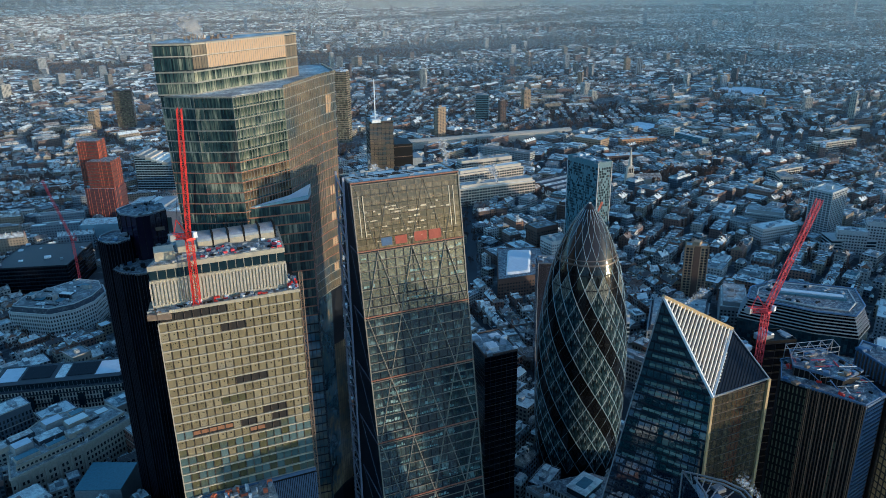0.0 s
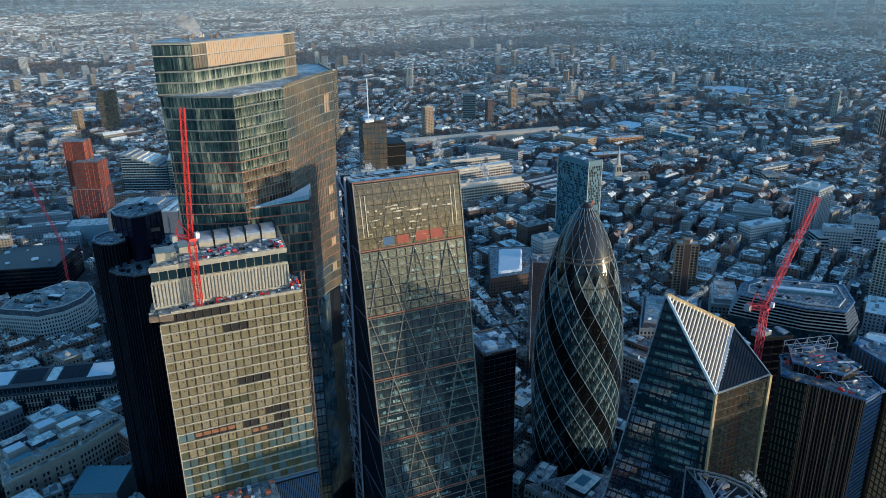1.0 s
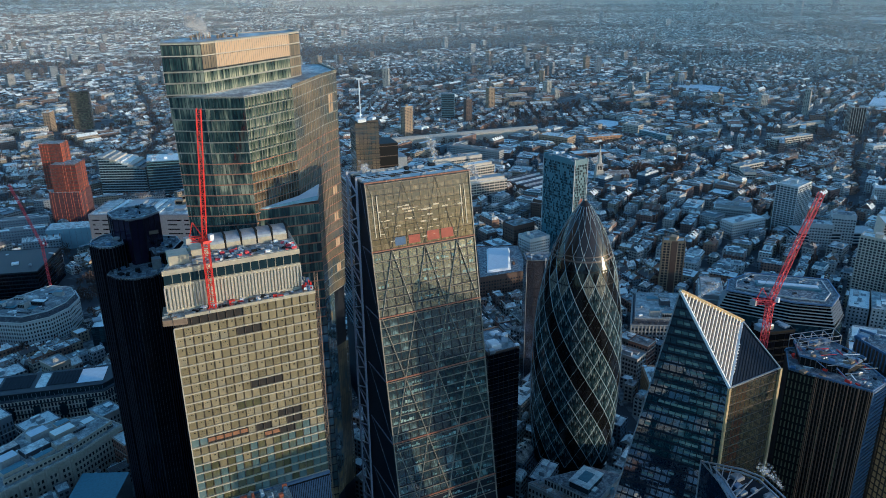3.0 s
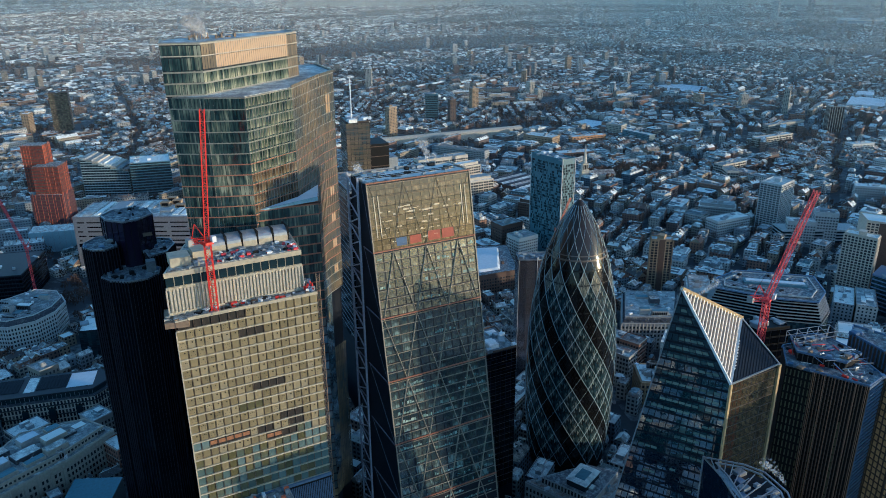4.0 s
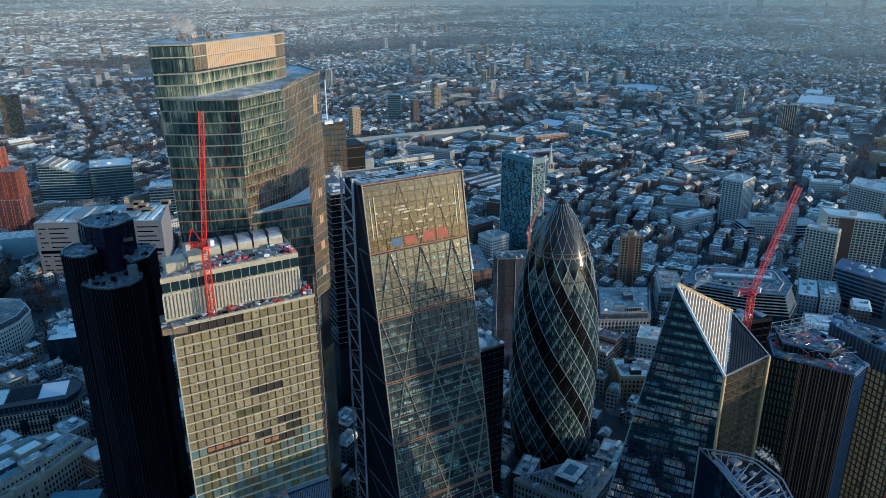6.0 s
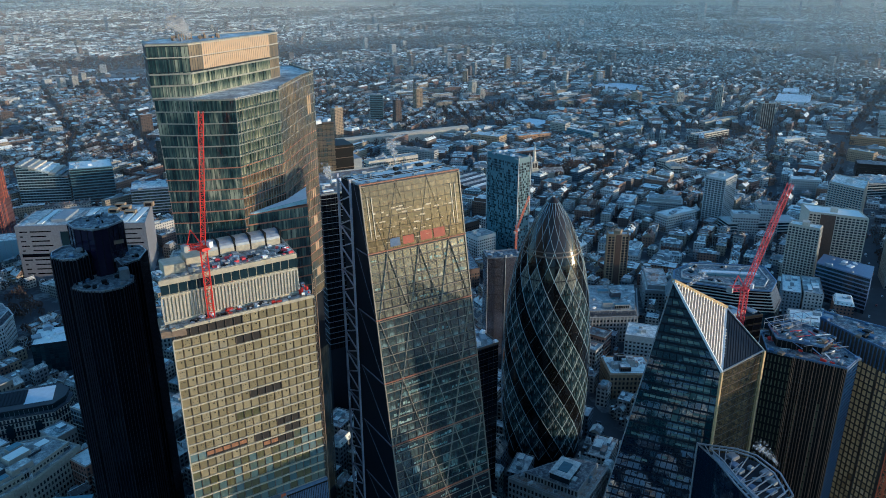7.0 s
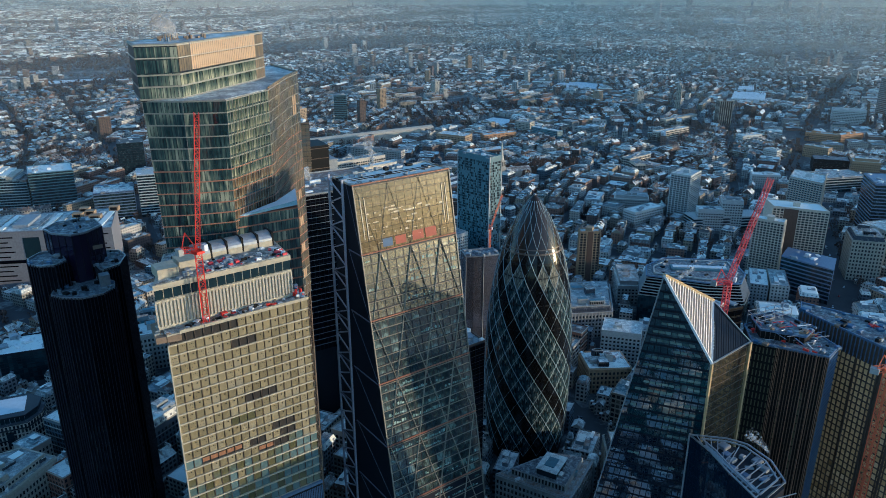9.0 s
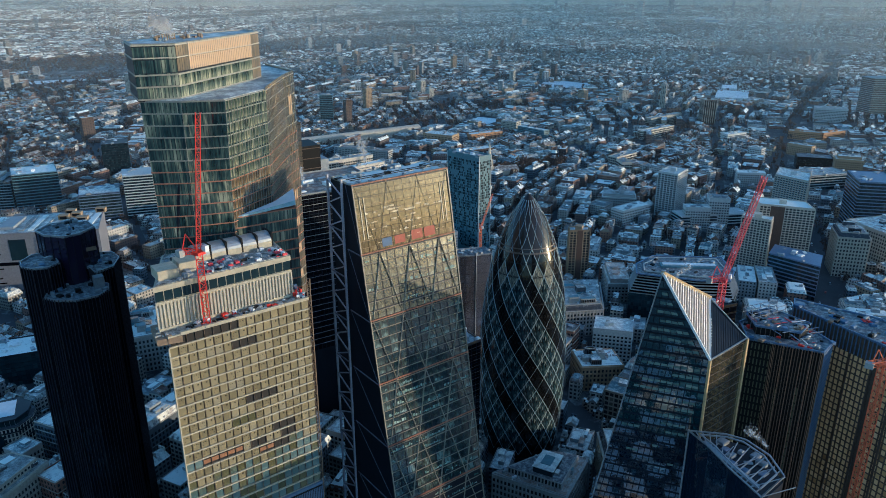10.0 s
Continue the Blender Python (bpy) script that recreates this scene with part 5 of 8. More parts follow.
def tower_lobed():
    t = thing("lobed_tower", "black lobed office tower with close-set vertical steel fins", "tower")
    lobes = (
        ("centre_lobe", [(-20.6, 412), (-17.2, 405.5), (-9, 399), (1, 399), (7.2, 404), (9, 412), (4, 424), (-16, 424)], 157.6),
        ("west_lobe", [(-26.4, 425), (-22.5, 418.5), (-16, 416), (-10, 420), (-10, 440), (-19, 440), (-25.5, 433)], 171.0),
        ("east_lobe", [(4, 414), (14, 418), (20, 430), (19, 440), (10, 446), (2, 440)], 164.0),
        ("core", [(-15.2, 440), (-13.4, 430.5), (-5.5, 421.6), (1.5, 422.5), (10.5, 430), (10, 441), (4, 447), (-8, 448)], 183.0),
    )
    for name, ring, h in lobes:
        part(name, Shape().prism(ring, 0, h), M["black_glass"] if name != "core" else M["violet_glass"], t)
        for a, b in zip(ring, ring[1:] + ring[:1]):
            d = math.hypot(b[0] - a[0], b[1] - a[1])
            if name == "core":
                fins(t, a, b, 160, h, max(1, int(d / 3.5)), 0.2, 0.25, M["black"])
            elif (b[0] - a[0]) > 0.5 or a[1] > b[1]:
                fins(t, a, b, 0, h + 0.8, max(1, int(d / 1.55)), 0.2, 0.55, M["steel_fin"])
        roof_deck(t, ring, h, "site_deck", 0.5, 1.0, "steel")
        clutter(t, ring, h + 0.15, 16, int(h), ("plant", "steel", "black", "louvre"), (0.6, 3.0), (0.4, 2.0))
    part("link_frame", Shape().box(2.0, 6.5, 408, 413, 158, 164), M["steel"], t)
    part("glowing_sign", Shape().box(3.0, 8.5, 424.3, 424.6, 173, 175), M["timber"], t)
    part("annexe", Shape().prism([(-64, 424), (-38, 414), (-28, 438), (-54, 450)], 0, 18), M["concrete"], t)
    part("annexe_roof", Shape().prism([(-64, 424), (-38, 414), (-28, 438), (-54, 450)], 18, 18.4), M["teal_wall"], t)


tower_lobed()


def banded_tower(name, label, ring, h, pitch, glass="black_glass", band="steel", high=0.35, out=0.25, z0=0.0, roof="flat", seed=1, cells=3.0, units=12, mull=None):
    """An office block with a band a storey and joined panes between."""
    t = thing(name, label, "office building")
    part("core", Shape().prism(ring, 0, h), M["navy"], t)
    n = int((h - z0) / pitch)
    bands(t, ring, [z0 + i * pitch for i in range(1, n + 1)], high, out, M[band])
    for a, b in zip(ring, ring[1:] + ring[:1]):
        mx, my = (a[0] + b[0]) / 2, (a[1] + b[1]) / 2
        dx, dy = b[0] - a[0], b[1] - a[1]
        if dy * (-20 - mx) - dx * (20 - my) < 0:
            continue
        d = math.hypot(dx, dy)
        if d > 2:
            curtain(t, a, b, z0, h - 0.5, max(1, int(d / cells)), max(1, n), M[glass], 0.3, 0.06, False, "pane")
            if mull:
                fins(t, a, b, z0, h, max(1, int(d / (cells * 2))), 0.3, 0.35, M[mull], "pier")
    roof_deck(t, ring, h, "near_flat" if roof == "flat" else roof, 0.5, 1.1, band)
    clutter(t, ring, h + 0.15, units, seed, ("plant", "steel", "white"), (2, 8), (1, 3.2))
    return t


banded_tower("dark_banded_tower", "dark glass tower with thin pale bands at every storey", [(134, 452), (196, 446), (204, 498), (140, 505)], 172, 4.2, "black_glass", "steel", 0.3, 0.3, 60, "flat", 61)
mt = banded_tower("masted_tower", "dark stepped office tower with a tall white mast", [(170, 549), (188, 545), (193, 570), (175, 575)], 199, 4.0, "grey_glass", "dark_bronze", 0.8, 0.3, 100, "flat", 62)
part("side_block", Shape().prism([(188, 550), (205, 548), (208, 572), (192, 574)], 0, 180), M["black"], mt)
part("side_block", Shape().prism([(205, 556), (216, 555), (218, 574), (207, 575)], 0, 166), M["plant"], mt)
part("mast", Shape().bar((176, 552, 199), (176, 552, 232), 0.7), M["white"], mt)
for i in range(9):
    part("side_band", Shape().bar((188, 549.6, 178 - i * 8), (205.2, 547.6, 178 - i * 8), 0.5), M["bronze_fin"], mt)
banded_tower("low_dark_tower", "low dark office tower with thin pale floor lines", [(157.5, 318), (177.5, 318), (180, 345), (160, 345)], 111, 4.0, "black_glass", "bronze_fin", 0.16, 0.2, 20, "flat", 63)
bt = thing("bronze_tower", "smooth curved blue-bronze clad office tower behind the round tower", "office building")
br_ = [(267, 450), (272, 446.5), (279, 443), (286, 440.6), (291, 439), (297, 453), (273, 464)]
part("core", Shape().prism(br_, 0, 101), M["smooth_bronze"], bt)
for k in (0, 2, 4):
    part("seam", Shape().bar((br_[k][0], br_[k][1] - 0.2, 0), (br_[k][0], br_[k][1] - 0.2, 101.6), 0.35), M["steel"], bt)
for k in range(12):
    part("joint_line", Shape().solid([(x, y, 10 + k * 7.6) for x, y in inset(br_, -0.05)], [(x, y, 10.15 + k * 7.6) for x, y in inset(br_, -0.05)], True, True), M["navy"], bt)
roof_deck(bt, br_, 101, "site_deck", 0.5, 0.9, "steel")
clutter(bt, br_, 101.2, 8, 64, ("plant", "steel"), (1.5, 4), (0.8, 2.2))


def teal_tower():
    t = thing("teal_tower", "teal patterned residential tower with scattered narrow windows", "tower")
    ring = [(447, 696), (455, 648), (473, 649), (466, 698)]
    part("body", Shape().prism(ring, 0, 114), M["teal_wall"], t)
    r = random.Random(5)
    for a, b, c, m in ((ring[0], ring[1], 24, "dark_glass"), (ring[3], ring[0], 10, "dark_glass"), (ring[1], ring[2], 8, "window")):
        curtain(t, a, b, 6, 110, c, 35, M[m], 0.55, 0.06, False, "window", lambda i, j: r.random() < 0.62)
    roof_deck(t, ring, 114, "flat", 0.4, 2.2, "teal_wall")
    clutter(t, ring, 114.2, 12, 65, ("plant", "white", "steel"), (2, 6), (1, 3))
    for k in range(3):
        part("edge_post", Shape().bar((*ring[k], 0), (*ring[k], 116), 0.8), M["white_wall"], t)


teal_tower()


def brick_block(name, label, ring, h, cols, wall, stripe, win="window", rows=None, piers=True, seed=3):
    """A tower block with pale piers, brick infill and window columns."""
    t = thing(name, label, "tower block")
    part("body", Shape().prism(ring, 0, h), M[wall], t)
    rows = rows or int(h / 2.9)
    for e, (a, b) in enumerate(zip(ring, ring[1:] + ring[:1])):
        c = cols[e]
        if not c:
            continue
        curtain(t, a, b, 2, h - 1, c, rows, M[win], 1.1, 0.05, False, "window")
        if piers:
            fins(t, a, b, 0, h, c, 1.0, 0.4, M[stripe], "pier")
    roof_deck(t, ring, h, "flat", 0.5, 1.2, stripe)
    x = sum(p[0] for p in ring) / len(ring)
    y = sum(p[1] for p in ring) / len(ring)
    part("lift_house", Shape().slab(x, y, 8, 7, h, h + 4.2, 30), M[wall], t)
    return t


brick_block("brown_tower_block", "brown and tan brick tower block with balconies", [(481.5, 531.5), (498.5, 519), (506, 529), (489, 541)], 55, (6, 4, 0, 4), "tan_brick", "tan_brick")
bb = [o for o in bpy.data.objects if o.name == "brown_tower_block"][0]
part("brick_strip", Shape().prism([(487.6, 526.5), (492.4, 523.0), (493.0, 523.8), (488.2, 527.3)], 0, 55.5), M["brown_brick"], bb)
part("brick_strip", Shape().prism([(498.0, 519.0), (502, 524.3), (501.4, 524.8), (497.4, 519.5)], 0, 55.5), M["brown_brick"], bb)
brick_block("white_tower_block", "white gridded tower block standing on a snowy podium", [(742, 618), (748, 592), (784, 602), (778, 628)], 60, (6, 9, 0, 4), "white_wall", "white_wall", "dark_glass")
brick_block("cream_slab_block", "cream and brown slab tower with white window grid", [(640, 434), (649, 406), (662, 411), (653, 439)], 65, (9, 4, 0, 0), "cream_wall", "cream_wall")
brick_block("cream_slab_block", "cream gridded tower beside the brown slab", [(679, 437), (707, 390), (727, 412), (699, 459)], 70, (15, 8, 0, 0), "cream_wall", "cream_wall")
cs = [o for o in bpy.data.objects if o.name == "cream_slab_block.001"][0]
u0, u1 = lerp((679, 437), (707, 390), 0.2), lerp((679, 437), (707, 390), 0.46)
part("brown_strip", Shape().prism([(u0[0] - 1.1, u0[1] - 0.7), (u1[0] - 1.1, u1[1] - 0.7), u1, u0], 0, 69.5), M["brown_brick"], cs)
brick_block("brick_apartment_tower", "brown brick apartment tower beside the railway", [(1362, 966), (1384, 950), (1396, 968), (1374, 984)], 52, (6, 4, 0, 4), "brown_brick", "stone")
brick_block("white_flats", "pale gridded block of flats under snow", [(850, 515), (850, 471), (893, 489), (893, 533)], 60, (12, 12, 0, 0), "white_wall", "stone", "dark_glass")


def ring_office():
    t = thing("ring_banded_office", "blue glass office with white banded terraces and a snowy roof", "office building")
    ring = [(455, 424), (484, 380), (506, 360), (530, 371), (553, 400), (504, 444), (474, 440)]
    foot = inset(ring, -5.0)
    part("core", Shape().prism(foot, 0, 32), M["navy"], t)
    for a, b in zip(foot[:4] + foot[-1:], foot[1:5] + foot[:1]):
        curtain(t, a, b, 2, 32, max(3, int(math.hypot(a[0] - b[0], a[1] - b[1]) / 2.4)), 9, M["dark_glass"], 0.2, 0.06, False, "pane")
    for i in range(7):
        z = 31.5 + i * 2.4
        part("terrace_band", Shape().prism(inset(ring, -5.6 + i * 1.0), z, z + 0.5), M["concrete"], t)
        part("terrace_glass", Shape().prism(inset(ring, -4.2 + i * 1.0), z + 0.55, z + 2.4), M["black_glass"], t)
    roof_deck(t, ring, 48.3, "site_deck", 1.2, 0.9, "louvre")
    roof_deck(t, inset(ring, 7), 49.3, "site_deck", 0.8, 0.9, "white_wall")
    part("rooflight", Shape().slab(506, 404, 52, 11, 48.4, 51.2, -42), M["teal_wall"], t, "pale glazed rooflight")
    part("rooflight_ridge", Shape().slab(506, 404, 48, 5, 51.2, 52.0, -42), M["snow"], t)
    clutter(t, inset(ring, 9), 49.4, 30, 66, ("plant", "black", "steel"), (1.0, 4), (0.6, 2.0))


ring_office()
luffing_crane("tower_crane", "red luffing tower crane rising behind the blade tower", (242.5, 215.5, 0), (242.5, 214.5, 166), (259, 210.5, 216), M["pink"], 2.4, 1.9, (-7.0, 3.0, 1.0))
luffing_crane("tower_crane", "weathered orange lattice crane beside the windowed tower", (249, 140.5, 0), (250, 140.5, 150), (284, 120, 178), M["orange"], 3.0, 2.0, (-7.0, 3.0, 1.0))
luffing_crane("tower_crane", "small faded red crane over low offices", (-72, 790, 0), (-72, 790, 62), (-91, 818, 119), M["pink"], 1.8, 1.7, (5.0, -4.0, 0.8))
luffing_crane("tower_crane", "slender orange crane beside the teal tower", (390, 568, 0), (390, 568, 66), (410, 574, 98), M["orange"], 1.6, 1.3, (-4.0, -2.0, 0.6))

for i, (ring, h) in enumerate((([(243, 233), (256, 229), (259, 240), (246, 244)], 137), ([(261, 228), (276, 224), (279, 236), (264, 240)], 140))):
    banded_tower("striped_service_tower", "narrow black tower with short pale stripes", ring, h, 4.0, "black_glass", "black", 0.3, 0.15, 40, "flat", 70 + i, 4.0, 5)


# ---- middle distance blocks that stand out ----
def netted_tower():
    t = thing("netted_tower", "stepped building wrapped in red netting above plum netting", "tower")
    low = [(-70, 1062), (-34, 1046), (-20, 1078), (-56, 1094)]
    steps = (
        ("lower_wrap", low, 0, 46, "plum"),
        ("middle_wrap", [(-63, 1062), (-33, 1049), (-22, 1074), (-52, 1087)], 46, 82, "red_mesh"),
        ("upper_wrap", [(-71, 1082), (-46, 1072), (-37, 1092), (-62, 1102)], 46, 106, "red_mesh"),
    )
    r = random.Random(77)
    lines, posts = Shape(), (Shape(), Shape())
    for name, ring, z0, z1, m in steps:
        part(name, Shape().prism(ring, z0, z1), M[m], t)
        for a, b in zip(ring, ring[1:] + ring[:1]):
            d = math.hypot(b[0] - a[0], b[1] - a[1])
            nx, ny = (b[1] - a[1]) / d, -(b[0] - a[0]) / d
            if ny > 0.3:
                continue
            for z in range(int(z0) + 3, int(z1), 4):
                lines.bar((a[0] + nx * .3, a[1] + ny * .3, z), (b[0] + nx * .3, b[1] + ny * .3, z), 0.3, 0.8)
            n = int(d / 3.0)
            for k in range(n + 1):
                x, y = lerp(a, b, k / n)
                posts[r.random() < 0.4].bar((x + nx * .3, y + ny * .3, z0), (x + nx * .3, y + ny * .3, z1 + r.uniform(0.5, 2.5)), 0.35)
        part("roof", Shape().prism(inset(ring, 0.8), z1, z1 + 0.4), M["deck"], t)
    part("scaffold_ledger", lines, M["brown_brick"], t, "", "stuff")
    part("scaffold_post", posts[0], M["plum"], t, "", "stuff")
    part("netting_strip", posts[1], M["orange"], t, "", "stuff")


netted_tower()

def city_office(name, label, ring, h, pitch, glass, band):
    banded_tower(name, label, ring, h, pitch, glass, band, 1.3 if band not in ("navy", "tan_brick") else 0.8, 0.35, 0, "flat", int(h * 7 + ring[0][0]) % 97, 3.0, 8)
    KEEP_OUT.append((sum(p[0] for p in ring) / len(ring), sum(p[1] for p in ring) / len(ring), (max(p[0] for p in ring) - min(p[0] for p in ring)) / 2 - 4, (max(p[1] for p in ring) - min(p[1] for p in ring)) / 2 - 4))


city_office("curved_brown_tower", "tall dark tower with lit brown panels", [(372, 1412), (392, 1404), (404, 1420), (384, 1432)], 137, 4.2, "yellow_pane", "tan_brick")
city_office("dark_slab_tower", "dark slab tower with brown bands", [(-28, 1785), (8, 1780), (12, 1806), (-24, 1810)], 80, 4.0, "yellow_pane", "brown_brick")
city_office("teal_slab_tower", "slim dark teal tower beside the railway", [(714, 1498), (738, 1484), (748, 1500), (724, 1514)], 58, 4.0, "dark_glass", "teal_wall")
city_office("banded_office", "teal glass office with pale floor bands", [(58, 1140), (112, 1128), (118, 1180), (64, 1190)], 55, 4.0, "dark_glass", "teal_wall")
city_office("banded_office", "low wide office with pale grey bands", [(118, 1050), (166, 1036), (176, 1078), (128, 1090)], 38, 4.0, "dark_glass", "louvre")
city_office("banded_office", "blue glass office with white floor lines", [(172, 1036), (214, 1022), (224, 1064), (182, 1076)], 57, 3.8, "dark_glass", "white_wall")
city_office("banded_office", "tall dark blue office block", [(206, 1284), (244, 1272), (254, 1310), (216, 1322)], 52, 4.0, "dark_glass", "navy")
city_office("dark_office", "black glass office with snowy stepped roof", [(-152, 820), (-82, 800), (-60, 868), (-130, 888)], 32, 4.0, "black_glass", "navy")
city_office("white_office", "white framed office with a flat snowy roof", [(315, 452), (347, 438), (360, 470), (328, 484)], 40, 4.0, "dark_glass", "white_wall")
city_office("podium_office", "grey office with a wide snowy roof deck", [(632, 394), (636, 343), (668, 357), (661, 404)], 36, 4.0, "dark_glass", "louvre")
city_office("white_office", "white clad office with horizontal windows", [(720, 560), (800, 516), (812, 540), (732, 584)], 16, 3.8, "dark_glass", "white_wall")
city_office("wide_office", "dark flat-roofed office beside the avenue", [(1010, 560), (1090, 524), (1106, 560), (1026, 596)], 22, 4.0, "dark_glass", "concrete")
city_office("blue_glass_office", "dark blue glass office with a louvred roof beside the avenue", [(869, 417), (897, 385), (941, 421), (913, 453)], 68, 4.2, "dark_glass", "louvre")
city_office("blue_hospital", "blue glass block far along the avenue", [(1752, 790), (1800, 762), (1820, 800), (1772, 828)], 84, 4.2, "dark_glass", "teal_wall")


def turned(cx, cy, u, v, turn):
    c, s = math.cos(radians(turn)), math.sin(radians(turn))
    return cx + u * c - v * s, cy + u * s + v * c


def poly_house(name, label, ring, h, kind, wall, seed, storey=3.9, bay=3.0, wide=0.5, tall=0.55):
    """A masonry office on any footprint: windows, string courses, cornice, mansard or parapet, rooflights and plant."""
    r = random.Random(seed)
    t = thing(name, label, "office building", "stone offices")
    cx, cy = sum(p[0] for p in ring) / len(ring), sum(p[1] for p in ring) / len(ring)
    part("wall", Shape().prism(ring, 0, h, True, False), M[wall], t)
    s, l, m = Shape(), Shape(), Shape()
    for a, b in zip(ring, ring[1:] + ring[:1]):
        d = math.hypot(b[0] - a[0], b[1] - a[1])
        nx, ny = (b[1] - a[1]) / d, -(b[0] - a[0]) / d
        mx, my = (a[0] + b[0]) / 2, (a[1] + b[1]) / 2
        l.bar((a[0] + nx * .25, a[1] + ny * .25, h - 0.2), (b[0] + nx * .25, b[1] + ny * .25, h - 0.2), 0.9, 0.6)
        if nx * (-30 - mx) + ny * (15 - my) < 0:
            continue
        c, n = max(1, int(d / bay)), max(1, int((h - 1) / storey))
        for j in range(n):
            z0 = 0.7 + j * storey
            l.bar((a[0] + nx * .1, a[1] + ny * .1, z0 - 0.4), (b[0] + nx * .1, b[1] + ny * .1, z0 - 0.4), 0.35, 0.3)
            for i in range(c):
                u0, u1 = lerp(a, b, (i + 0.5 - wide / 2) / c), lerp(a, b, (i + 0.5 + wide / 2) / c)
                o = 0.04
                s.face([(u0[0] + nx * o, u0[1] + ny * o, z0), (u1[0] + nx * o, u1[1] + ny * o, z0), (u1[0] + nx * o, u1[1] + ny * o, z0 + storey * tall), (u0[0] + nx * o, u0[1] + ny * o, z0 + storey * tall)])
        for i in range(c + 1):
            u = lerp(a, b, i / c)
            m.bar((u[0] + nx * .15, u[1] + ny * .15, 0), (u[0] + nx * .15, u[1] + ny * .15, h), 0.45, 0.35)
    part("window_grid", s, M["window"], t, "", "stuff")
    part("cornice", l, M[wall], t, "", "stuff")
    part("pilaster", m, M[wall], t, "", "stuff")
    z, top = h, ring
    if kind == "mansard":
        top = inset(ring, 2.6)
        part("mansard", Shape().solid([(x, y, h) for x, y in inset(ring, 0.6)], [(x, y, h + 4.2) for x, y in top]), M["slate"], t)
        for a, b in zip(ring, ring[1:] + ring[:1]):
            d = math.hypot(b[0] - a[0], b[1] - a[1])
            nx, ny = (b[1] - a[1]) / d, -(b[0] - a[0]) / d
            if nx * (-30 - a[0]) + ny * (15 - a[1]) < 0:
                continue
            for i in range(int(d / 4.5)):
                u = lerp(a, b, (i + 0.5) / int(d / 4.5))
                part("dormer", Shape().slab(u[0] - nx * 1.6, u[1] - ny * 1.6, 1.5, 1.5, h, h + 2.6, math.degrees(math.atan2(b[1] - a[1], b[0] - a[0]))), M["slate"], t)
        z = h + 4.2
    roof_deck(t, top, z, "flat", 0.5, 0.8, wall)
    xs, ys = [p[0] for p in top], [p[1] for p in top]
    ang = math.degrees(math.atan2(ring[1][1] - ring[0][1], ring[1][0] - ring[0][0]))
    wx, wy = max(xs) - min(xs), max(ys) - min(ys)
    inner = inset(top, 2.5)
    kk = len(inner)
    for k in range(40):
        x, y = cx + r.uniform(-0.42, 0.42) * wx, cy + r.uniform(-0.42, 0.42) * wy
        w, d, up = r.uniform(4, 14), r.uniform(3, 8), r.choice((1.2, 2.2, 3.2, 4.4, 5.5))
        ok = all(all((inner[(i + 1) % kk][0] - inner[i][0]) * (v - inner[i][1]) - (inner[(i + 1) % kk][1] - inner[i][1]) * (u - inner[i][0]) > 0 for i in range(kk)) for u, v in ring_of(x, y, w, d, ang))
        if not ok or r.random() < 0.35:
            continue
        body = part("roof_house", Shape().slab(x, y, w, d, z, z + up, ang), M[r.choice(("plant", wall, "slate", "concrete"))], t)
        part("roof_house_top", Shape().slab(x, y, w - 0.5, d - 0.5, z + up, z + up + 0.2, ang), M[r.choice(("near_flat", "flat", "deck", "teal_wall"))], t)
        if r.random() < 0.5:
            s2 = Shape()
            for q in range(int(w / 1.6)):
                px, py = turned(x, y, -w / 2 + 0.8 + q * 1.6, -d / 2 - 0.06, ang)
                s2.slab(px, py, 1.1, 0.2, z + up * 0.25, z + up * 0.8, ang)
            part("louvre_bank", s2, M["black"], t, "", "stuff")
    for k in range(4):
        u, v = inner[k % kk], inner[(k + 1) % kk]
        part("roof_rail", Shape().bar((u[0], u[1], z + 1.1), (v[0], v[1], z + 1.1), 0.12), M["steel"], t)
    x, y = cx + r.uniform(-3, 3), cy + r.uniform(-3, 3)
    part("rooflight", Shape().slab(x, y, 7, 5, z, z + 1.4, ang), M["teal_wall"], t)
    clutter(t, inset(top, 1.0), z + 0.15, 18, seed, ("plant", "steel", "white", "concrete"), (0.7, 3.6), (0.5, 2.0))
    KEEP_OUT.append((cx, cy, (max(xs) - min(xs)) / 2 - 3, (max(ys) - min(ys)) / 2 - 3))
    return t


M["slate"] = snowy("slate_mansard", (0.05, 0.055, 0.07), 0.33, 0.3, False)
M["pale_sheet"] = plain("pale_blue_sheeting", (0.34, 0.42, 0.46), 0.7, 0.0, 0.15, 0.1)
def old_office(name, label, ring, h, pitch, glass, band):
    banded_tower(name, label, ring, h, pitch, glass, band, 1.9 if band == "white_wall" else 0.5, 0.35, 0, "flat", int(h), 3.0, 10)
    KEEP_OUT.append((sum(p[0] for p in ring) / 4, sum(p[1] for p in ring) / 4, 26, 24))


old_office("green_glass_office", "small dark green glass office with a snowy roof", [(-40, 650), (-4, 640), (4, 672), (-32, 682)], 26, 3.8, "dark_glass", "navy")


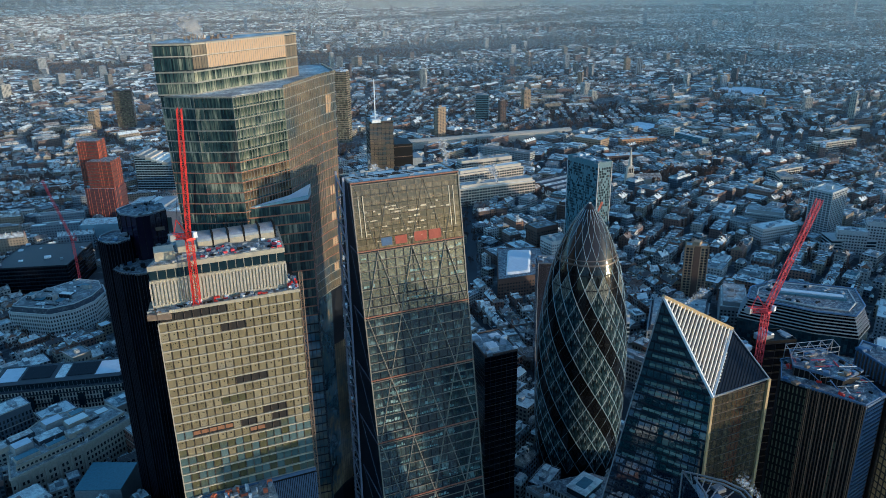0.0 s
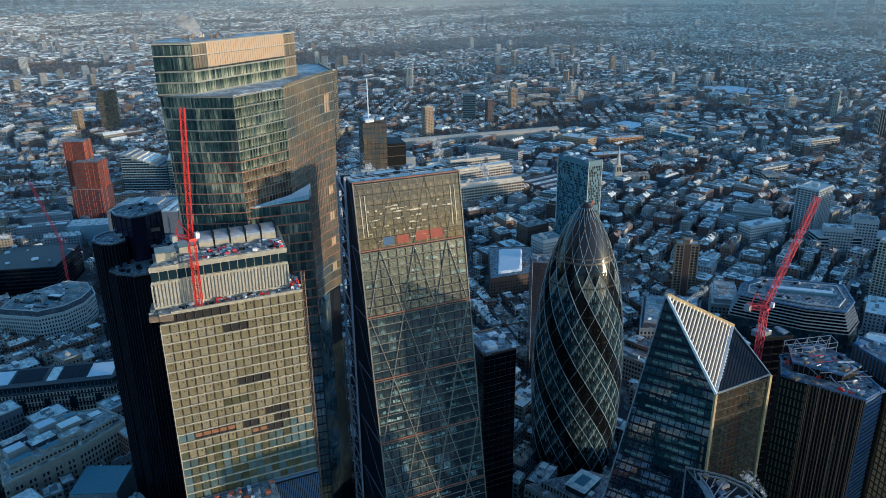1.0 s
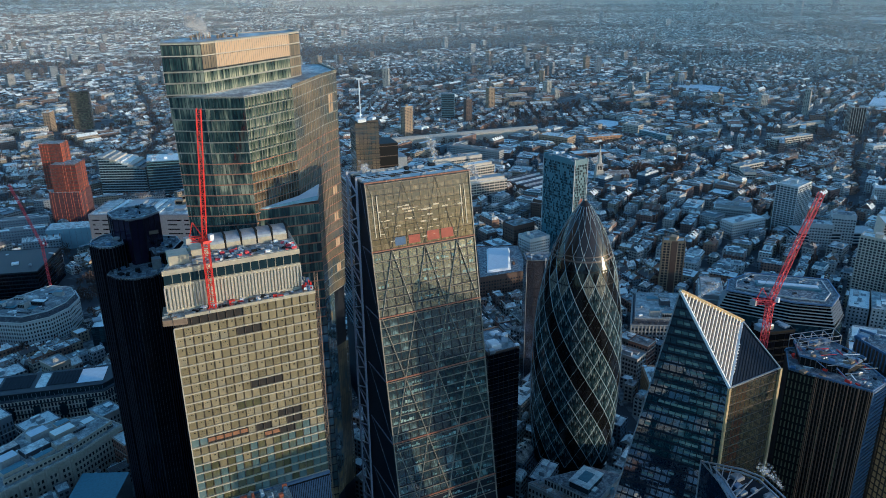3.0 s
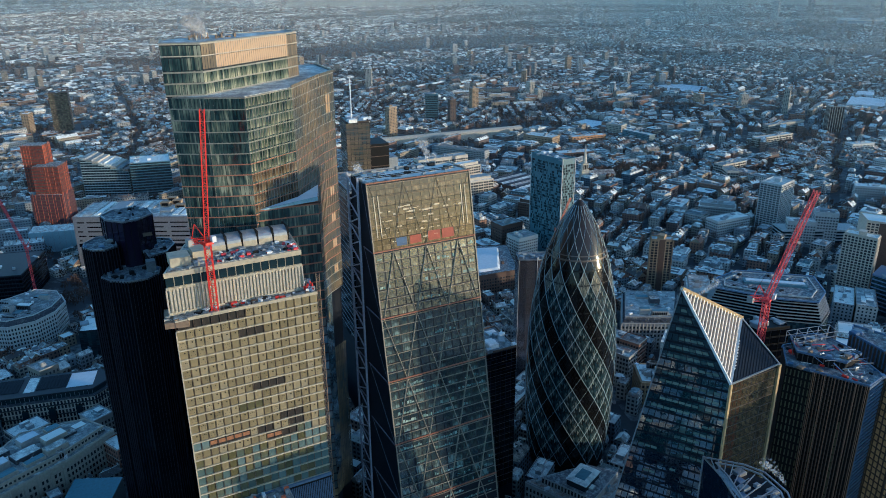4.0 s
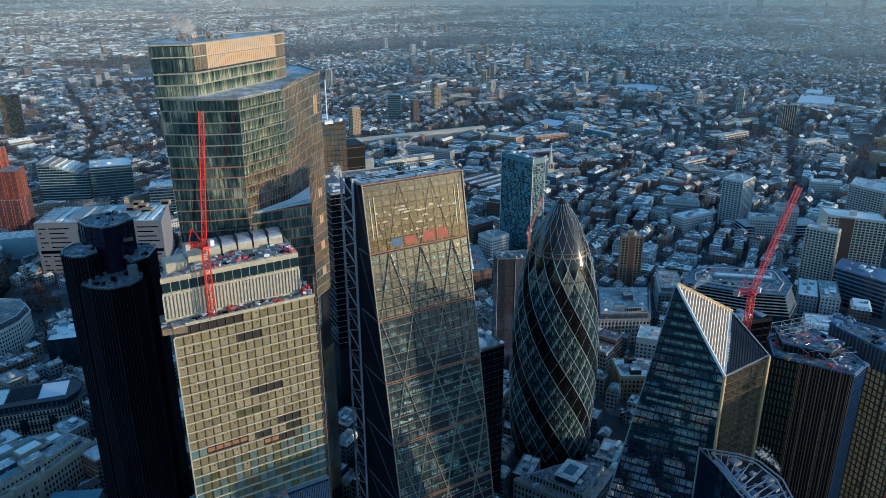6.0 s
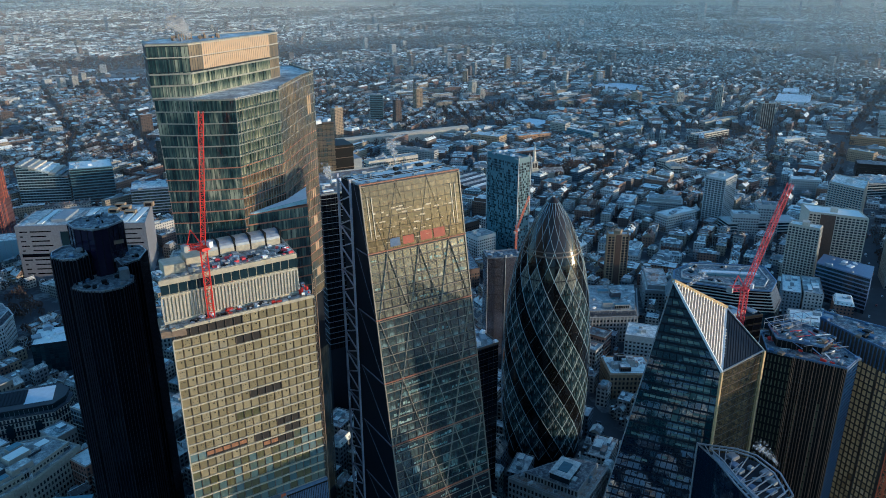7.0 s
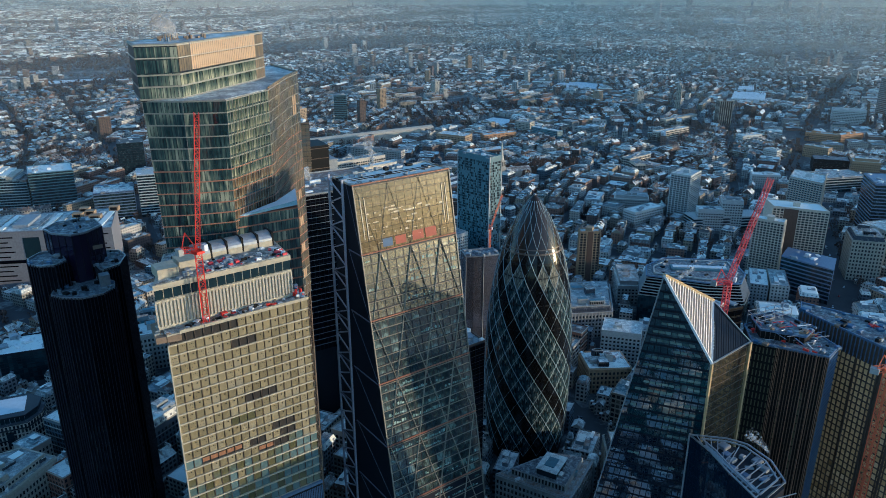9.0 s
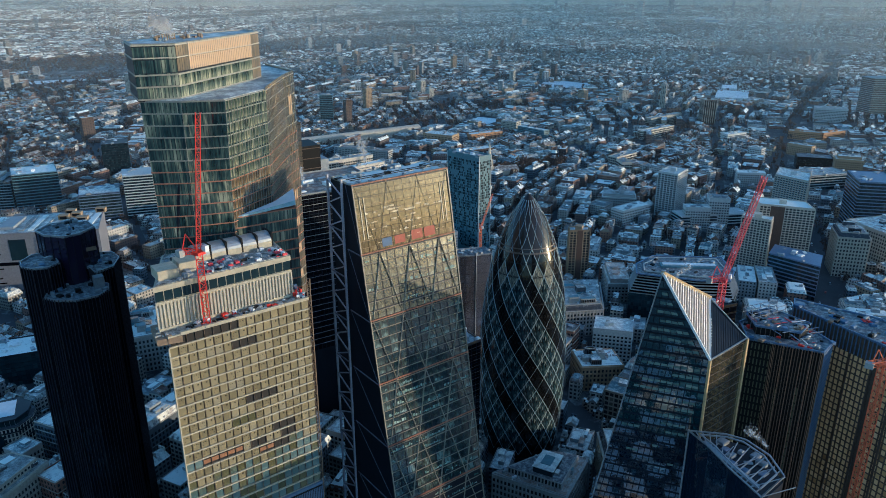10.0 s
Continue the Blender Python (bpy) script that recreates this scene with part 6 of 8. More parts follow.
def broad_office():
    """A broad lilac-grey office: louvre strips, a dark glazed bay, snowy rooflights and tan roof plant."""
    t = thing("broad_office", "broad lilac-grey metal-clad office with snowy rooflights and tan roof plant", "office building")
    ring = [(-28, 878), (89, 816), (112, 888), (-3, 930)]
    h = 61.0
    part("wall", Shape().prism(ring, 0, h, True, False), M["lilac_wall"], t)
    a, b = Vector((*ring[0], 0)), Vector((*ring[1], 0))
    u = (b - a).normalized()
    n = Vector((u.y, -u.x, 0))
    w = (b - a).length

    def strip(f0, f1, z0, z1, m, name, out=0.15):
        q = [a + u * (w * f0), a + u * (w * f1)]
        foot = [q[0], q[0] + n * out, q[1] + n * out, q[1]]
        part(name, Shape().solid([(v.x, v.y, z0) for v in foot], [(v.x, v.y, z1) for v in foot], True, True), M[m], t)

    for f0, f1 in ((0.03, 0.09), (0.11, 0.27), (0.66, 0.78), (0.80, 0.97)):
        for k in range(10):
            z = 8 + k * 5.2
            if not 26 < z < 31:
                strip(f0, f1 - 0.02 * (k % 3), z, z + 1.3, "black_glass", "window_strip")
    strip(0.02, 0.99, 27.5, 31, "black_glass", "recess_band", 0.2)
    strip(0.34, 0.46, 33, 55, "dark_glass", "glazed_bay", 0.25)
    for k in range(4):
        for e in (0, 1):
            p, q = 0.53 + 0.015 * e, 0.53 + 0.015 * (1 - e)
            v0, v1 = a + u * (w * p) + n * 0.3, a + u * (w * q) + n * 0.3
            part("zigzag_brace", Shape().bar((v0.x, v0.y, 33 + k * 6 + e * 3), (v1.x, v1.y, 36 + k * 6 + e * 3), 0.5), M["mast"], t)
    roof_deck(t, ring, h, "setback_deck", 0.7, 1.0, "lilac_wall")
    v = Vector((-u.y, u.x, 0))
    for f, wd in ((0.06, 9), (0.15, 5), (0.40, 5), (0.47, 5), (0.54, 5), (0.80, 6), (0.87, 6)):
        o = a + u * (w * f) + v * 8
        foot = [o, o + u * wd, o + u * wd + v * 50, o + v * 50]
        part("rooflight", Shape().solid([(q.x, q.y, h + 0.1) for q in foot], [(q.x, q.y, h + 1.3) for q in foot]), M["flat"], t)
    for f, g, wd, dp, up, m in ((0.24, 14, 15, 38, 3.2, "plant"), (0.62, 40, 10, 8, 5, "tan_brick"), (0.70, 48, 10, 8, 5, "tan_brick"), (0.64, 56, 10, 8, 6, "tan_brick"), (0.76, 34, 12, 8, 4, "tan_brick"), (0.86, 62, 10, 7, 5, "tan_brick"), (0.68, 16, 12, 10, 3, "plant")):
        o = a + u * (w * f) + v * g
        foot = [o, o + u * wd, o + u * wd + v * dp, o + v * dp]
        if m == "tan_brick" or f < 0.3 or g < 20:
            part("plant_house", Shape().solid([(q.x, q.y, h + 0.1) for q in foot], [(q.x, q.y, h + up) for q in foot]), M[m], t)
            if m == "tan_brick":
                c = o + n * 0.1 + u * (wd * 0.15)
                part("louvre_bank", Shape().solid([(q.x, q.y, h + 1.2) for q in (c, c + n * 0.1, c + n * 0.1 + u * wd * 0.7, c + u * wd * 0.7)], [(q.x, q.y, h + up - 0.8) for q in (c, c + n * 0.1, c + n * 0.1 + u * wd * 0.7, c + u * wd * 0.7)], True, True), M["black"], t)
    KEEP_OUT.append((42, 873, 66, 52))


M["lilac_wall"] = plain("lilac_grey_cladding", (0.21, 0.205, 0.22), 0.6)
broad_office()
sb_ = thing("sheeted_block", "low block wrapped in pale blue sheeting beside a cleared site", "building site")
part("sheeted_wall", Shape().prism([(-77, 965), (-26, 952), (-20, 980), (-71, 993)], 0, 25), M["pale_sheet"], sb_)
part("roof", Shape().prism(inset([(-77, 965), (-26, 952), (-20, 980), (-71, 993)], 1), 25, 25.3), M["flat"], sb_)
for k in range(9):
    u = lerp((-77, 965), (-26, 952), k / 8)
    part("scaffold_pole", Shape().bar((u[0], u[1] - 0.4, 0), (u[0], u[1] - 0.4, 26.5), 0.35), M["steel"], sb_)
KEEP_OUT.append((-48, 972, 28, 18))


def long_office():
    """Cream storeys under a glazed setback and a dark roof with solar panels."""
    t = thing("long_office", "long cream office with glazed top storey and solar panels", "office building", "stone offices")
    ring = [(-126, 562), (-36, 541), (-26, 549), (-22, 560), (-28, 572), (-118, 593)]
    part("wall", Shape().prism(ring, 0, 23), M["cream_wall"], t)
    for a, b in list(zip(ring, ring[1:] + ring[:1]))[:4] + [(ring[5], ring[0])]:
        d = math.hypot(b[0] - a[0], b[1] - a[1])
        curtain(t, a, b, 0.8, 22.4, max(2, int(d / 2.3)), 6, M["window"], 0.95, 0.05, False, "window")
    bands(t, ring, [3.9, 11.4, 19.0], 0.5, 0.9, M["navy"], "balcony_edge")
    bands(t, ring, [22.6], 0.7, 0.6, M["slate"], "cornice")
    up = inset(ring, 2.2)
    part("setback_glass", Shape().prism(up, 23, 27.2), M["dark_glass"], t, "teal glazed setback storey")
    fins(t, up[0], up[1], 23, 27.2, 30, 0.16, 0.2, M["steel"], "mullion")
    part("roof", Shape().prism(inset(ring, 1.0), 27.2, 28.2), M["navy"], t, "dark flat roof")
    u = Vector((90, -21, 0)).normalized()
    v = Vector((-u.y, u.x, 0))
    o = Vector((-122, 565, 28.2))
    for f0, f1, m in ((2, 16, "snow"), (42, 49, "flat"), (70, 88, "snow")):
        q = [o + u * f0 + v * 3, o + u * f1 + v * 3, o + u * f1 + v * 24, o + u * f0 + v * 24]
        part("roof_snow", Shape().prism([(p.x, p.y) for p in q], 28.2, 28.35), M[m], t)
    for base in (18, 50):
        for i in range(9):
            for j in range(3):
                q = o + u * (base + i * 2.3) + v * (4.5 + j * 6.4)
                c = [q, q + u * 2.0, q + u * 2.0 + v * 5.6, q + v * 5.6]
                part("solar_panel", Shape().solid([tuple(p) for p in c], [(p.x, p.y, p.z + (0.25 if k < 2 else 0.7)) for k, p in enumerate(c)], True, True), M["black_glass"], t)
    for k in range(5):
        p = lerp(ring[0], ring[1], 0.12 + k * 0.19)
        part("glazed_bay", Shape().slab(p[0], p[1] - 0.8, 4.2, 2.2, 8, 17.5, -13), M["dark_glass"], t)
    KEEP_OUT.append((-74, 567, 52, 26))


long_office()
poly_house("concrete_office", "grey concrete office below the lobed tower", [(44, 610), (88, 600), (98, 650), (52, 660)], 32, "flat", "concrete", 201, 4.2)
poly_house("crescent_office", "white stone office with a rounded corner and dark roof", [(-128, 718), (-94, 695), (-72, 698), (-56, 712), (-47, 732), (-50, 752), (-70, 768), (-118, 742)], 24, "mansard", "white_wall", 202, 3.7, 2.4)
bank_ring = [(-98, 440), (-56, 462), (-28, 484), (-42, 504), (-84, 506), (-104, 480)]
bank = poly_house("corner_bank", "pale stone bank with pilasters and teal rooflights", bank_ring, 25, "flat", "stone", 204, 4.2, 2.5)
bk = inset(bank_ring, 4.0)
part("attic_wall", Shape().prism(bk, 25, 29), M["stone"], bank)
for a, b in zip(bk[:2] + bk[4:], bk[1:3] + bk[5:] + bk[:1]):
    curtain(bank, a, b, 25.8, 28.4, max(2, int(math.hypot(a[0] - b[0], a[1] - b[1]) / 2.5)), 1, M["window"], 1.1, 0.05, False, "attic_window")
roof_deck(bank, bk, 29, "flat", 0.7, 0.7, "stone")
ub = Vector((42, 22, 0)).normalized()
vb = Vector((-ub.y, ub.x, 0))
rk = random.Random(19)
for f, g, w, d, up, m in ((8, 6, 14, 6, 2.4, "teal_wall"), (26, 6, 12, 5, 2.0, "teal_wall"), (40, 7, 13, 7, 3.6, "stone"), (10, 17, 11, 8, 4.6, "concrete"), (26, 16, 16, 9, 3.0, "slate"), (45, 18, 14, 8, 4.2, "stone"), (14, 29, 15, 7, 3.2, "slate"), (34, 28, 12, 8, 5.0, "concrete"), (50, 29, 9, 6, 2.6, "teal_wall"), (0, 26, 9, 7, 3.0, "stone")):
    p = Vector((-94, 446, 0)) + ub * f + vb * g
    ang = math.degrees(math.atan2(ub.y, ub.x))
    blk = part("roof_house", Shape().slab(p.x, p.y, w, d, 29, 29 + up, ang), M[m if m != "teal_wall" else "stone"], bank)
    part("roof_house_top", Shape().slab(p.x, p.y, w - 0.9, d - 0.9, 29 + up, 29.25 + up, ang), M["teal_wall" if m == "teal_wall" else rk.choice(("flat", "snow"))], bank)
    for q in range(rk.randrange(2, 5)):
        e = p + ub * rk.uniform(-w / 2, w / 2) + vb * (d / 2 + rk.uniform(0.6, 2.5))
        part("plant_unit", Shape().slab(e.x, e.y, rk.uniform(0.8, 2.6), rk.uniform(0.8, 1.8), 29.1, 29.1 + rk.uniform(0.6, 2), ang), M[rk.choice(("plant", "steel", "white"))], bank)
for k in range(6):
    a = lerp(bank_ring[0], bank_ring[1], (k + 0.5) / 6)
    part("pier", Shape().slab(a[0] + 0.3, a[1] - 0.6, 1.2, 1.4, 0, 26.4, 27.6), M["stone"], bank)
so_ring = [(180, 308), (199, 266), (236, 283), (221, 303)]
so = poly_house("stone_office", "grey stone office with setbacks and a glazed box on its roof", so_ring, 26, "flat", "concrete", 205, 4.0, 2.4)
part("setback_wall", Shape().prism(inset(so_ring, 4.5), 26, 30.5), M["concrete"], so)
curtain(so, inset(so_ring, 4.5)[0], inset(so_ring, 4.5)[1], 26.4, 30.3, 16, 1, M["window"], 0.9, 0.05, False, "window")
part("setback_roof", Shape().prism(inset(so_ring, 5.0), 30.5, 30.8), M["site_deck"], so)
part("glass_box", Shape().slab(206, 288, 17, 12, 30.8, 34.6, 24), M["dark_glass"], so, "dark glazed roof pavilion")
part("box_roof", Shape().slab(206, 288, 18, 13, 34.6, 35.1, 24), M["flat"], so)
part("box_light", Shape().slab(206, 288, 9, 6, 35.1, 35.6, 24), M["teal_wall"], so)
poly_house("stone_office", "pale office with snowy glass vault", [(240, 272), (268, 250), (290, 276), (262, 298)], 26, "mansard", "stone", 206, 4.0)
poly_house("stone_office", "tan stone office with a snowy roof", [(324, 368), (352, 350), (366, 374), (338, 392)], 21, "flat", "tan_brick", 207, 3.8)
poly_house("grey_office", "broad grey office with stepped snowy roofs", [(372, 446), (412, 423), (457, 467), (413, 493)], 25, "mansard", "concrete", 208, 3.8)
poly_house("pale_office", "pale office with a rounded end", [(715, 365), (734, 340), (764, 362), (745, 387)], 45, "mansard", "stone", 209, 4.0)
poly_house("wide_office", "wide pale office beside the avenue", [(770, 330), (850, 300), (872, 360), (792, 392)], 42, "flat", "stone", 210, 4.0)

M["orange_brick"] = plain("orange_brick", (0.44, 0.24, 0.11), 0.85)
# warm sunlight on the shed is put into this tan roof colour
M["sunwarm_roof"] = plain("sunwarm_metal_roof", (0.52, 0.44, 0.33), 0.6)


def mid_block(name, label, ring, h, wall, roof="flat", storey=3.4, bay=3.0, wide=0.55, tall=0.5, setback=0.0, seed=1):
    """A plainer office or block of flats some way off: walls, window rows, snowy roof inside a parapet, plant."""
    t = thing(name, label, "building", "blocks of the inner city")
    r = random.Random(seed)
    part("wall", Shape().prism(ring, 0, h, True, False), M[wall], t)
    win, sill = Shape(), Shape()
    for a, b in zip(ring, ring[1:] + ring[:1]):
        d = math.hypot(b[0] - a[0], b[1] - a[1])
        nx, ny = (b[1] - a[1]) / d, -(b[0] - a[0]) / d
        if nx * (-33 - a[0]) + ny * (17 - a[1]) < 0:
            continue
        c, n = max(1, int(d / bay)), max(1, int((h - 1) / storey))
        for j in range(n):
            z0 = 1.0 + j * storey
            sill.bar((a[0] + nx * .2, a[1] + ny * .2, z0 - 0.35), (b[0] + nx * .2, b[1] + ny * .2, z0 - 0.35), 0.5, 0.3)
            for i in range(c):
                u, v = lerp(a, b, (i + 0.5 - wide / 2) / c), lerp(a, b, (i + 0.5 + wide / 2) / c)
                win.face([(u[0] + nx * .08, u[1] + ny * .08, z0), (v[0] + nx * .08, v[1] + ny * .08, z0), (v[0] + nx * .08, v[1] + ny * .08, z0 + storey * tall), (u[0] + nx * .08, u[1] + ny * .08, z0 + storey * tall)])
    part("window_grid", win, M["window"], t, "", "stuff")
    part("sill_line", sill, M[wall], t, "", "stuff")
    z, top = h, ring
    if setback:
        top = inset(ring, setback)
        part("setback_storey", Shape().prism(top, h, h + 3.6), M[wall], t)
        part("terrace", Shape().prism(inset(ring, 0.4), h, h + 0.2), M["flat"], t)
        z = h + 3.6
    roof_deck(t, top, z, roof, 0.5, 0.8, wall)
    units = Shape()
    cx, cy = sum(p[0] for p in top) / len(top), sum(p[1] for p in top) / len(top)
    for _ in range(r.randrange(3, 7)):
        k = r.uniform(0.1, 0.55)
        q = lerp(r.choice(top), (cx, cy), 1 - k)
        units.slab(q[0], q[1], r.uniform(2, 7), r.uniform(2, 5), z, z + r.uniform(1, 3.4), math.degrees(math.atan2(top[1][1] - top[0][1], top[1][0] - top[0][0])))
    part("roof_plant", units, M[r.choice(("plant", "concrete", wall))], t, "", "stuff")
    xs, ys = [p[0] for p in ring], [p[1] for p in ring]
    KEEP_OUT.append((sum(xs) / len(xs), sum(ys) / len(ys), (max(xs) - min(xs)) / 2 - 3, (max(ys) - min(ys)) / 2 - 3))
    return t


def block(name, label, ring, h, wall, roof="flat", back=0):
    """A mid_block with the window rhythm of its wall: deep galleries on cream fronts, punched windows elsewhere."""
    deep = wall == "cream_wall"
    mid_block(name, label, ring, h, wall, roof, 4.0 if deep else 3.4, 4.2 if deep else 3.0, 0.78 if deep else 0.55, 0.62 if deep else 0.5, back, int(ring[0][0] + h))


block("gallery_office", "long cream office of deep framed galleries with a snowy terrace", [(410, 910), (528, 907), (529, 931), (410, 934)], 26, "cream_wall", "flat", 3)
block("gallery_office", "long cream framed office behind its lower twin", [(436, 971), (548, 978), (547, 998), (435, 991)], 30, "cream_wall", "flat", 3)
block("gallery_office", "long cream office with white gallery frames", [(470, 1038), (559, 1037), (560, 1055), (470, 1056)], 32, "cream_wall", "flat", 0)
block("teal_roofed_office", "long grey office under a pale teal roof", [(566, 1162), (617, 1080), (632, 1089), (581, 1171)], 22, "concrete", "flat", 0)
block("rooflight_office", "brick office under one long snowy rooflight", [(313, 604), (368, 599), (398, 668), (354, 686)], 21, "brown_brick", "site_deck", 0)
block("louvred_office", "white office with deep horizontal louvres", [(406, 656), (433, 658), (431, 680), (404, 678)], 30, "white_wall", "flat", 0)
block("dark_brick_office", "dark brick office with a close window grid", [(412, 700), (443, 704), (441, 726), (410, 722)], 31, "brown_brick", "flat", 0)
block("white_flats_block", "white modern office with a dark glazed bay", [(371, 399), (391, 374), (411, 389), (391, 414)], 28, "white_wall", "near_flat", 0)
block("long_grey_block", "long grey office under a snowy roof", [(470, 467), (488, 452), (522, 489), (504, 504)], 20, "concrete", "flat", 2)
block("brick_office", "dark red-brick office with a wide snowy roof", [(500, 800), (530, 752), (552, 766), (522, 814)], 22, "brown_brick", "flat", 2)
block("warehouse", "orange-lit brick warehouse with a flat snowy roof", [(841, 1128), (912, 1115), (915, 1131), (844, 1144)], 15, "orange_brick", "flat", 0)
block("car_park", "open-decked tan car park lit by the low sun", [(762, 1177), (789, 1122), (818, 1136), (791, 1191)], 20, "tan_brick", "flat", 0)
block("flats", "pale stone block of flats catching the sun", [(962, 1176), (974, 1143), (995, 1151), (983, 1184)], 22, "stone", "flat", 0)
block("slab_flats", "long grey-teal slab block of flats", [(963, 1127), (969, 1058), (985, 1059), (979, 1128)], 18, "teal_wall", "flat", 0)
block("market_hall", "market hall under a broad pale teal roof", [(743, 1036), (808, 1022), (814, 1047), (749, 1061)], 12, "brown_brick", "terrace_snow", 0)
block("flats", "cream L-shaped flats with a snowy roof", [(908, 823), (965, 827), (963, 845), (907, 841)], 17, "cream_wall", "flat", 0)
block("flats", "cream wing of the L-shaped flats", [(893, 800), (907, 790), (926, 822), (912, 832)], 15, "cream_wall", "flat", 0)
block("slab_flats", "long cream slab of flats in the sun", [(1125, 937), (1222, 938), (1222, 953), (1125, 952)], 17, "cream_wall", "flat", 0)
block("slab_flats", "long pale curved row of flats", [(1235, 1006), (1345, 1008), (1344, 1023), (1235, 1021)], 20, "stone", "flat", 0)
block("white_flats_block", "white rendered flats under a clean snowy roof", [(664, 609), (717, 607), (717, 627), (665, 629)], 22, "white_wall", "terrace_snow", 0)
block("white_flats_block", "white flats with dark staggered windows", [(725, 559), (748, 538), (759, 550), (736, 571)], 28, "white_wall", "flat", 0)
block("white_flats_block", "taller white flats beside the staggered windows", [(754, 545), (772, 527), (785, 540), (767, 558)], 38, "white_wall", "flat", 0)
block("long_office_block", "long grey office with a glazed snowy roof", [(705, 680), (735, 644), (755, 661), (725, 697)], 18, "concrete", "flat", 2)
block("hospital_block", "white office block far along the avenue", [(1583, 831), (1619, 777), (1646, 795), (1610, 849)], 30, "white_wall", "flat", 0)
block("brick_flats", "orange-brown brick flats beside the avenue", [(1363, 771), (1388, 717), (1404, 724), (1379, 778)], 16, "orange_brick", "flat", 0)
block("brick_flats", "orange brick flats in low sun", [(1392, 715), (1448, 700), (1452, 716), (1396, 731)], 16, "orange_brick", "flat", 0)
block("black_shed", "long black-clad building with a dark roof", [(1141, 634), (1172, 590), (1198, 608), (1167, 652)], 20, "black", "site_deck", 0)
block("tan_office", "tan stone office half finished beside the avenue", [(1118, 562), (1139, 528), (1161, 541), (1140, 575)], 34, "tan_brick", "flat", 3)
block("white_row", "long white building facing a side street", [(958, 631), (987, 601), (1001, 613), (972, 643)], 22, "white_wall", "flat", 0)
block("white_row", "low white building with a bright snowy roof", [(1232, 822), (1281, 812), (1285, 830), (1236, 840)], 16, "white_wall", "terrace_snow", 0)
block("white_row", "white framed block along the side street", [(1137, 722), (1139, 698), (1156, 700), (1154, 724)], 22, "white_wall", "flat", 0)
block("brick_flats", "tan brick flats on the corner of the avenue", [(1232, 702), (1236, 659), (1252, 660), (1248, 704)], 20, "tan_brick", "flat", 0)

rl_ = [o for o in bpy.data.objects if o.name == "rooflight_office"][0]
part("rooflight", Shape().solid([(x, y, 21.2) for x, y in ((326, 612), (352, 609), (384, 664), (360, 673))], [(x, y, 23.4) for x, y in ((328, 614), (350, 611), (381, 662), (361, 670))]), M["snow"], rl_, "long rooflight under clean snow")

# the station's striped train shed
ts_ = thing("train_shed", "low train shed with rows of snowy glazed ridges", "station")
ta, tb, td = Vector((546, 956, 0)), Vector((564, 876, 0)), Vector((70, 16, 0))
part("shed_wall", Shape().prism([tuple(v.xy) for v in (ta, tb, tb + td, ta + td)], 0, 10), M["brown_brick"], ts_)
for k in range(9):
    f0, f1 = k / 9 + 0.004, (k + 1) / 9 - 0.004
    a0, a1 = ta.lerp(tb, f0), ta.lerp(tb, f1)
    am = (a0 + a1) / 2
    rr = Shape()
    for p0, p1, z0, z1 in ((a0, am, 10, 12.6), (am, a1, 12.6, 10)):
        rr.face([(p0.x, p0.y, z0), (p1.x, p1.y, z1), (p1.x + td.x, p1.y + td.y, z1), (p0.x + td.x, p0.y + td.y, z0)])
    part("roof_ridge", rr, M["flat" if k % 2 else "slate"], ts_)
KEEP_OUT.append((590, 924, 40, 44))


def sloping_office():
    t = thing("sloping_glass_office", "teal glass office whose stepped roof slopes down, pale floor bands", "office building")
    ring = [(-4, 1178), (56, 1150), (76, 1192), (16, 1220)]
    hs = (62, 42, 42, 62)
    part("core", Shape().solid([(x, y, 0) for x, y in ring], [(x, y, h) for (x, y), h in zip(ring, hs)]), M["dark_glass"], t)
    for i, k in ((0, 1), (3, 0), (1, 2)):
        a, b = ring[i], ring[k]
        d = math.hypot(b[0] - a[0], b[1] - a[1])
        nx, ny = (b[1] - a[1]) / d * 0.4, -(b[0] - a[0]) / d * 0.4
        lines, posts = Shape(), Shape()
        for j in range(1, 17):
            z = j * 3.8
            e = 1.0 if z <= min(hs[i], hs[k]) else (hs[i] - z) / max(1e-6, hs[i] - hs[k]) if hs[i] > hs[k] else 0.0
            if e > 0.03:
                lines.bar((a[0] + nx, a[1] + ny, z), (a[0] + (b[0] - a[0]) * e + nx, a[1] + (b[1] - a[1]) * e + ny, z), 0.6, 1.0)
        for j in range(int(d / 4) + 1):
            f = j / int(d / 4)
            x, y = lerp(a, b, f)
            posts.bar((x + nx, y + ny, 0), (x + nx, y + ny, hs[i] + (hs[k] - hs[i]) * f), 0.35)
        part("floor_band", lines, M["pale_sheet"], t, "", "stuff")
        part("mullion", posts, M["teal_wall"], t, "", "stuff")
    for k in range(8):
        f0, f1 = k / 8, (k + 1) / 8
        q = [lerp(ring[0], ring[1], f0), lerp(ring[0], ring[1], f1), lerp(ring[3], ring[2], f1), lerp(ring[3], ring[2], f0)]
        z = 62 - 20 * f0
        part("roof_step", Shape().prism(q, z - 3, z + 1.0), M["cream_wall" if k % 3 == 2 else "flat"], t)
    KEEP_OUT.append((36, 1185, 38, 32))


sloping_office()

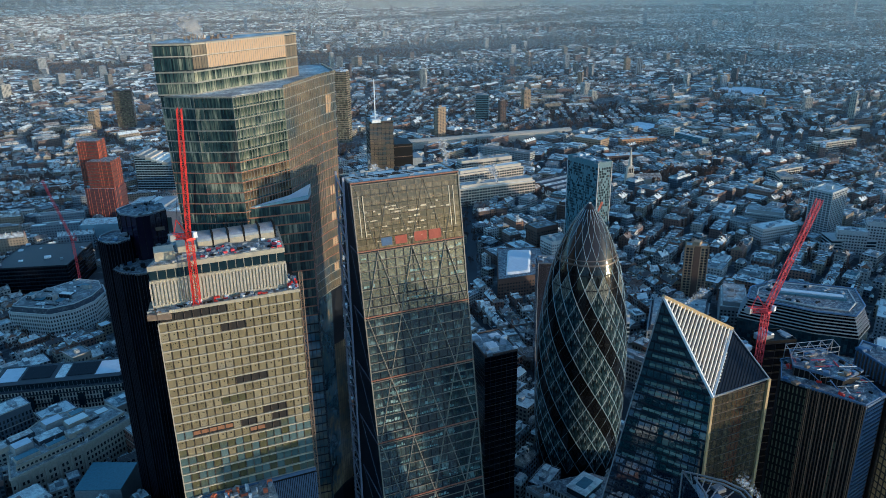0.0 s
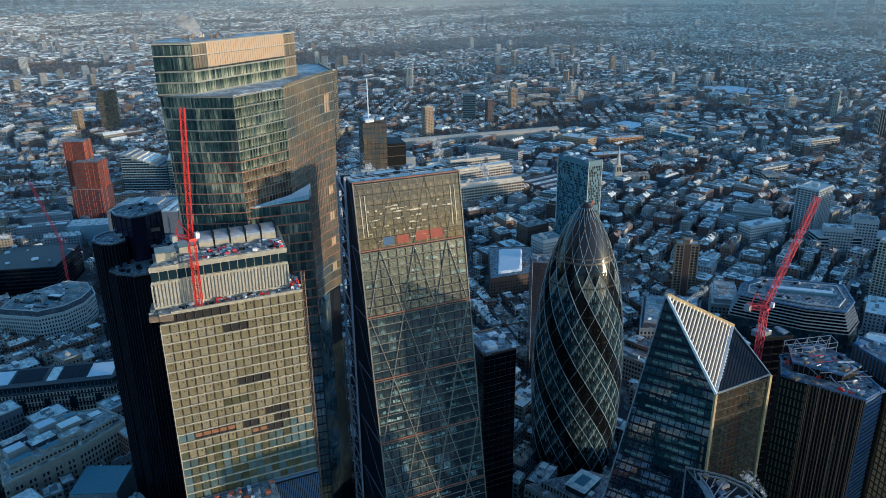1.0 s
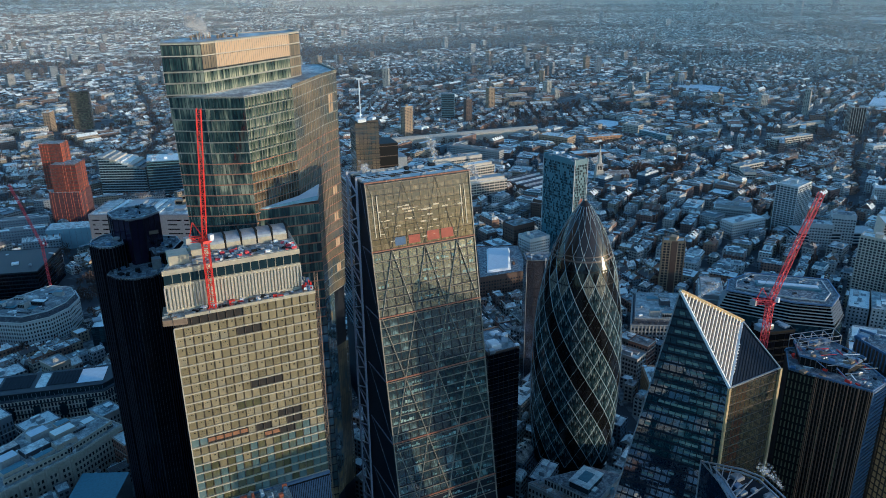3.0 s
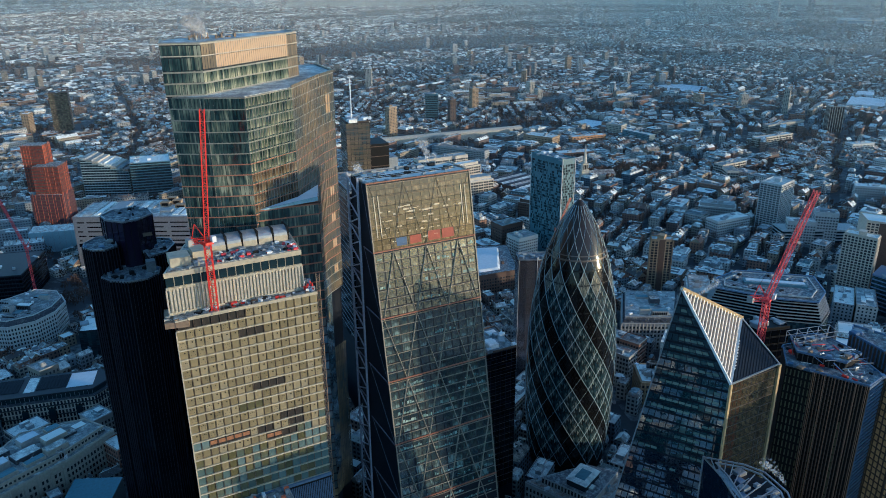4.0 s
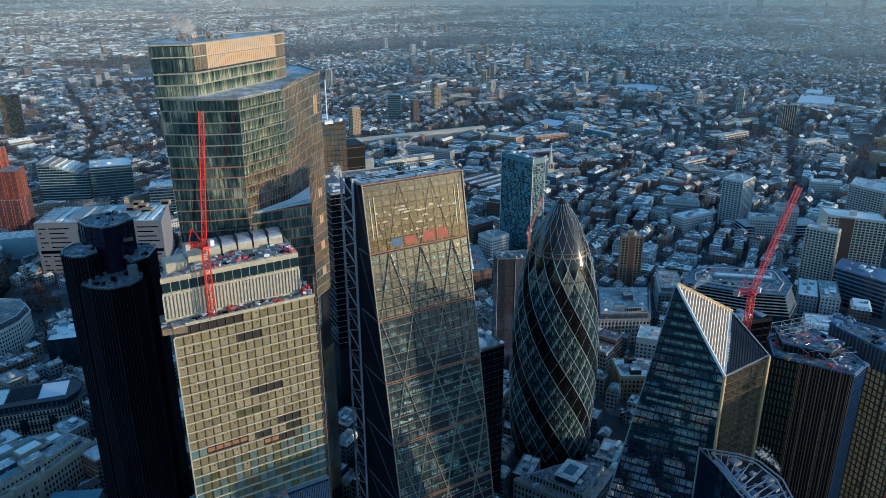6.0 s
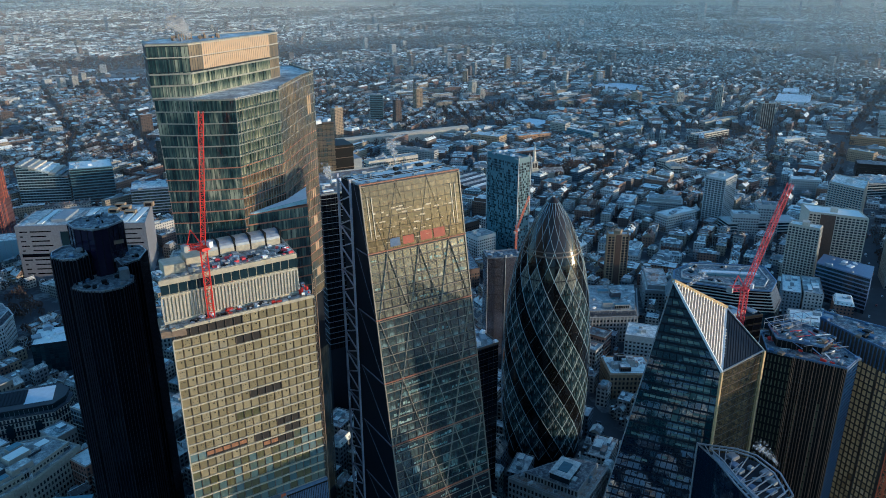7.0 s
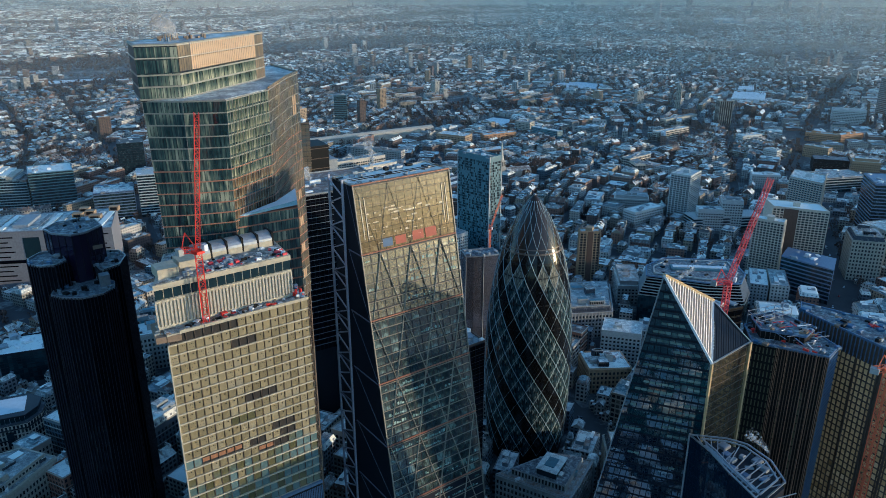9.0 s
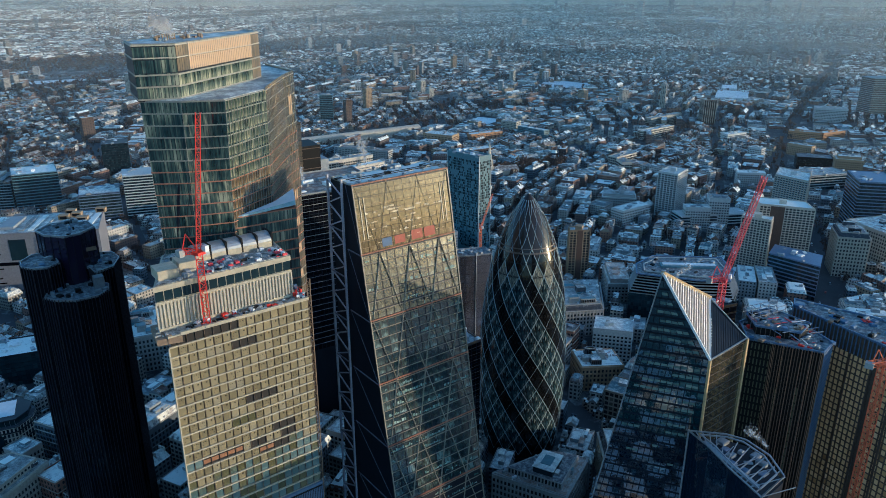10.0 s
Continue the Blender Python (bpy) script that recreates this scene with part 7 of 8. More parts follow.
# railway shed, snow field, church spire, stadium and the far towers
rs = thing("railway_shed", "long pale viaduct shed running across the roofs", "railway")
a, b = Vector((470, 1300, 0)), Vector((815, 1268, 0))
d = (b - a).normalized()
nrm = Vector((-d.y, d.x, 0))
part("shed_wall", Shape().prism([tuple((a - nrm * 11).xy), tuple((b - nrm * 11).xy), tuple((b + nrm * 11).xy), tuple((a + nrm * 11).xy)], 0, 14), M["stone"], rs)
sv = Shape()
arc = [(-11 + 22 * k / 8, 14 + 3.5 * math.sin(math.pi * k / 8)) for k in range(9)]
for (o1, z1), (o2, z2) in zip(arc, arc[1:]):
    sv.face([tuple(a + nrm * o1 + Vector((0, 0, z1))), tuple(b + nrm * o1 + Vector((0, 0, z1))), tuple(b + nrm * o2 + Vector((0, 0, z2))), tuple(a + nrm * o2 + Vector((0, 0, z2)))])
part("shed_roof", sv, M["sunwarm_roof"], rs)
fd = Shape().prism([(1585 + 62 * math.cos(k * math.pi / 12), 1585 + 78 * math.sin(k * math.pi / 12)) for k in range(24)], 0.1, 0.5)
single("snow_field", fd, M["snow"], "open park lawn under clean snow", "park")
ch = thing("church", "pale stone church with a tall white spire", "church")
cx_, cy_ = 684, 893
part("tower", Shape().slab(cx_, cy_, 12, 9, 0, 22, -14), M["stone"], ch)
part("belfry", Shape().slab(cx_, cy_, 9.5, 7.5, 22, 33, -14), M["cream_wall"], ch)
for u in (-2.6, 0, 2.6):
    px, py = turned(cx_, cy_, u, -3.85, -14)
    part("belfry_opening", Shape().slab(px, py, 1.5, 0.3, 24, 31, -14), M["black"], ch)
for z, w in ((22, 11), (33, 9)):
    part("string_course", Shape().slab(cx_, cy_, w + 1.4, w * 0.8 + 1.4, z - 0.3, z + 0.7, -14), M["stone"], ch)
sp = [(cx_ + 3.6 * math.cos(k * math.pi / 4), cy_ + 3.2 * math.sin(k * math.pi / 4)) for k in range(8)]
part("spire", Shape().solid([(x, y, 33.7) for x, y in sp], [(cx_ + (x - cx_) * 0.08, cy_ + (y - cy_) * 0.08, 63) for x, y in sp]), M["cream_wall"], ch)
part("nave", Shape().slab(710, 887, 44, 20, 0, 15, -14), M["stone"], ch)
nr = ring_of(710, 887, 44.6, 20.6, -14)
ra, rb2 = lerp(nr[0], nr[3], 0.5), lerp(nr[1], nr[2], 0.5)
part("nave_roof", Shape().face([(*nr[0], 15), (*nr[1], 15), (*rb2, 21), (*ra, 21)]).face([(*nr[2], 15), (*nr[3], 15), (*ra, 21), (*rb2, 21)]).face([(*nr[1], 15), (*nr[2], 15), (*rb2, 21)]).face([(*nr[3], 15), (*nr[0], 15), (*ra, 21)]), M["roof"], ch)
st = thing("stadium", "low white bowl of a far stadium", "stadium")
sxy = (3520, 2365)
zz = land(*sxy)
bowl = [(sxy[0] + 115 * math.cos(k * math.pi / 16), sxy[1] + 95 * math.sin(k * math.pi / 16)) for k in range(32)]
part("bowl", Shape().prism(bowl, zz - 10, zz + 12), M["louvre"], st)
part("rim", Shape().prism(inset(bowl, -3), zz + 12, zz + 16), M["white_wall"], st)
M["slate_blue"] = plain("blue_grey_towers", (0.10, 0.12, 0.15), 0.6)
FAR_TOWERS = [
    (792, 2012, 61, 23), (1432, 2906, 46, 20), (807, 3320, 58, 24), (1522, 1980, 58, 30), (1251, 1901, 40, 42), (1325, 1585, 33, 30), (-74, 1789, 43, 25), (-310, 2377, 43, 30),
    (784, 2629, 40, 21), (1452, 3376, 36, 20), (-260, 3014, 49, 28), (1462, 1266, 33, 18), (1748, 3354, 45, 23), (1401, 1350, 28, 24), (1495, 1722, 36, 39), (3265, 2656, 100, 40),
    (3541, 2665, 92, 30), (3714, 2395, 74, 34), (3893, 2299, 96, 34), (3846, 2091, 80, 28), (3967, 2059, 104, 30), (3011, 2379, 63, 45),
]
fr = random.Random(11)
for k in range(70):
    bear, r = radians(fr.choice((fr.uniform(-8, 70), fr.uniform(27, 44)))), fr.uniform(1250, 4100)
    x, y = r * math.sin(bear), r * math.cos(bear)
    h0 = w0 = None
    if k < len(FAR_TOWERS):
        x, y, h0, w0 = FAR_TOWERS[k]
        r = math.hypot(x, y)
    elif not is_free(x, y, 30):
        continue
    h = fr.uniform(26, 62) if r < 3600 else fr.uniform(40, 90)
    w, dp = fr.uniform(14, 24), fr.uniform(12, 18)
    if h0:
        h, w = h0, w0
    elif k > 40:
        h, w = h * 0.5, w * 1.6
    tw_ = thing("tower_block", fr.choice(("distant brick tower block lit by the low sun", "distant pale concrete tower block", "distant brown residential tower")), "tower block", "distant tower blocks")
    z = land(x, y)
    rg = ring_of(x, y, w, dp, fr.uniform(0, 90))
    # beyond 2950 m a dark blue-grey stands in for hazy silhouettes
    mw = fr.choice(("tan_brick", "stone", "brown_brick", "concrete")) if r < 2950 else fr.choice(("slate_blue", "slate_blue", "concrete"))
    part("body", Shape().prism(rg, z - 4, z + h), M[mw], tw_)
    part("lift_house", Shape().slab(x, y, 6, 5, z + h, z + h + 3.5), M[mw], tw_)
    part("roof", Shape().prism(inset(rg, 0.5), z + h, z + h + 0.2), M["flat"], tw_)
    sw = Shape()
    for e in range(4):
        p, q = rg[e], rg[(e + 1) % 4]
        dd = math.hypot(q[0] - p[0], q[1] - p[1])
        nx, ny = (q[1] - p[1]) / dd, -(q[0] - p[0]) / dd
        cn = int(dd / 4)
        for i in range(cn):
            for j in range(int(h / 3)):
                u0, u1 = lerp(p, q, (i + 0.25) / cn), lerp(p, q, (i + 0.75) / cn)
                z0 = z + j * 3 + 1
                sw.face([(u0[0] + nx * .06, u0[1] + ny * .06, z0), (u1[0] + nx * .06, u1[1] + ny * .06, z0), (u1[0] + nx * .06, u1[1] + ny * .06, z0 + 1.5), (u0[0] + nx * .06, u0[1] + ny * .06, z0 + 1.5)])
    part("window_grid", sw, M["window"], tw_, "", "stuff")
    KEEP_OUT.append((x, y, 14, 14))


# ---- the common city ----
rng = random.Random(7)


class Fabric:
    def __init__(self):
        self.wall, self.roof, self.flat, self.plant, self.cap = Shape(), Shape(), Shape(), Shape(), Shape()


def common_house(fab, cx, cy, lx, ly, h, turn, kind, base, detail, plant=True):
    """A house or office with gable, parapet or mansard roof, chimneys and roof plant."""
    if kind == "gable" and min(lx, ly) > 14:
        kind = "flat"
    if kind == "gable" and ly > lx:
        lx, ly, turn = ly, lx, turn + 90
    ring = ring_of(cx, cy, lx, ly, turn)
    lo = [(x, y, base - 3) for x, y in ring]
    hi = [(x, y, base + h) for x, y in ring]
    fab.wall.solid(lo, hi, False)
    if kind == "gable":
        rise = ly * rng.uniform(0.28, 0.45)
        a, b = lerp(hi[0], hi[3], 0.5), lerp(hi[1], hi[2], 0.5)
        a, b = (a[0], a[1], a[2] + rise), (b[0], b[1], b[2] + rise)
        fab.wall.face([hi[1], hi[2], b]).face([hi[3], hi[0], a])
        fab.roof.face([hi[0], hi[1], b, a])
        fab.roof.face([hi[2], hi[3], a, b])
        if detail:
            n = max(1, int(lx / 6))
            for k in range(n):
                p = lerp(a, b, (k + 0.97) / n - 0.01)
                fab.wall.slab(p[0], p[1], 0.8, ly * 0.45, p[2] - 2.0, p[2] + 0.9, turn)
            for k in range(n):
                if rng.random() < 0.55:
                    q = lerp(lerp(hi[2], hi[3], (k + 0.5) / n), (cx, cy, 0), -0.25)
                    fab.wall.slab(q[0], q[1], 3.0, 4.5, base - 2, base + h * rng.uniform(0.4, 0.75), turn, False)
                    fab.cap.face([(x, y, base + h * 0.75) for x, y in ring_of(q[0], q[1], 3.0, 4.5, turn)])
        return
    top = h
    if kind == "mansard":
        up, ins = rng.uniform(2.6, 4.0), rng.uniform(1.4, 2.4)
        r2 = inset(ring, min(ins, lx * 0.2, ly * 0.2))
        fab.roof.solid(hi, [(x, y, base + h + up) for x, y in r2], False)
        fab.flat.face([(x, y, base + h + up) for x, y in r2])
        if detail:
            for e in range(4):
                p, q = hi[e], hi[(e + 1) % 4]
                d = math.hypot(q[0] - p[0], q[1] - p[1])
                for i in range(int(d / 4.2)):
                    m = lerp(p, q, (i + 0.5) / int(d / 4.2))
                    ix, iy = lerp(m, (cx, cy, 0), 1.2 / max(3, math.hypot(m[0] - cx, m[1] - cy)))[:2]
                    fab.plant.slab(ix, iy, 1.3, 1.3, base + h, base + h + 1.9, turn)
        top = h + up
    else:
        inner = inset(ring, 0.4)
        rim = [(x, y, base + h) for x, y in inner]
        for i in range(4):
            j = (i + 1) % 4
            fab.wall.face([hi[i], hi[j], rim[j], rim[i]])
        fab.flat.face([(x, y, base + h - 0.7) for x, y in inner])
        top = h - 0.7
    n = 0 if not plant else rng.choice((1, 2, 3)) if lx * ly > 150 else rng.choice((0, 1))
    for _ in range(n * (2 if detail else 1)):
        w, d = rng.uniform(0.10, 0.34) * lx, rng.uniform(0.14, 0.4) * ly
        px, py = turned(cx, cy, rng.uniform(-0.27, 0.27) * lx, rng.uniform(-0.24, 0.24) * ly, turn)
        ph = rng.uniform(0.8, 3.4)
        fab.plant.slab(px, py, w, d, base + top, base + top + ph, turn, False)
        fab.cap.face([(x, y, base + top + ph) for x, y in ring_of(px, py, w, d, turn)])


def own_house(cx, cy, lx, ly, h, turn, kind):
    """A near office that is an object of its own, with real windows."""
    fab = Fabric()
    common_house(fab, cx, cy, lx, ly, h, turn, kind, 0.0, True)
    label = {"gable": "low brick building with a snowy pitched roof", "mansard": "stone office with slate mansard and snowy flat top", "flat": "office block with windows in rows and a snowy flat roof"}[kind]
    t = thing("city_building", label, "building", "offices of the old city")
    part("wall", fab.wall, M["plain_wall"], t)
    if fab.roof.f:
        part("slate_roof", fab.roof, M["roof"], t)
    if fab.flat.f:
        part("flat_roof", fab.flat, M["near_flat"], t)
    if fab.plant.f:
        part("roof_plant", fab.plant, M["plant"], t, "", "stuff")
    if fab.cap.f:
        part("plant_snow", fab.cap, M["near_flat"], t, "", "stuff")
    ring = ring_of(cx, cy, lx, ly, turn)
    s, l = Shape(), Shape()
    storey, bay = rng.uniform(3.3, 4.0), rng.uniform(2.3, 3.4)
    wide, tall = rng.uniform(0.42, 0.72), rng.uniform(0.48, 0.66)
    for e in range(4):
        p, q = ring[e], ring[(e + 1) % 4]
        d = math.hypot(q[0] - p[0], q[1] - p[1])
        nx, ny = (q[1] - p[1]) / d, -(q[0] - p[0]) / d
        if nx * (-20 - cx) + ny * (0 - cy) < 0:
            continue
        c, r = max(1, int(d / bay)), max(1, int((h - 1) / storey))
        for j in range(r):
            z0 = 0.8 + j * storey
            for i in range(c):
                u0, u1 = lerp(p, q, (i + 0.5 - wide / 2) / c), lerp(p, q, (i + 0.5 + wide / 2) / c)
                s.face([(u0[0] + nx * .05, u0[1] + ny * .05, z0), (u1[0] + nx * .05, u1[1] + ny * .05, z0), (u1[0] + nx * .05, u1[1] + ny * .05, z0 + storey * tall), (u0[0] + nx * .05, u0[1] + ny * .05, z0 + storey * tall)])
            if j % 2 == 0:
                zc = z0 - 0.5
                l.bar((p[0] + nx * .15, p[1] + ny * .15, zc), (q[0] + nx * .15, q[1] + ny * .15, zc), 0.35, 0.3)
        l.bar((p[0] + nx * .2, p[1] + ny * .2, h - 0.2), (q[0] + nx * .2, q[1] + ny * .2, h - 0.2), 0.6, 0.5)
    if s.f:
        part("window_grid", s, M["window"], t, "", "stuff")
        part("cornice", l, M["stone"] if rng.random() < 0.6 else M["concrete"], t, "", "stuff")


def in_view(x, y, r):
    b = math.degrees(math.atan2(x, y))
    return -13 - 600 / r < b < 73


# ground plan of what stands already, in two-metre cells
OX, OY, OC = -420.0, 30.0, 2.0
TAKEN = np.zeros((980, 800), dtype=bool)


def cells_of(ring, pad):
    xs, ys = [p[0] for p in ring], [p[1] for p in ring]
    i0, i1 = int((min(xs) - pad - OX) / OC), int((max(xs) + pad - OX) / OC) + 1
    j0, j1 = int((min(ys) - pad - OY) / OC), int((max(ys) + pad - OY) / OC) + 1
    if i0 < 0 or j0 < 0 or i1 >= TAKEN.shape[0] or j1 >= TAKEN.shape[1]:
        return None
    gx, gy = np.meshgrid(OX + (np.arange(i0, i1) + 0.5) * OC, OY + (np.arange(j0, j1) + 0.5) * OC, indexing="ij")
    ok = np.ones(gx.shape, dtype=bool)
    k = len(ring)
    for a in range(k):
        (ax, ay), (bx, by) = ring[a][:2], ring[(a + 1) % k][:2]
        d = math.hypot(bx - ax, by - ay) or 1
        ok &= ((bx - ax) * (gy - ay) - (by - ay) * (gx - ax)) / d > -pad
    return i0, i1, j0, j1, ok


def occupy(ring, pad=0.0):
    c = cells_of(ring, pad)
    if c:
        TAKEN[c[0]:c[1], c[2]:c[3]] |= c[4]


def vacant(ring, pad):
    c = cells_of(ring, pad)
    return bool(c) and not (TAKEN[c[0]:c[1], c[2]:c[3]] & c[4]).any()


def survey():
    """Mark the foot of every tower and office that stands already."""
    from_names = ("core", "lower_core", "body", "bay_body", "wall", "annexe", "link_block", "lower_wrap", "shed_wall", "centre_lobe", "west_lobe", "east_lobe")
    for ob in bpy.data.objects:
        if ob.type != "MESH" or ob.parent is None or ob.name.split(".")[0] not in from_names:
            continue
        o = ob.parent.location
        pts = sorted({(round(v.co.x + o.x, 1), round(v.co.y + o.y, 1)) for v in ob.data.vertices if v.co.z < 20})
        if len(pts) < 3:
            continue
        hull = []
        for seq in (pts, pts[::-1]):
            half = []
            for p in seq:
                while len(half) > 1 and (half[-1][0] - half[-2][0]) * (p[1] - half[-2][1]) - (half[-1][1] - half[-2][1]) * (p[0] - half[-2][0]) <= 0:
                    half.pop()
                half.append(p)
            hull += half[:-1]
        occupy(hull, 1.0)


def infill(fab):
    """Small buildings, wings and sheds in the gaps between the blocks."""
    r = random.Random(31)
    for size, tries, pad, reach in (((34, 22), 5200, 4.5, 1100), ((22, 15), 9000, 3.4, 1100), ((18, 13), 4000, 2.6, 320), ((13, 10), 14000, 2.6, 1100), ((10, 8), 6000, 1.6, 330), ((7, 5), 12000, 2.0, 1100), ((5, 4), 4000, 1.0, 330)):
        for _ in range(tries):
            a, d = radians(r.uniform(-16, 73)), 190 + reach * r.random() ** (1.5 if size[0] > 10 else 1.1)
            x, y = d * math.sin(a) - 10, d * math.cos(a) + 10
            w, l = size[0] * r.uniform(0.7, 1.2), size[1] * r.uniform(0.7, 1.2)
            turn = 28 + 40 * noise.noise(Vector((x / 400, y / 400, 3.1)))
            if road_gap(x, y) < max(w, l) * 0.5 + 1.5:
                continue
            ring = ring_of(x, y, w, l, turn)
            if not vacant(ring, pad):
                continue
            occupy(ring)
            near = d < 650
            h = r.uniform(10, 20) if near and size[0] > 12 else r.uniform(5, 15) if size[0] > 8 else r.uniform(3, 8)
            common_house(fab, x, y, w, l, h, turn, r.choice(("flat", "flat", "mansard", "gable")), land(x, y), d < 900)



def clear_of(x, y, pad):
    return is_free(x, y, pad) and road_gap(x, y) > pad * 0.8


FAR_TREES = []


def shrunk(pts):
    """Points of the far districts at their reduced scale and place."""
    q = np.array(pts, dtype=float).reshape(-1, 3) - (HUB[0], HUB[1], EYE)
    d = np.hypot(q[:, 0], q[:, 1])
    r = np.where(d > NEAR, NEAR + FOLD * (1 - np.exp(-np.maximum(d - NEAR, 0) / FOLD)), d)
    return [tuple(v) for v in q * (r / d)[:, None] + (HUB[0], HUB[1], EYE)]


def far_city():
    """Terraces, estates, sheds, parks and tall blocks from the inner suburbs to the horizon."""
    fab, r_ = Fabric(), random.Random(4242)
    for lo, hi, step in ((2380, 3300, 36), (3300, 4700, 46), (4700, 7200, 62), (7200, 11800, 92)):
        n = int(hi / step) + 2
        for i in range(-n // 3, n):
            for j in range(-n // 8, n):
                x, y = (i + r_.uniform(-0.3, 0.3)) * step, (j + r_.uniform(-0.3, 0.3)) * step
                d = math.hypot(x, y)
                if not lo <= d < hi or not in_view(x, y, d):
                    continue
                sx_, sy_, _ = shrunk([(x, y, 0)])[0]
                if not is_free(sx_, sy_, 6) or road_gap(sx_, sy_) < 10:
                    continue
                green = 1.15 * noise.noise(Vector((x / 1100, y / 700, 9.0))) + 0.45 * noise.noise(Vector((x / 330, y / 330, 2.0)))
                wide = noise.noise(Vector((x / 1500, y / 700, 5.5)))
                if green > (0.30 if d < 5000 else 0.22):
                    if wide < 0.22 or r_.random() < 0.5:
                        for _ in range(5 if wide < 0.22 else 3):
                            FAR_TREES.append((x + r_.uniform(-0.6, 0.6) * step, y + r_.uniform(-0.6, 0.6) * step, d))
                    continue
                turn = 28 + 70 * noise.noise(Vector((x / 800, y / 800, 3.1))) + 30 * round(2 * noise.noise(Vector((x / 300, y / 300, 7.7))))
                k = r_.random()
                if k < 0.03 + 0.05 * (wide > 0.15):
                    w = r_.uniform(14, 26)
                    common_house(fab, x, y, w, r_.uniform(12, 17), r_.uniform(24, 46), turn, "flat", 0.0, False, False)
                elif k < 0.15:
                    common_house(fab, x, y, step * r_.uniform(0.5, 1.05), r_.uniform(10, 16), r_.uniform(11, 20), turn + r_.choice((0, 90)), "flat", 0.0, False, False)
                elif k < 0.21:
                    common_house(fab, x, y, step * r_.uniform(0.5, 0.9), step * r_.uniform(0.35, 0.6), r_.uniform(6, 10), turn, "flat", 0.0, False, False)
                elif k < 0.93:
                    dep = r_.uniform(8, 11)
                    for v in (-step * 0.25, step * 0.25):
                        cut = r_.uniform(-0.3, 0.3) * step
                        for a, b in ((-step * 0.56, cut), (cut, step * 0.56)):
                            if r_.random() < 0.1:
                                continue
                            px, py = turned(x, y, (a + b) / 2, v + r_.uniform(-1.5, 1.5), turn)
                            common_house(fab, px, py, b - a - 0.6, dep, r_.uniform(7, 11.5), turn, "gable" if r_.random() < 0.75 else "flat", 0.0, False, False)
                for _ in range(r_.choice((1, 2, 3, 3) if d < 4700 else (1, 2, 2, 3))):
                    FAR_TREES.append((x + r_.uniform(-0.5, 0.5) * step, y + r_.uniform(-0.5, 0.5) * step, d))
    for shape in (fab.wall, fab.roof, fab.flat, fab.plant, fab.cap):
        if shape.v:
            shape.v = shrunk(shape.v)
    return fab


def far_woods():
    """Bare trees of the far parks and gardens, each a ragged clump of twigs."""
    r_, s_ = random.Random(77), Shape()
    for x, y, d in FAR_TREES:
        h, w = r_.uniform(8, 14), r_.uniform(3.5, 6.5) * (1 if d < 4700 else 1.7 if d < 7200 else 2.6)
        for _ in range(7 if d < 4700 else 5):
            a, b = r_.uniform(0, 6.283), r_.uniform(0.25, 0.85)
            px, py, pz, q = x + r_.gauss(0, w * 0.45), y + r_.gauss(0, w * 0.45), h * b, w * r_.uniform(0.3, 0.6)
            s_.face([(px, py, pz - q * 0.8), (px + math.cos(a) * q, py + math.sin(a) * q, pz), (px, py, pz + q * 0.8), (px - math.cos(a) * q * 0.7, py - math.sin(a) * q * 0.7, pz + q * 0.2)])
    s_.v = shrunk(s_.v)
    single("far_woods", s_, M["bare_wood"], "grey-brown bare winter trees of far parks", "trees", "", "stuff")


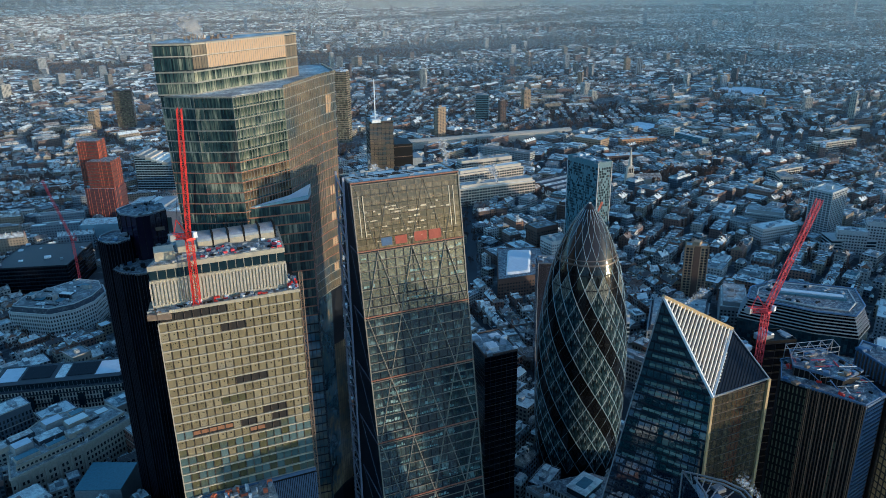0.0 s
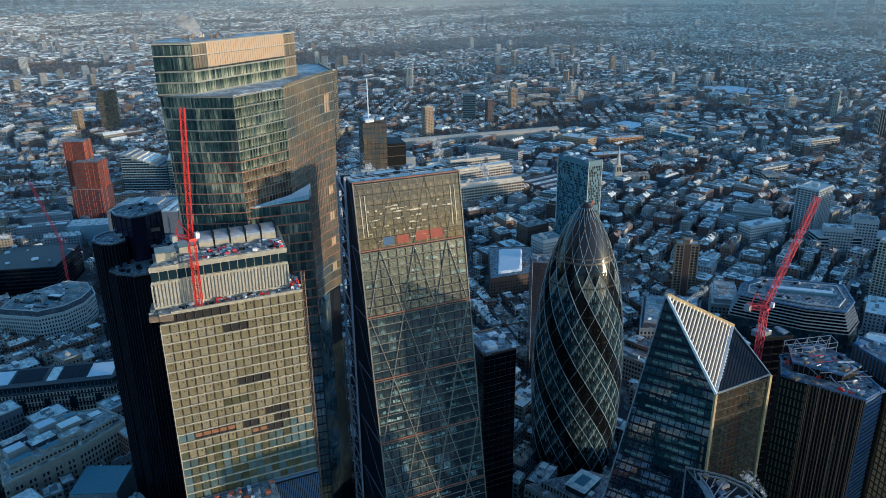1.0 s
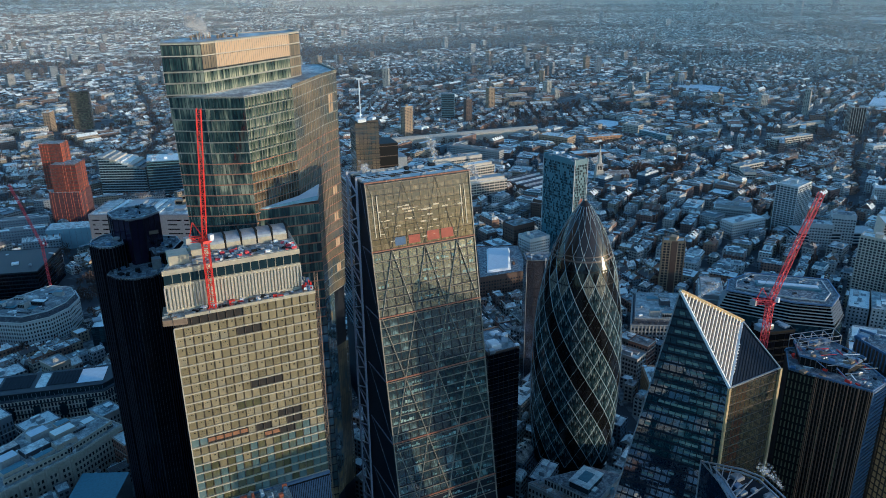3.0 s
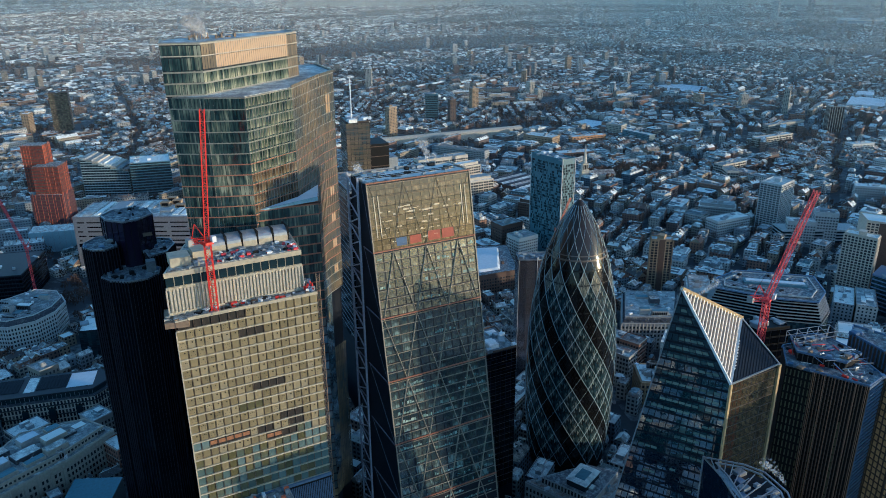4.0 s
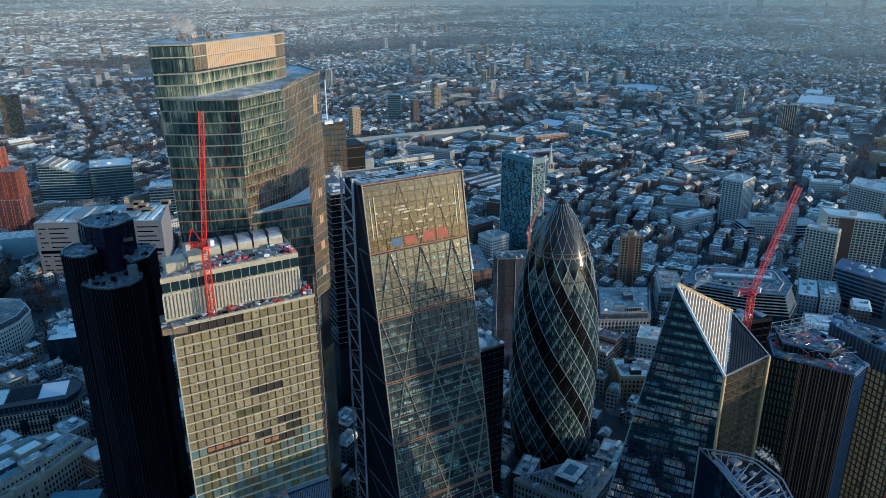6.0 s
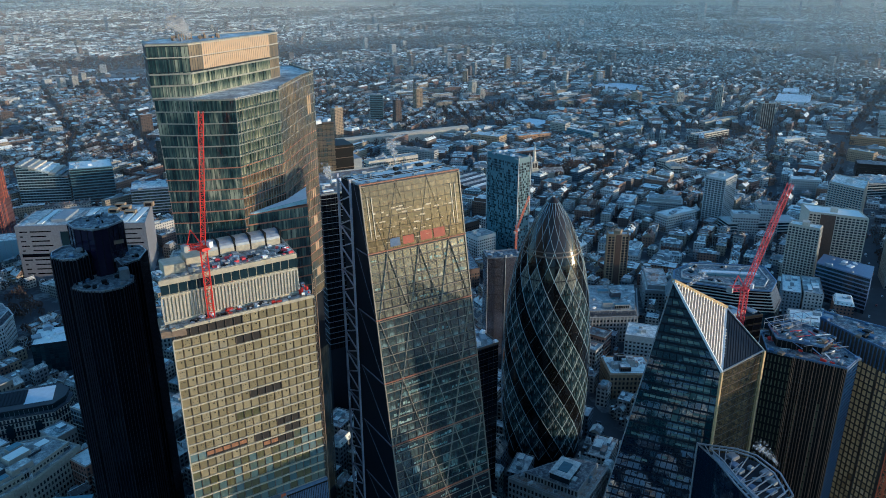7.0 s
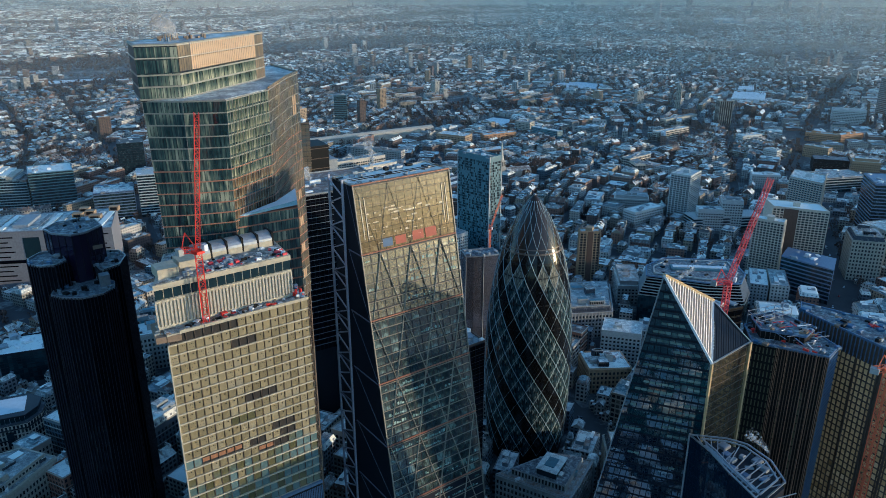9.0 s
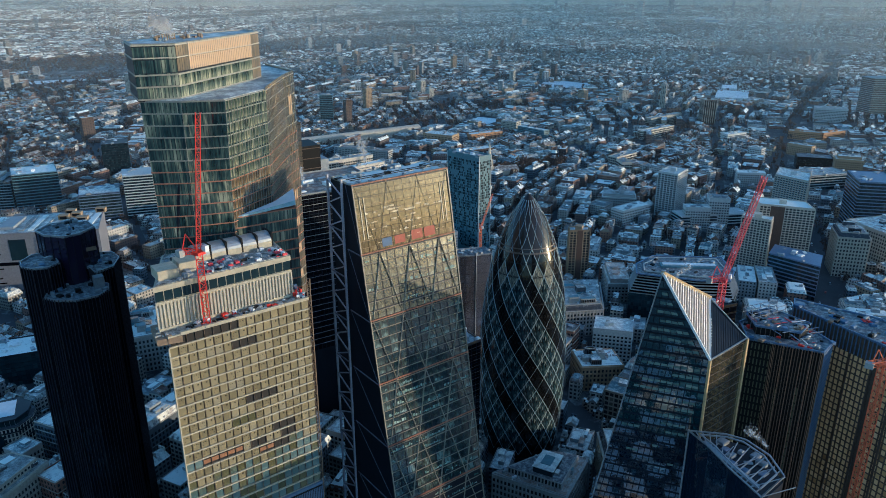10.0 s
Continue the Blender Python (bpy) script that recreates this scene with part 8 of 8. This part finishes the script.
def grow_city():
    cell = 230.0
    seeds = []
    for i in range(-8, 22):
        for j in range(-2, 23):
            x, y = (i + rng.uniform(0.1, 0.9)) * cell, (j + rng.uniform(0.1, 0.9)) * cell
            r = math.hypot(x, y)
            if 200 < r < 2700 and in_view(x, y, r):
                t = 28 + 40 * noise.noise(Vector((x / 900, y / 900, 3.1))) + rng.choice((0, 0, 0, 45, 20, -25)) + rng.uniform(-8, 8)
                k = rng.random()
                style = "terrace" if k < 0.25 else "mixed" if k < 0.52 else "estate" if k < 0.84 else "yard"
                if r < 640:
                    style = "core"
                elif r < 1000 and rng.random() < 0.4:
                    style = "mixed"
                seeds.append((x, y, t, style))
    sx, sy = np.array([s[0] for s in seeds]), np.array([s[1] for s in seeds])
    mid, far, near, under = Fabric(), far_city(), Fabric(), Fabric()
    survey()
    occupy(ring_of(-38, 800, 56, 96, 26))
    trees, own = [], 0
    for si, (cx, cy, turn, style) in enumerate(seeds):
        r0 = math.hypot(cx, cy)
        bw = {"core": 46, "terrace": 64, "mixed": 56, "estate": 62, "yard": 64}[style]
        bd = {"core": 36, "terrace": 31, "mixed": 35, "estate": 40, "yard": 38}[style]
        street = 6.5 if style != "core" else 8
        span = int(260 / bd) + 1
        spanu = int(260 / bw) + 1
        for bj in range(-span, span + 1):
            shift = rng.uniform(-30, 30)
            for bi in range(-spanu, spanu + 1):
                u0, v0 = bi * (bw + street) + shift, bj * (bd + street)
                kx, ky = turned(cx, cy, u0, v0, turn)
                if int(np.argmin((sx - kx) ** 2 + (sy - ky) ** 2)) != si:
                    continue
                r = math.hypot(kx, ky)
                if r > 2420 or r < 215 or not in_view(kx, ky, r):
                    continue
                k = rng.random()
                if style != "core" and k < 0.08 + 0.5 * max(0.0, noise.noise(Vector((kx / 700, ky / 300, 9.0))) - 0.12):
                    for _ in range(17):
                        x, y = turned(kx, ky, rng.uniform(-0.5, 0.5) * bw, rng.uniform(-0.5, 0.5) * bd, turn)
                        if clear_of(x, y, 4):
                            trees.append((x, y))
                    continue
                plots = []
                if style == "core":
                    nu = rng.choice((1, 2, 2, 3))
                    for i in range(nu):
                        w = bw / nu
                        if rng.random() < 0.6:
                            plots.append(((i + 0.5) * w - bw / 2, -bd / 4, w - 0.4, bd / 2 - 1, rng.uniform(16, 31), rng.choice(("flat", "flat", "mansard"))))
                            plots.append(((i + 0.5) * w - bw / 2, bd / 4, w - 0.4, bd / 2 - 1, rng.uniform(14, 29), rng.choice(("flat", "mansard", "gable"))))
                        else:
                            plots.append(((i + 0.5) * w - bw / 2, 0, w - 0.4, bd - 2, rng.uniform(18, 33), rng.choice(("flat", "flat", "mansard"))))
                elif style == "terrace" or (style == "mixed" and k < 0.6):
                    dep = rng.uniform(8.5, 12.5)
                    for v in (-(bd - dep) / 2, (bd - dep) / 2):
                        h0 = rng.uniform(7, 10.5) if style == "terrace" else rng.uniform(8, 15)
                        u = -bw / 2
                        while u < bw / 2 - 4:
                            w = min(rng.choice((rng.uniform(5, 11), rng.uniform(10, 22))), bw / 2 - u)
                            if rng.random() > 0.07:
                                plots.append((u + w / 2, v + rng.uniform(-0.6, 0.6), w - 0.2, dep * rng.uniform(0.85, 1.25), h0 + rng.uniform(-1.0, 1.6), "gable" if rng.random() < (0.62 if style == "terrace" else 0.3) else "flat"))
                            u += w
                    for _ in range(rng.randrange(3, 9)):
                        trees.append(turned(kx, ky, rng.uniform(-0.45, 0.45) * bw, rng.uniform(-0.2, 0.2) * bd, turn))
                elif style == "estate":
                    for v in ((-bd / 3, bd / 3) if k < 0.6 else (0,)):
                        w = bw * rng.uniform(0.45, 0.95)
                        plots.append((rng.uniform(-4, 4), v, w, rng.uniform(9, 13), rng.uniform(12, 24), rng.choice(("flat", "flat", "flat", "gable"))))
                    if k > 0.75:
                        plots.append((-bw * 0.36, 0, rng.uniform(9, 12), bd * 0.8, rng.uniform(11, 20), "flat"))
                    for _ in range(rng.randrange(4, 10)):
                        trees.append(turned(kx, ky, rng.uniform(-0.5, 0.5) * bw, rng.uniform(-0.5, 0.5) * bd, turn))
                else:
                    nu = rng.choice((2, 2, 3, 4))
                    for i in range(nu):
                        w = bw / nu
                        plots.append(((i + 0.5) * w - bw / 2, rng.uniform(-3, 3), w * rng.uniform(0.75, 0.97), bd * rng.uniform(0.5, 0.95), rng.uniform(6, 17), rng.choice(("flat", "flat", "gable", "mansard"))))
                for u, v, w, d, h, kind in plots:
                    h *= 1.0 if r < 1200 else 0.82 if r < 1700 else 0.7
                    x, y = turned(kx, ky, u, v, turn)
                    if not clear_of(x, y, min(w, d) * 0.5):
                        continue
                    ring = ring_of(x, y, w, d, turn)
                    if r < 1500 and not vacant(ring, -2.0) and cells_of(ring, 0.0):
                        continue
                    occupy(ring)
                    if r < 640 and own < 185:
                        own_house(x, y, w, d, h, turn + rng.uniform(-2, 2), kind)
                        own += 1
                    else:
                        common_house(mid, x, y, w, d, h, turn + rng.uniform(-2.5, 2.5), kind, land(x, y), r < 1500)
    infill(near)
    # low snowy roofs close under the flight path, out of view, added for glass to reflect
    for i in range(-3, 9):
        for j in range(0, 8):
            x, y = i * 24 + rng.uniform(-4, 4), 30 + j * 22 + rng.uniform(-4, 4)
            if is_free(x, y, 8):
                common_house(under, x, y, rng.uniform(14, 21), rng.uniform(12, 18), rng.uniform(14, 30), 20, rng.choice(("flat", "mansard")), 0.0, False)
    for pts, w in ROADS[:5]:
        for (ax, ay), (bx, by) in zip(pts, pts[1:]):
            n = int(math.hypot(bx - ax, by - ay) / (8 if w > 25 else 16))
            for i in range(n):
                x, y = lerp((ax, ay), (bx, by), (i + 0.5) / n)
                if math.hypot(x, y) > 800 and rng.random() < 0.55:
                    trees.append((x + rng.choice((-1, 1)) * w * 0.42, y + rng.uniform(-3, 3)))
    for fab in (near, under, mid, far):
        for shape, mat, name, label in (
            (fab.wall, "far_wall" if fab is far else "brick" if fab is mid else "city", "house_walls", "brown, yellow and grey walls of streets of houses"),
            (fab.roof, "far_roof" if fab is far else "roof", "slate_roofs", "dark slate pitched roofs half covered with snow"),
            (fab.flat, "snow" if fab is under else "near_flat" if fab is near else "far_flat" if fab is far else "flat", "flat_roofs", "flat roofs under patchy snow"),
            (fab.cap, "flat", "roof_snow", "patchy snow on plant rooms and extensions"),
            (fab.plant, "plant", "roof_plant", "grey plant rooms on the flat roofs"),
        ):
            if shape.f:
                single(name, shape, M[mat], label, "buildings", "", "stuff")
    return trees


trees = grow_city()
for x, y, n, sp in ((-40, 790, 16, 12), (-34, 830, 8, 8), (722, 905, 14, 8), (770, 900, 34, 18), (790, 880, 30, 22), (830, 895, 16, 10), (800, 700, 30, 30), (900, 900, 40, 40), (1000, 800, 40, 50), (560, 900, 30, 30), (1560, 1585, 24, 90), (1060, 640, 14, 26), (980, 560, 12, 20), (-20, 1500, 40, 60), (350, 1700, 40, 70), (1200, 1250, 40, 60), (1800, 1900, 60, 120), (2100, 2300, 60, 160)):
    for _ in range(n):
        trees.append((x + rng.gauss(0, sp), y + rng.gauss(0, sp * 0.6)))
far_woods()
tw, lit = Shape(), Shape()
for x, y in trees:
    r = math.hypot(x, y)
    if (not is_free(x, y, 2) and not (706 < x < 846 and 862 < y < 922)) or r > 2700 or r < 500:
        continue
    park = 706 < x < 846 and 862 < y < 922
    # churchyard trees take redder twigs, with reddish sunlight put into the colour
    leaf = lit if park else tw
    z, hgt = land(x, y), rng.uniform(14, 19) if park else rng.uniform(7, 13)
    leaf.bar((x, y, z), (x, y, z + hgt * 0.45), 0.5)
    n = 150 if park else 50 if r < 1100 else 22 if r < 1700 else 12
    for _ in range(n):
        a, b, q = rng.uniform(0, 6.283), rng.uniform(0.3, 1.0), rng.uniform(0.2, 1.0) ** 0.6
        q *= math.sqrt(max(0.1, 1 - (2 * (b - 0.62)) ** 2))
        px, py, pz = x + math.cos(a) * q * hgt * 0.42, y + math.sin(a) * q * hgt * 0.42, z + hgt * b
        d = rng.uniform(0.5, 1.2) * (1 if r < 1100 else 1.5 if r < 1700 else 2.0)
        e = rng.uniform(0, 6.283)
        leaf.face([(px, py, pz - d), (px + math.cos(e) * d, py + math.sin(e) * d, pz), (px, py, pz + d * 1.2), (px - math.cos(e) * d * 0.5, py - math.sin(e) * d * 0.5, pz + d * 0.3)])
single("bare_trees", tw, M["bare_wood"], "bare dark winter trees along streets and squares", "trees", "", "stuff")
single("churchyard_trees", lit, M["twig"], "bare churchyard trees painted a sunlit russet", "trees", "", "stuff")


# ---- steam ----
def steam(points, size, seed, parent_name, label):
    """A drifting plume of thin wisps."""
    r = random.Random(seed)
    s = Shape()
    path = [Vector(p) for p in points]
    for k in range(210):
        f = r.random() ** 0.8
        q = f * (len(path) - 1)
        a = min(int(q), len(path) - 2)
        spread = size * (0.12 + 0.5 * f)
        c = path[a].lerp(path[a + 1], q - a) + Vector((r.gauss(0, spread), r.gauss(0, spread), r.gauss(0, spread * 0.8)))
        rad = size * r.uniform(0.10, 0.26) * (0.7 + 0.8 * f)
        rings = []
        for j in range(1, 5):
            th = math.pi * j / 5
            rings.append([tuple(c + Vector((math.sin(th) * math.cos(q2 * math.pi / 4), math.sin(th) * math.sin(q2 * math.pi / 4), -math.cos(th) * 0.8)) * rad * r.uniform(0.7, 1.2)) for q2 in range(8)])
        s.stack(rings)
    ob = single(parent_name, s, M["steam"], label, "steam", "steam plumes", "stuff", True)
    ob.visible_shadow = False


sm, snt, spn = nodes_of("steam")
spn.inputs["Base Color"].default_value = (0.85, 0.85, 0.86, 1)
spn.inputs["Roughness"].default_value = 1.0
spn.inputs["Specular IOR Level"].default_value = 0.0
link(snt, ramp(snt, noise_of(snt, 0.5, 5.0, 0.7), [(0.35, (0.0, 0.0, 0.0)), (0.70, (0.20, 0.20, 0.20))]), spn.inputs["Alpha"])
M["steam"] = sm
steam([(32, 338, 282), (31, 338.5, 284.5), (29.5, 339, 287), (27, 340, 288.5)], 3.8, 1, "steam_plume", "white steam drifting from the tall tower roof")
steam([(150, 470, 176), (148, 470, 180), (147, 471, 185)], 3.4, 2, "steam_plume", "thin steam rising from the banded tower roof")
steam([(205, 480, 176), (206, 482, 182), (205, 484, 188), (206, 486, 194)], 3.6, 3, "steam_plume", "thin steam rising beside the masted tower")
steam([(330, 640, 110), (328, 642, 118), (324, 644, 126)], 4.2, 4, "steam_plume", "thin steam rising over offices")
steam([(189, 207, 182.5), (192, 206, 184.5), (195, 205, 186.5), (197, 204.5, 188.5)], 1.7, 5, "steam_plume", "pale steam trailing from the blade tower crown")
steam([(184, 152, 130), (183.5, 154, 132.5), (181.5, 156.5, 134.5), (179.5, 158.5, 137)], 1.7, 6, "steam_plume", "tan-lit steam over the curved tower roof")


# ---- vehicles on the avenue and the near streets ----
def road_car(colour, label, van=False):
    t = thing("white_van" if van else "car", label, "van" if van else "car", "vehicles on the streets")
    ln, wd, ht = (5.6, 2.0, 2.3) if van else (4.4, 1.8, 1.45)
    s = Shape()
    s.solid([(x, y, 0.35) for x, y in ring_of(0, 0, ln, wd)], [(x, y, 0.85) for x, y in ring_of(0, 0, ln, wd * 0.98)], True, True)
    part("body", s, colour, t)
    if van:
        s = Shape().solid([(x - 0.6, y, 0.85) for x, y in ring_of(0, 0, ln * 0.78, wd * 0.97)], [(x - 0.7, y, ht) for x, y in ring_of(0, 0, ln * 0.70, wd * 0.9)], False, True)
        part("load_box", s, colour, t)
        s = Shape().solid([(x + 2.0, y, 0.85) for x, y in ring_of(0, 0, 1.0, wd * 0.95)], [(x + 1.7, y, 1.75) for x, y in ring_of(0, 0, 0.6, wd * 0.85)], False, True)
        part("windscreen", s, M["dark_glass"], t)
    else:
        lo, hi = ring_of(-0.2, 0, ln * 0.58, wd * 0.94), ring_of(-0.3, 0, ln * 0.38, wd * 0.78)
        part("windows", Shape().solid([(x, y, 0.85) for x, y in lo], [(x, y, ht - 0.06) for x, y in hi], False), M["dark_glass"], t)
        part("roof", Shape().slab(-0.3, 0, ln * 0.38, wd * 0.78, ht - 0.06, ht), colour, t)
    wheel = Shape()
    rim = [(0.34 * math.cos(k * math.pi / 6), 0.34 * math.sin(k * math.pi / 6)) for k in range(12)]
    wheel.solid([(x, 0.11, z) for x, z in rim], [(x, -0.11, z) for x, z in rim], True, True)
    me = wheel.mesh("wheel", M["black"])
    for sx in (-1, 1):
        for sy in (-1, 1):
            ob = new("wheel", me)
            ob.parent = t
            ob.location = (sx * ln * 0.32, sy * wd * 0.45, 0.34)
    return t


rv = random.Random(88)
paints = [road_car(plain("car_paint", c, 0.3), lb, v) for c, lb, v in (
    ((0.03, 0.03, 0.035), "dark car driving on the wet road", False),
    ((0.55, 0.55, 0.56), "silver car driving on the wet road", False),
    ((0.30, 0.04, 0.03), "red car driving on the wet road", False),
    ((0.70, 0.70, 0.70), "white delivery van on the wet road", True),
)]
spots = []
for pts, w, n in ((ROADS[0][0][:4], 22, 20), (ROADS[5][0], 14, 12), (ROADS[1][0][:2], 12, 4)):
    for k in range(n):
        (ax, ay), (bx, by) = rv.choice(list(zip(pts, pts[1:])))
        f, sd = rv.random(), rv.choice((-1, 1))
        d = math.hypot(bx - ax, by - ay)
        nx, ny = (by - ay) / d, -(bx - ax) / d
        x, y = lerp((ax, ay), (bx, by), f)
        o = sd * w * rv.choice((0.12, 0.32))
        p = (x + nx * o, y + ny * o)
        if all(math.hypot(p[0] - q[0], p[1] - q[1]) > 7 for q in spots):
            spots.append(p)
            m = pose(p[0], p[1], land(*p) + 0.13, 0, 0, math.degrees(math.atan2(by - ay, bx - ax)) + (180 if sd < 0 else 0))
            if len(spots) <= 4:
                paints[len(spots) - 1].matrix_world = m
            else:
                copy_thing(rv.choice(paints), m)
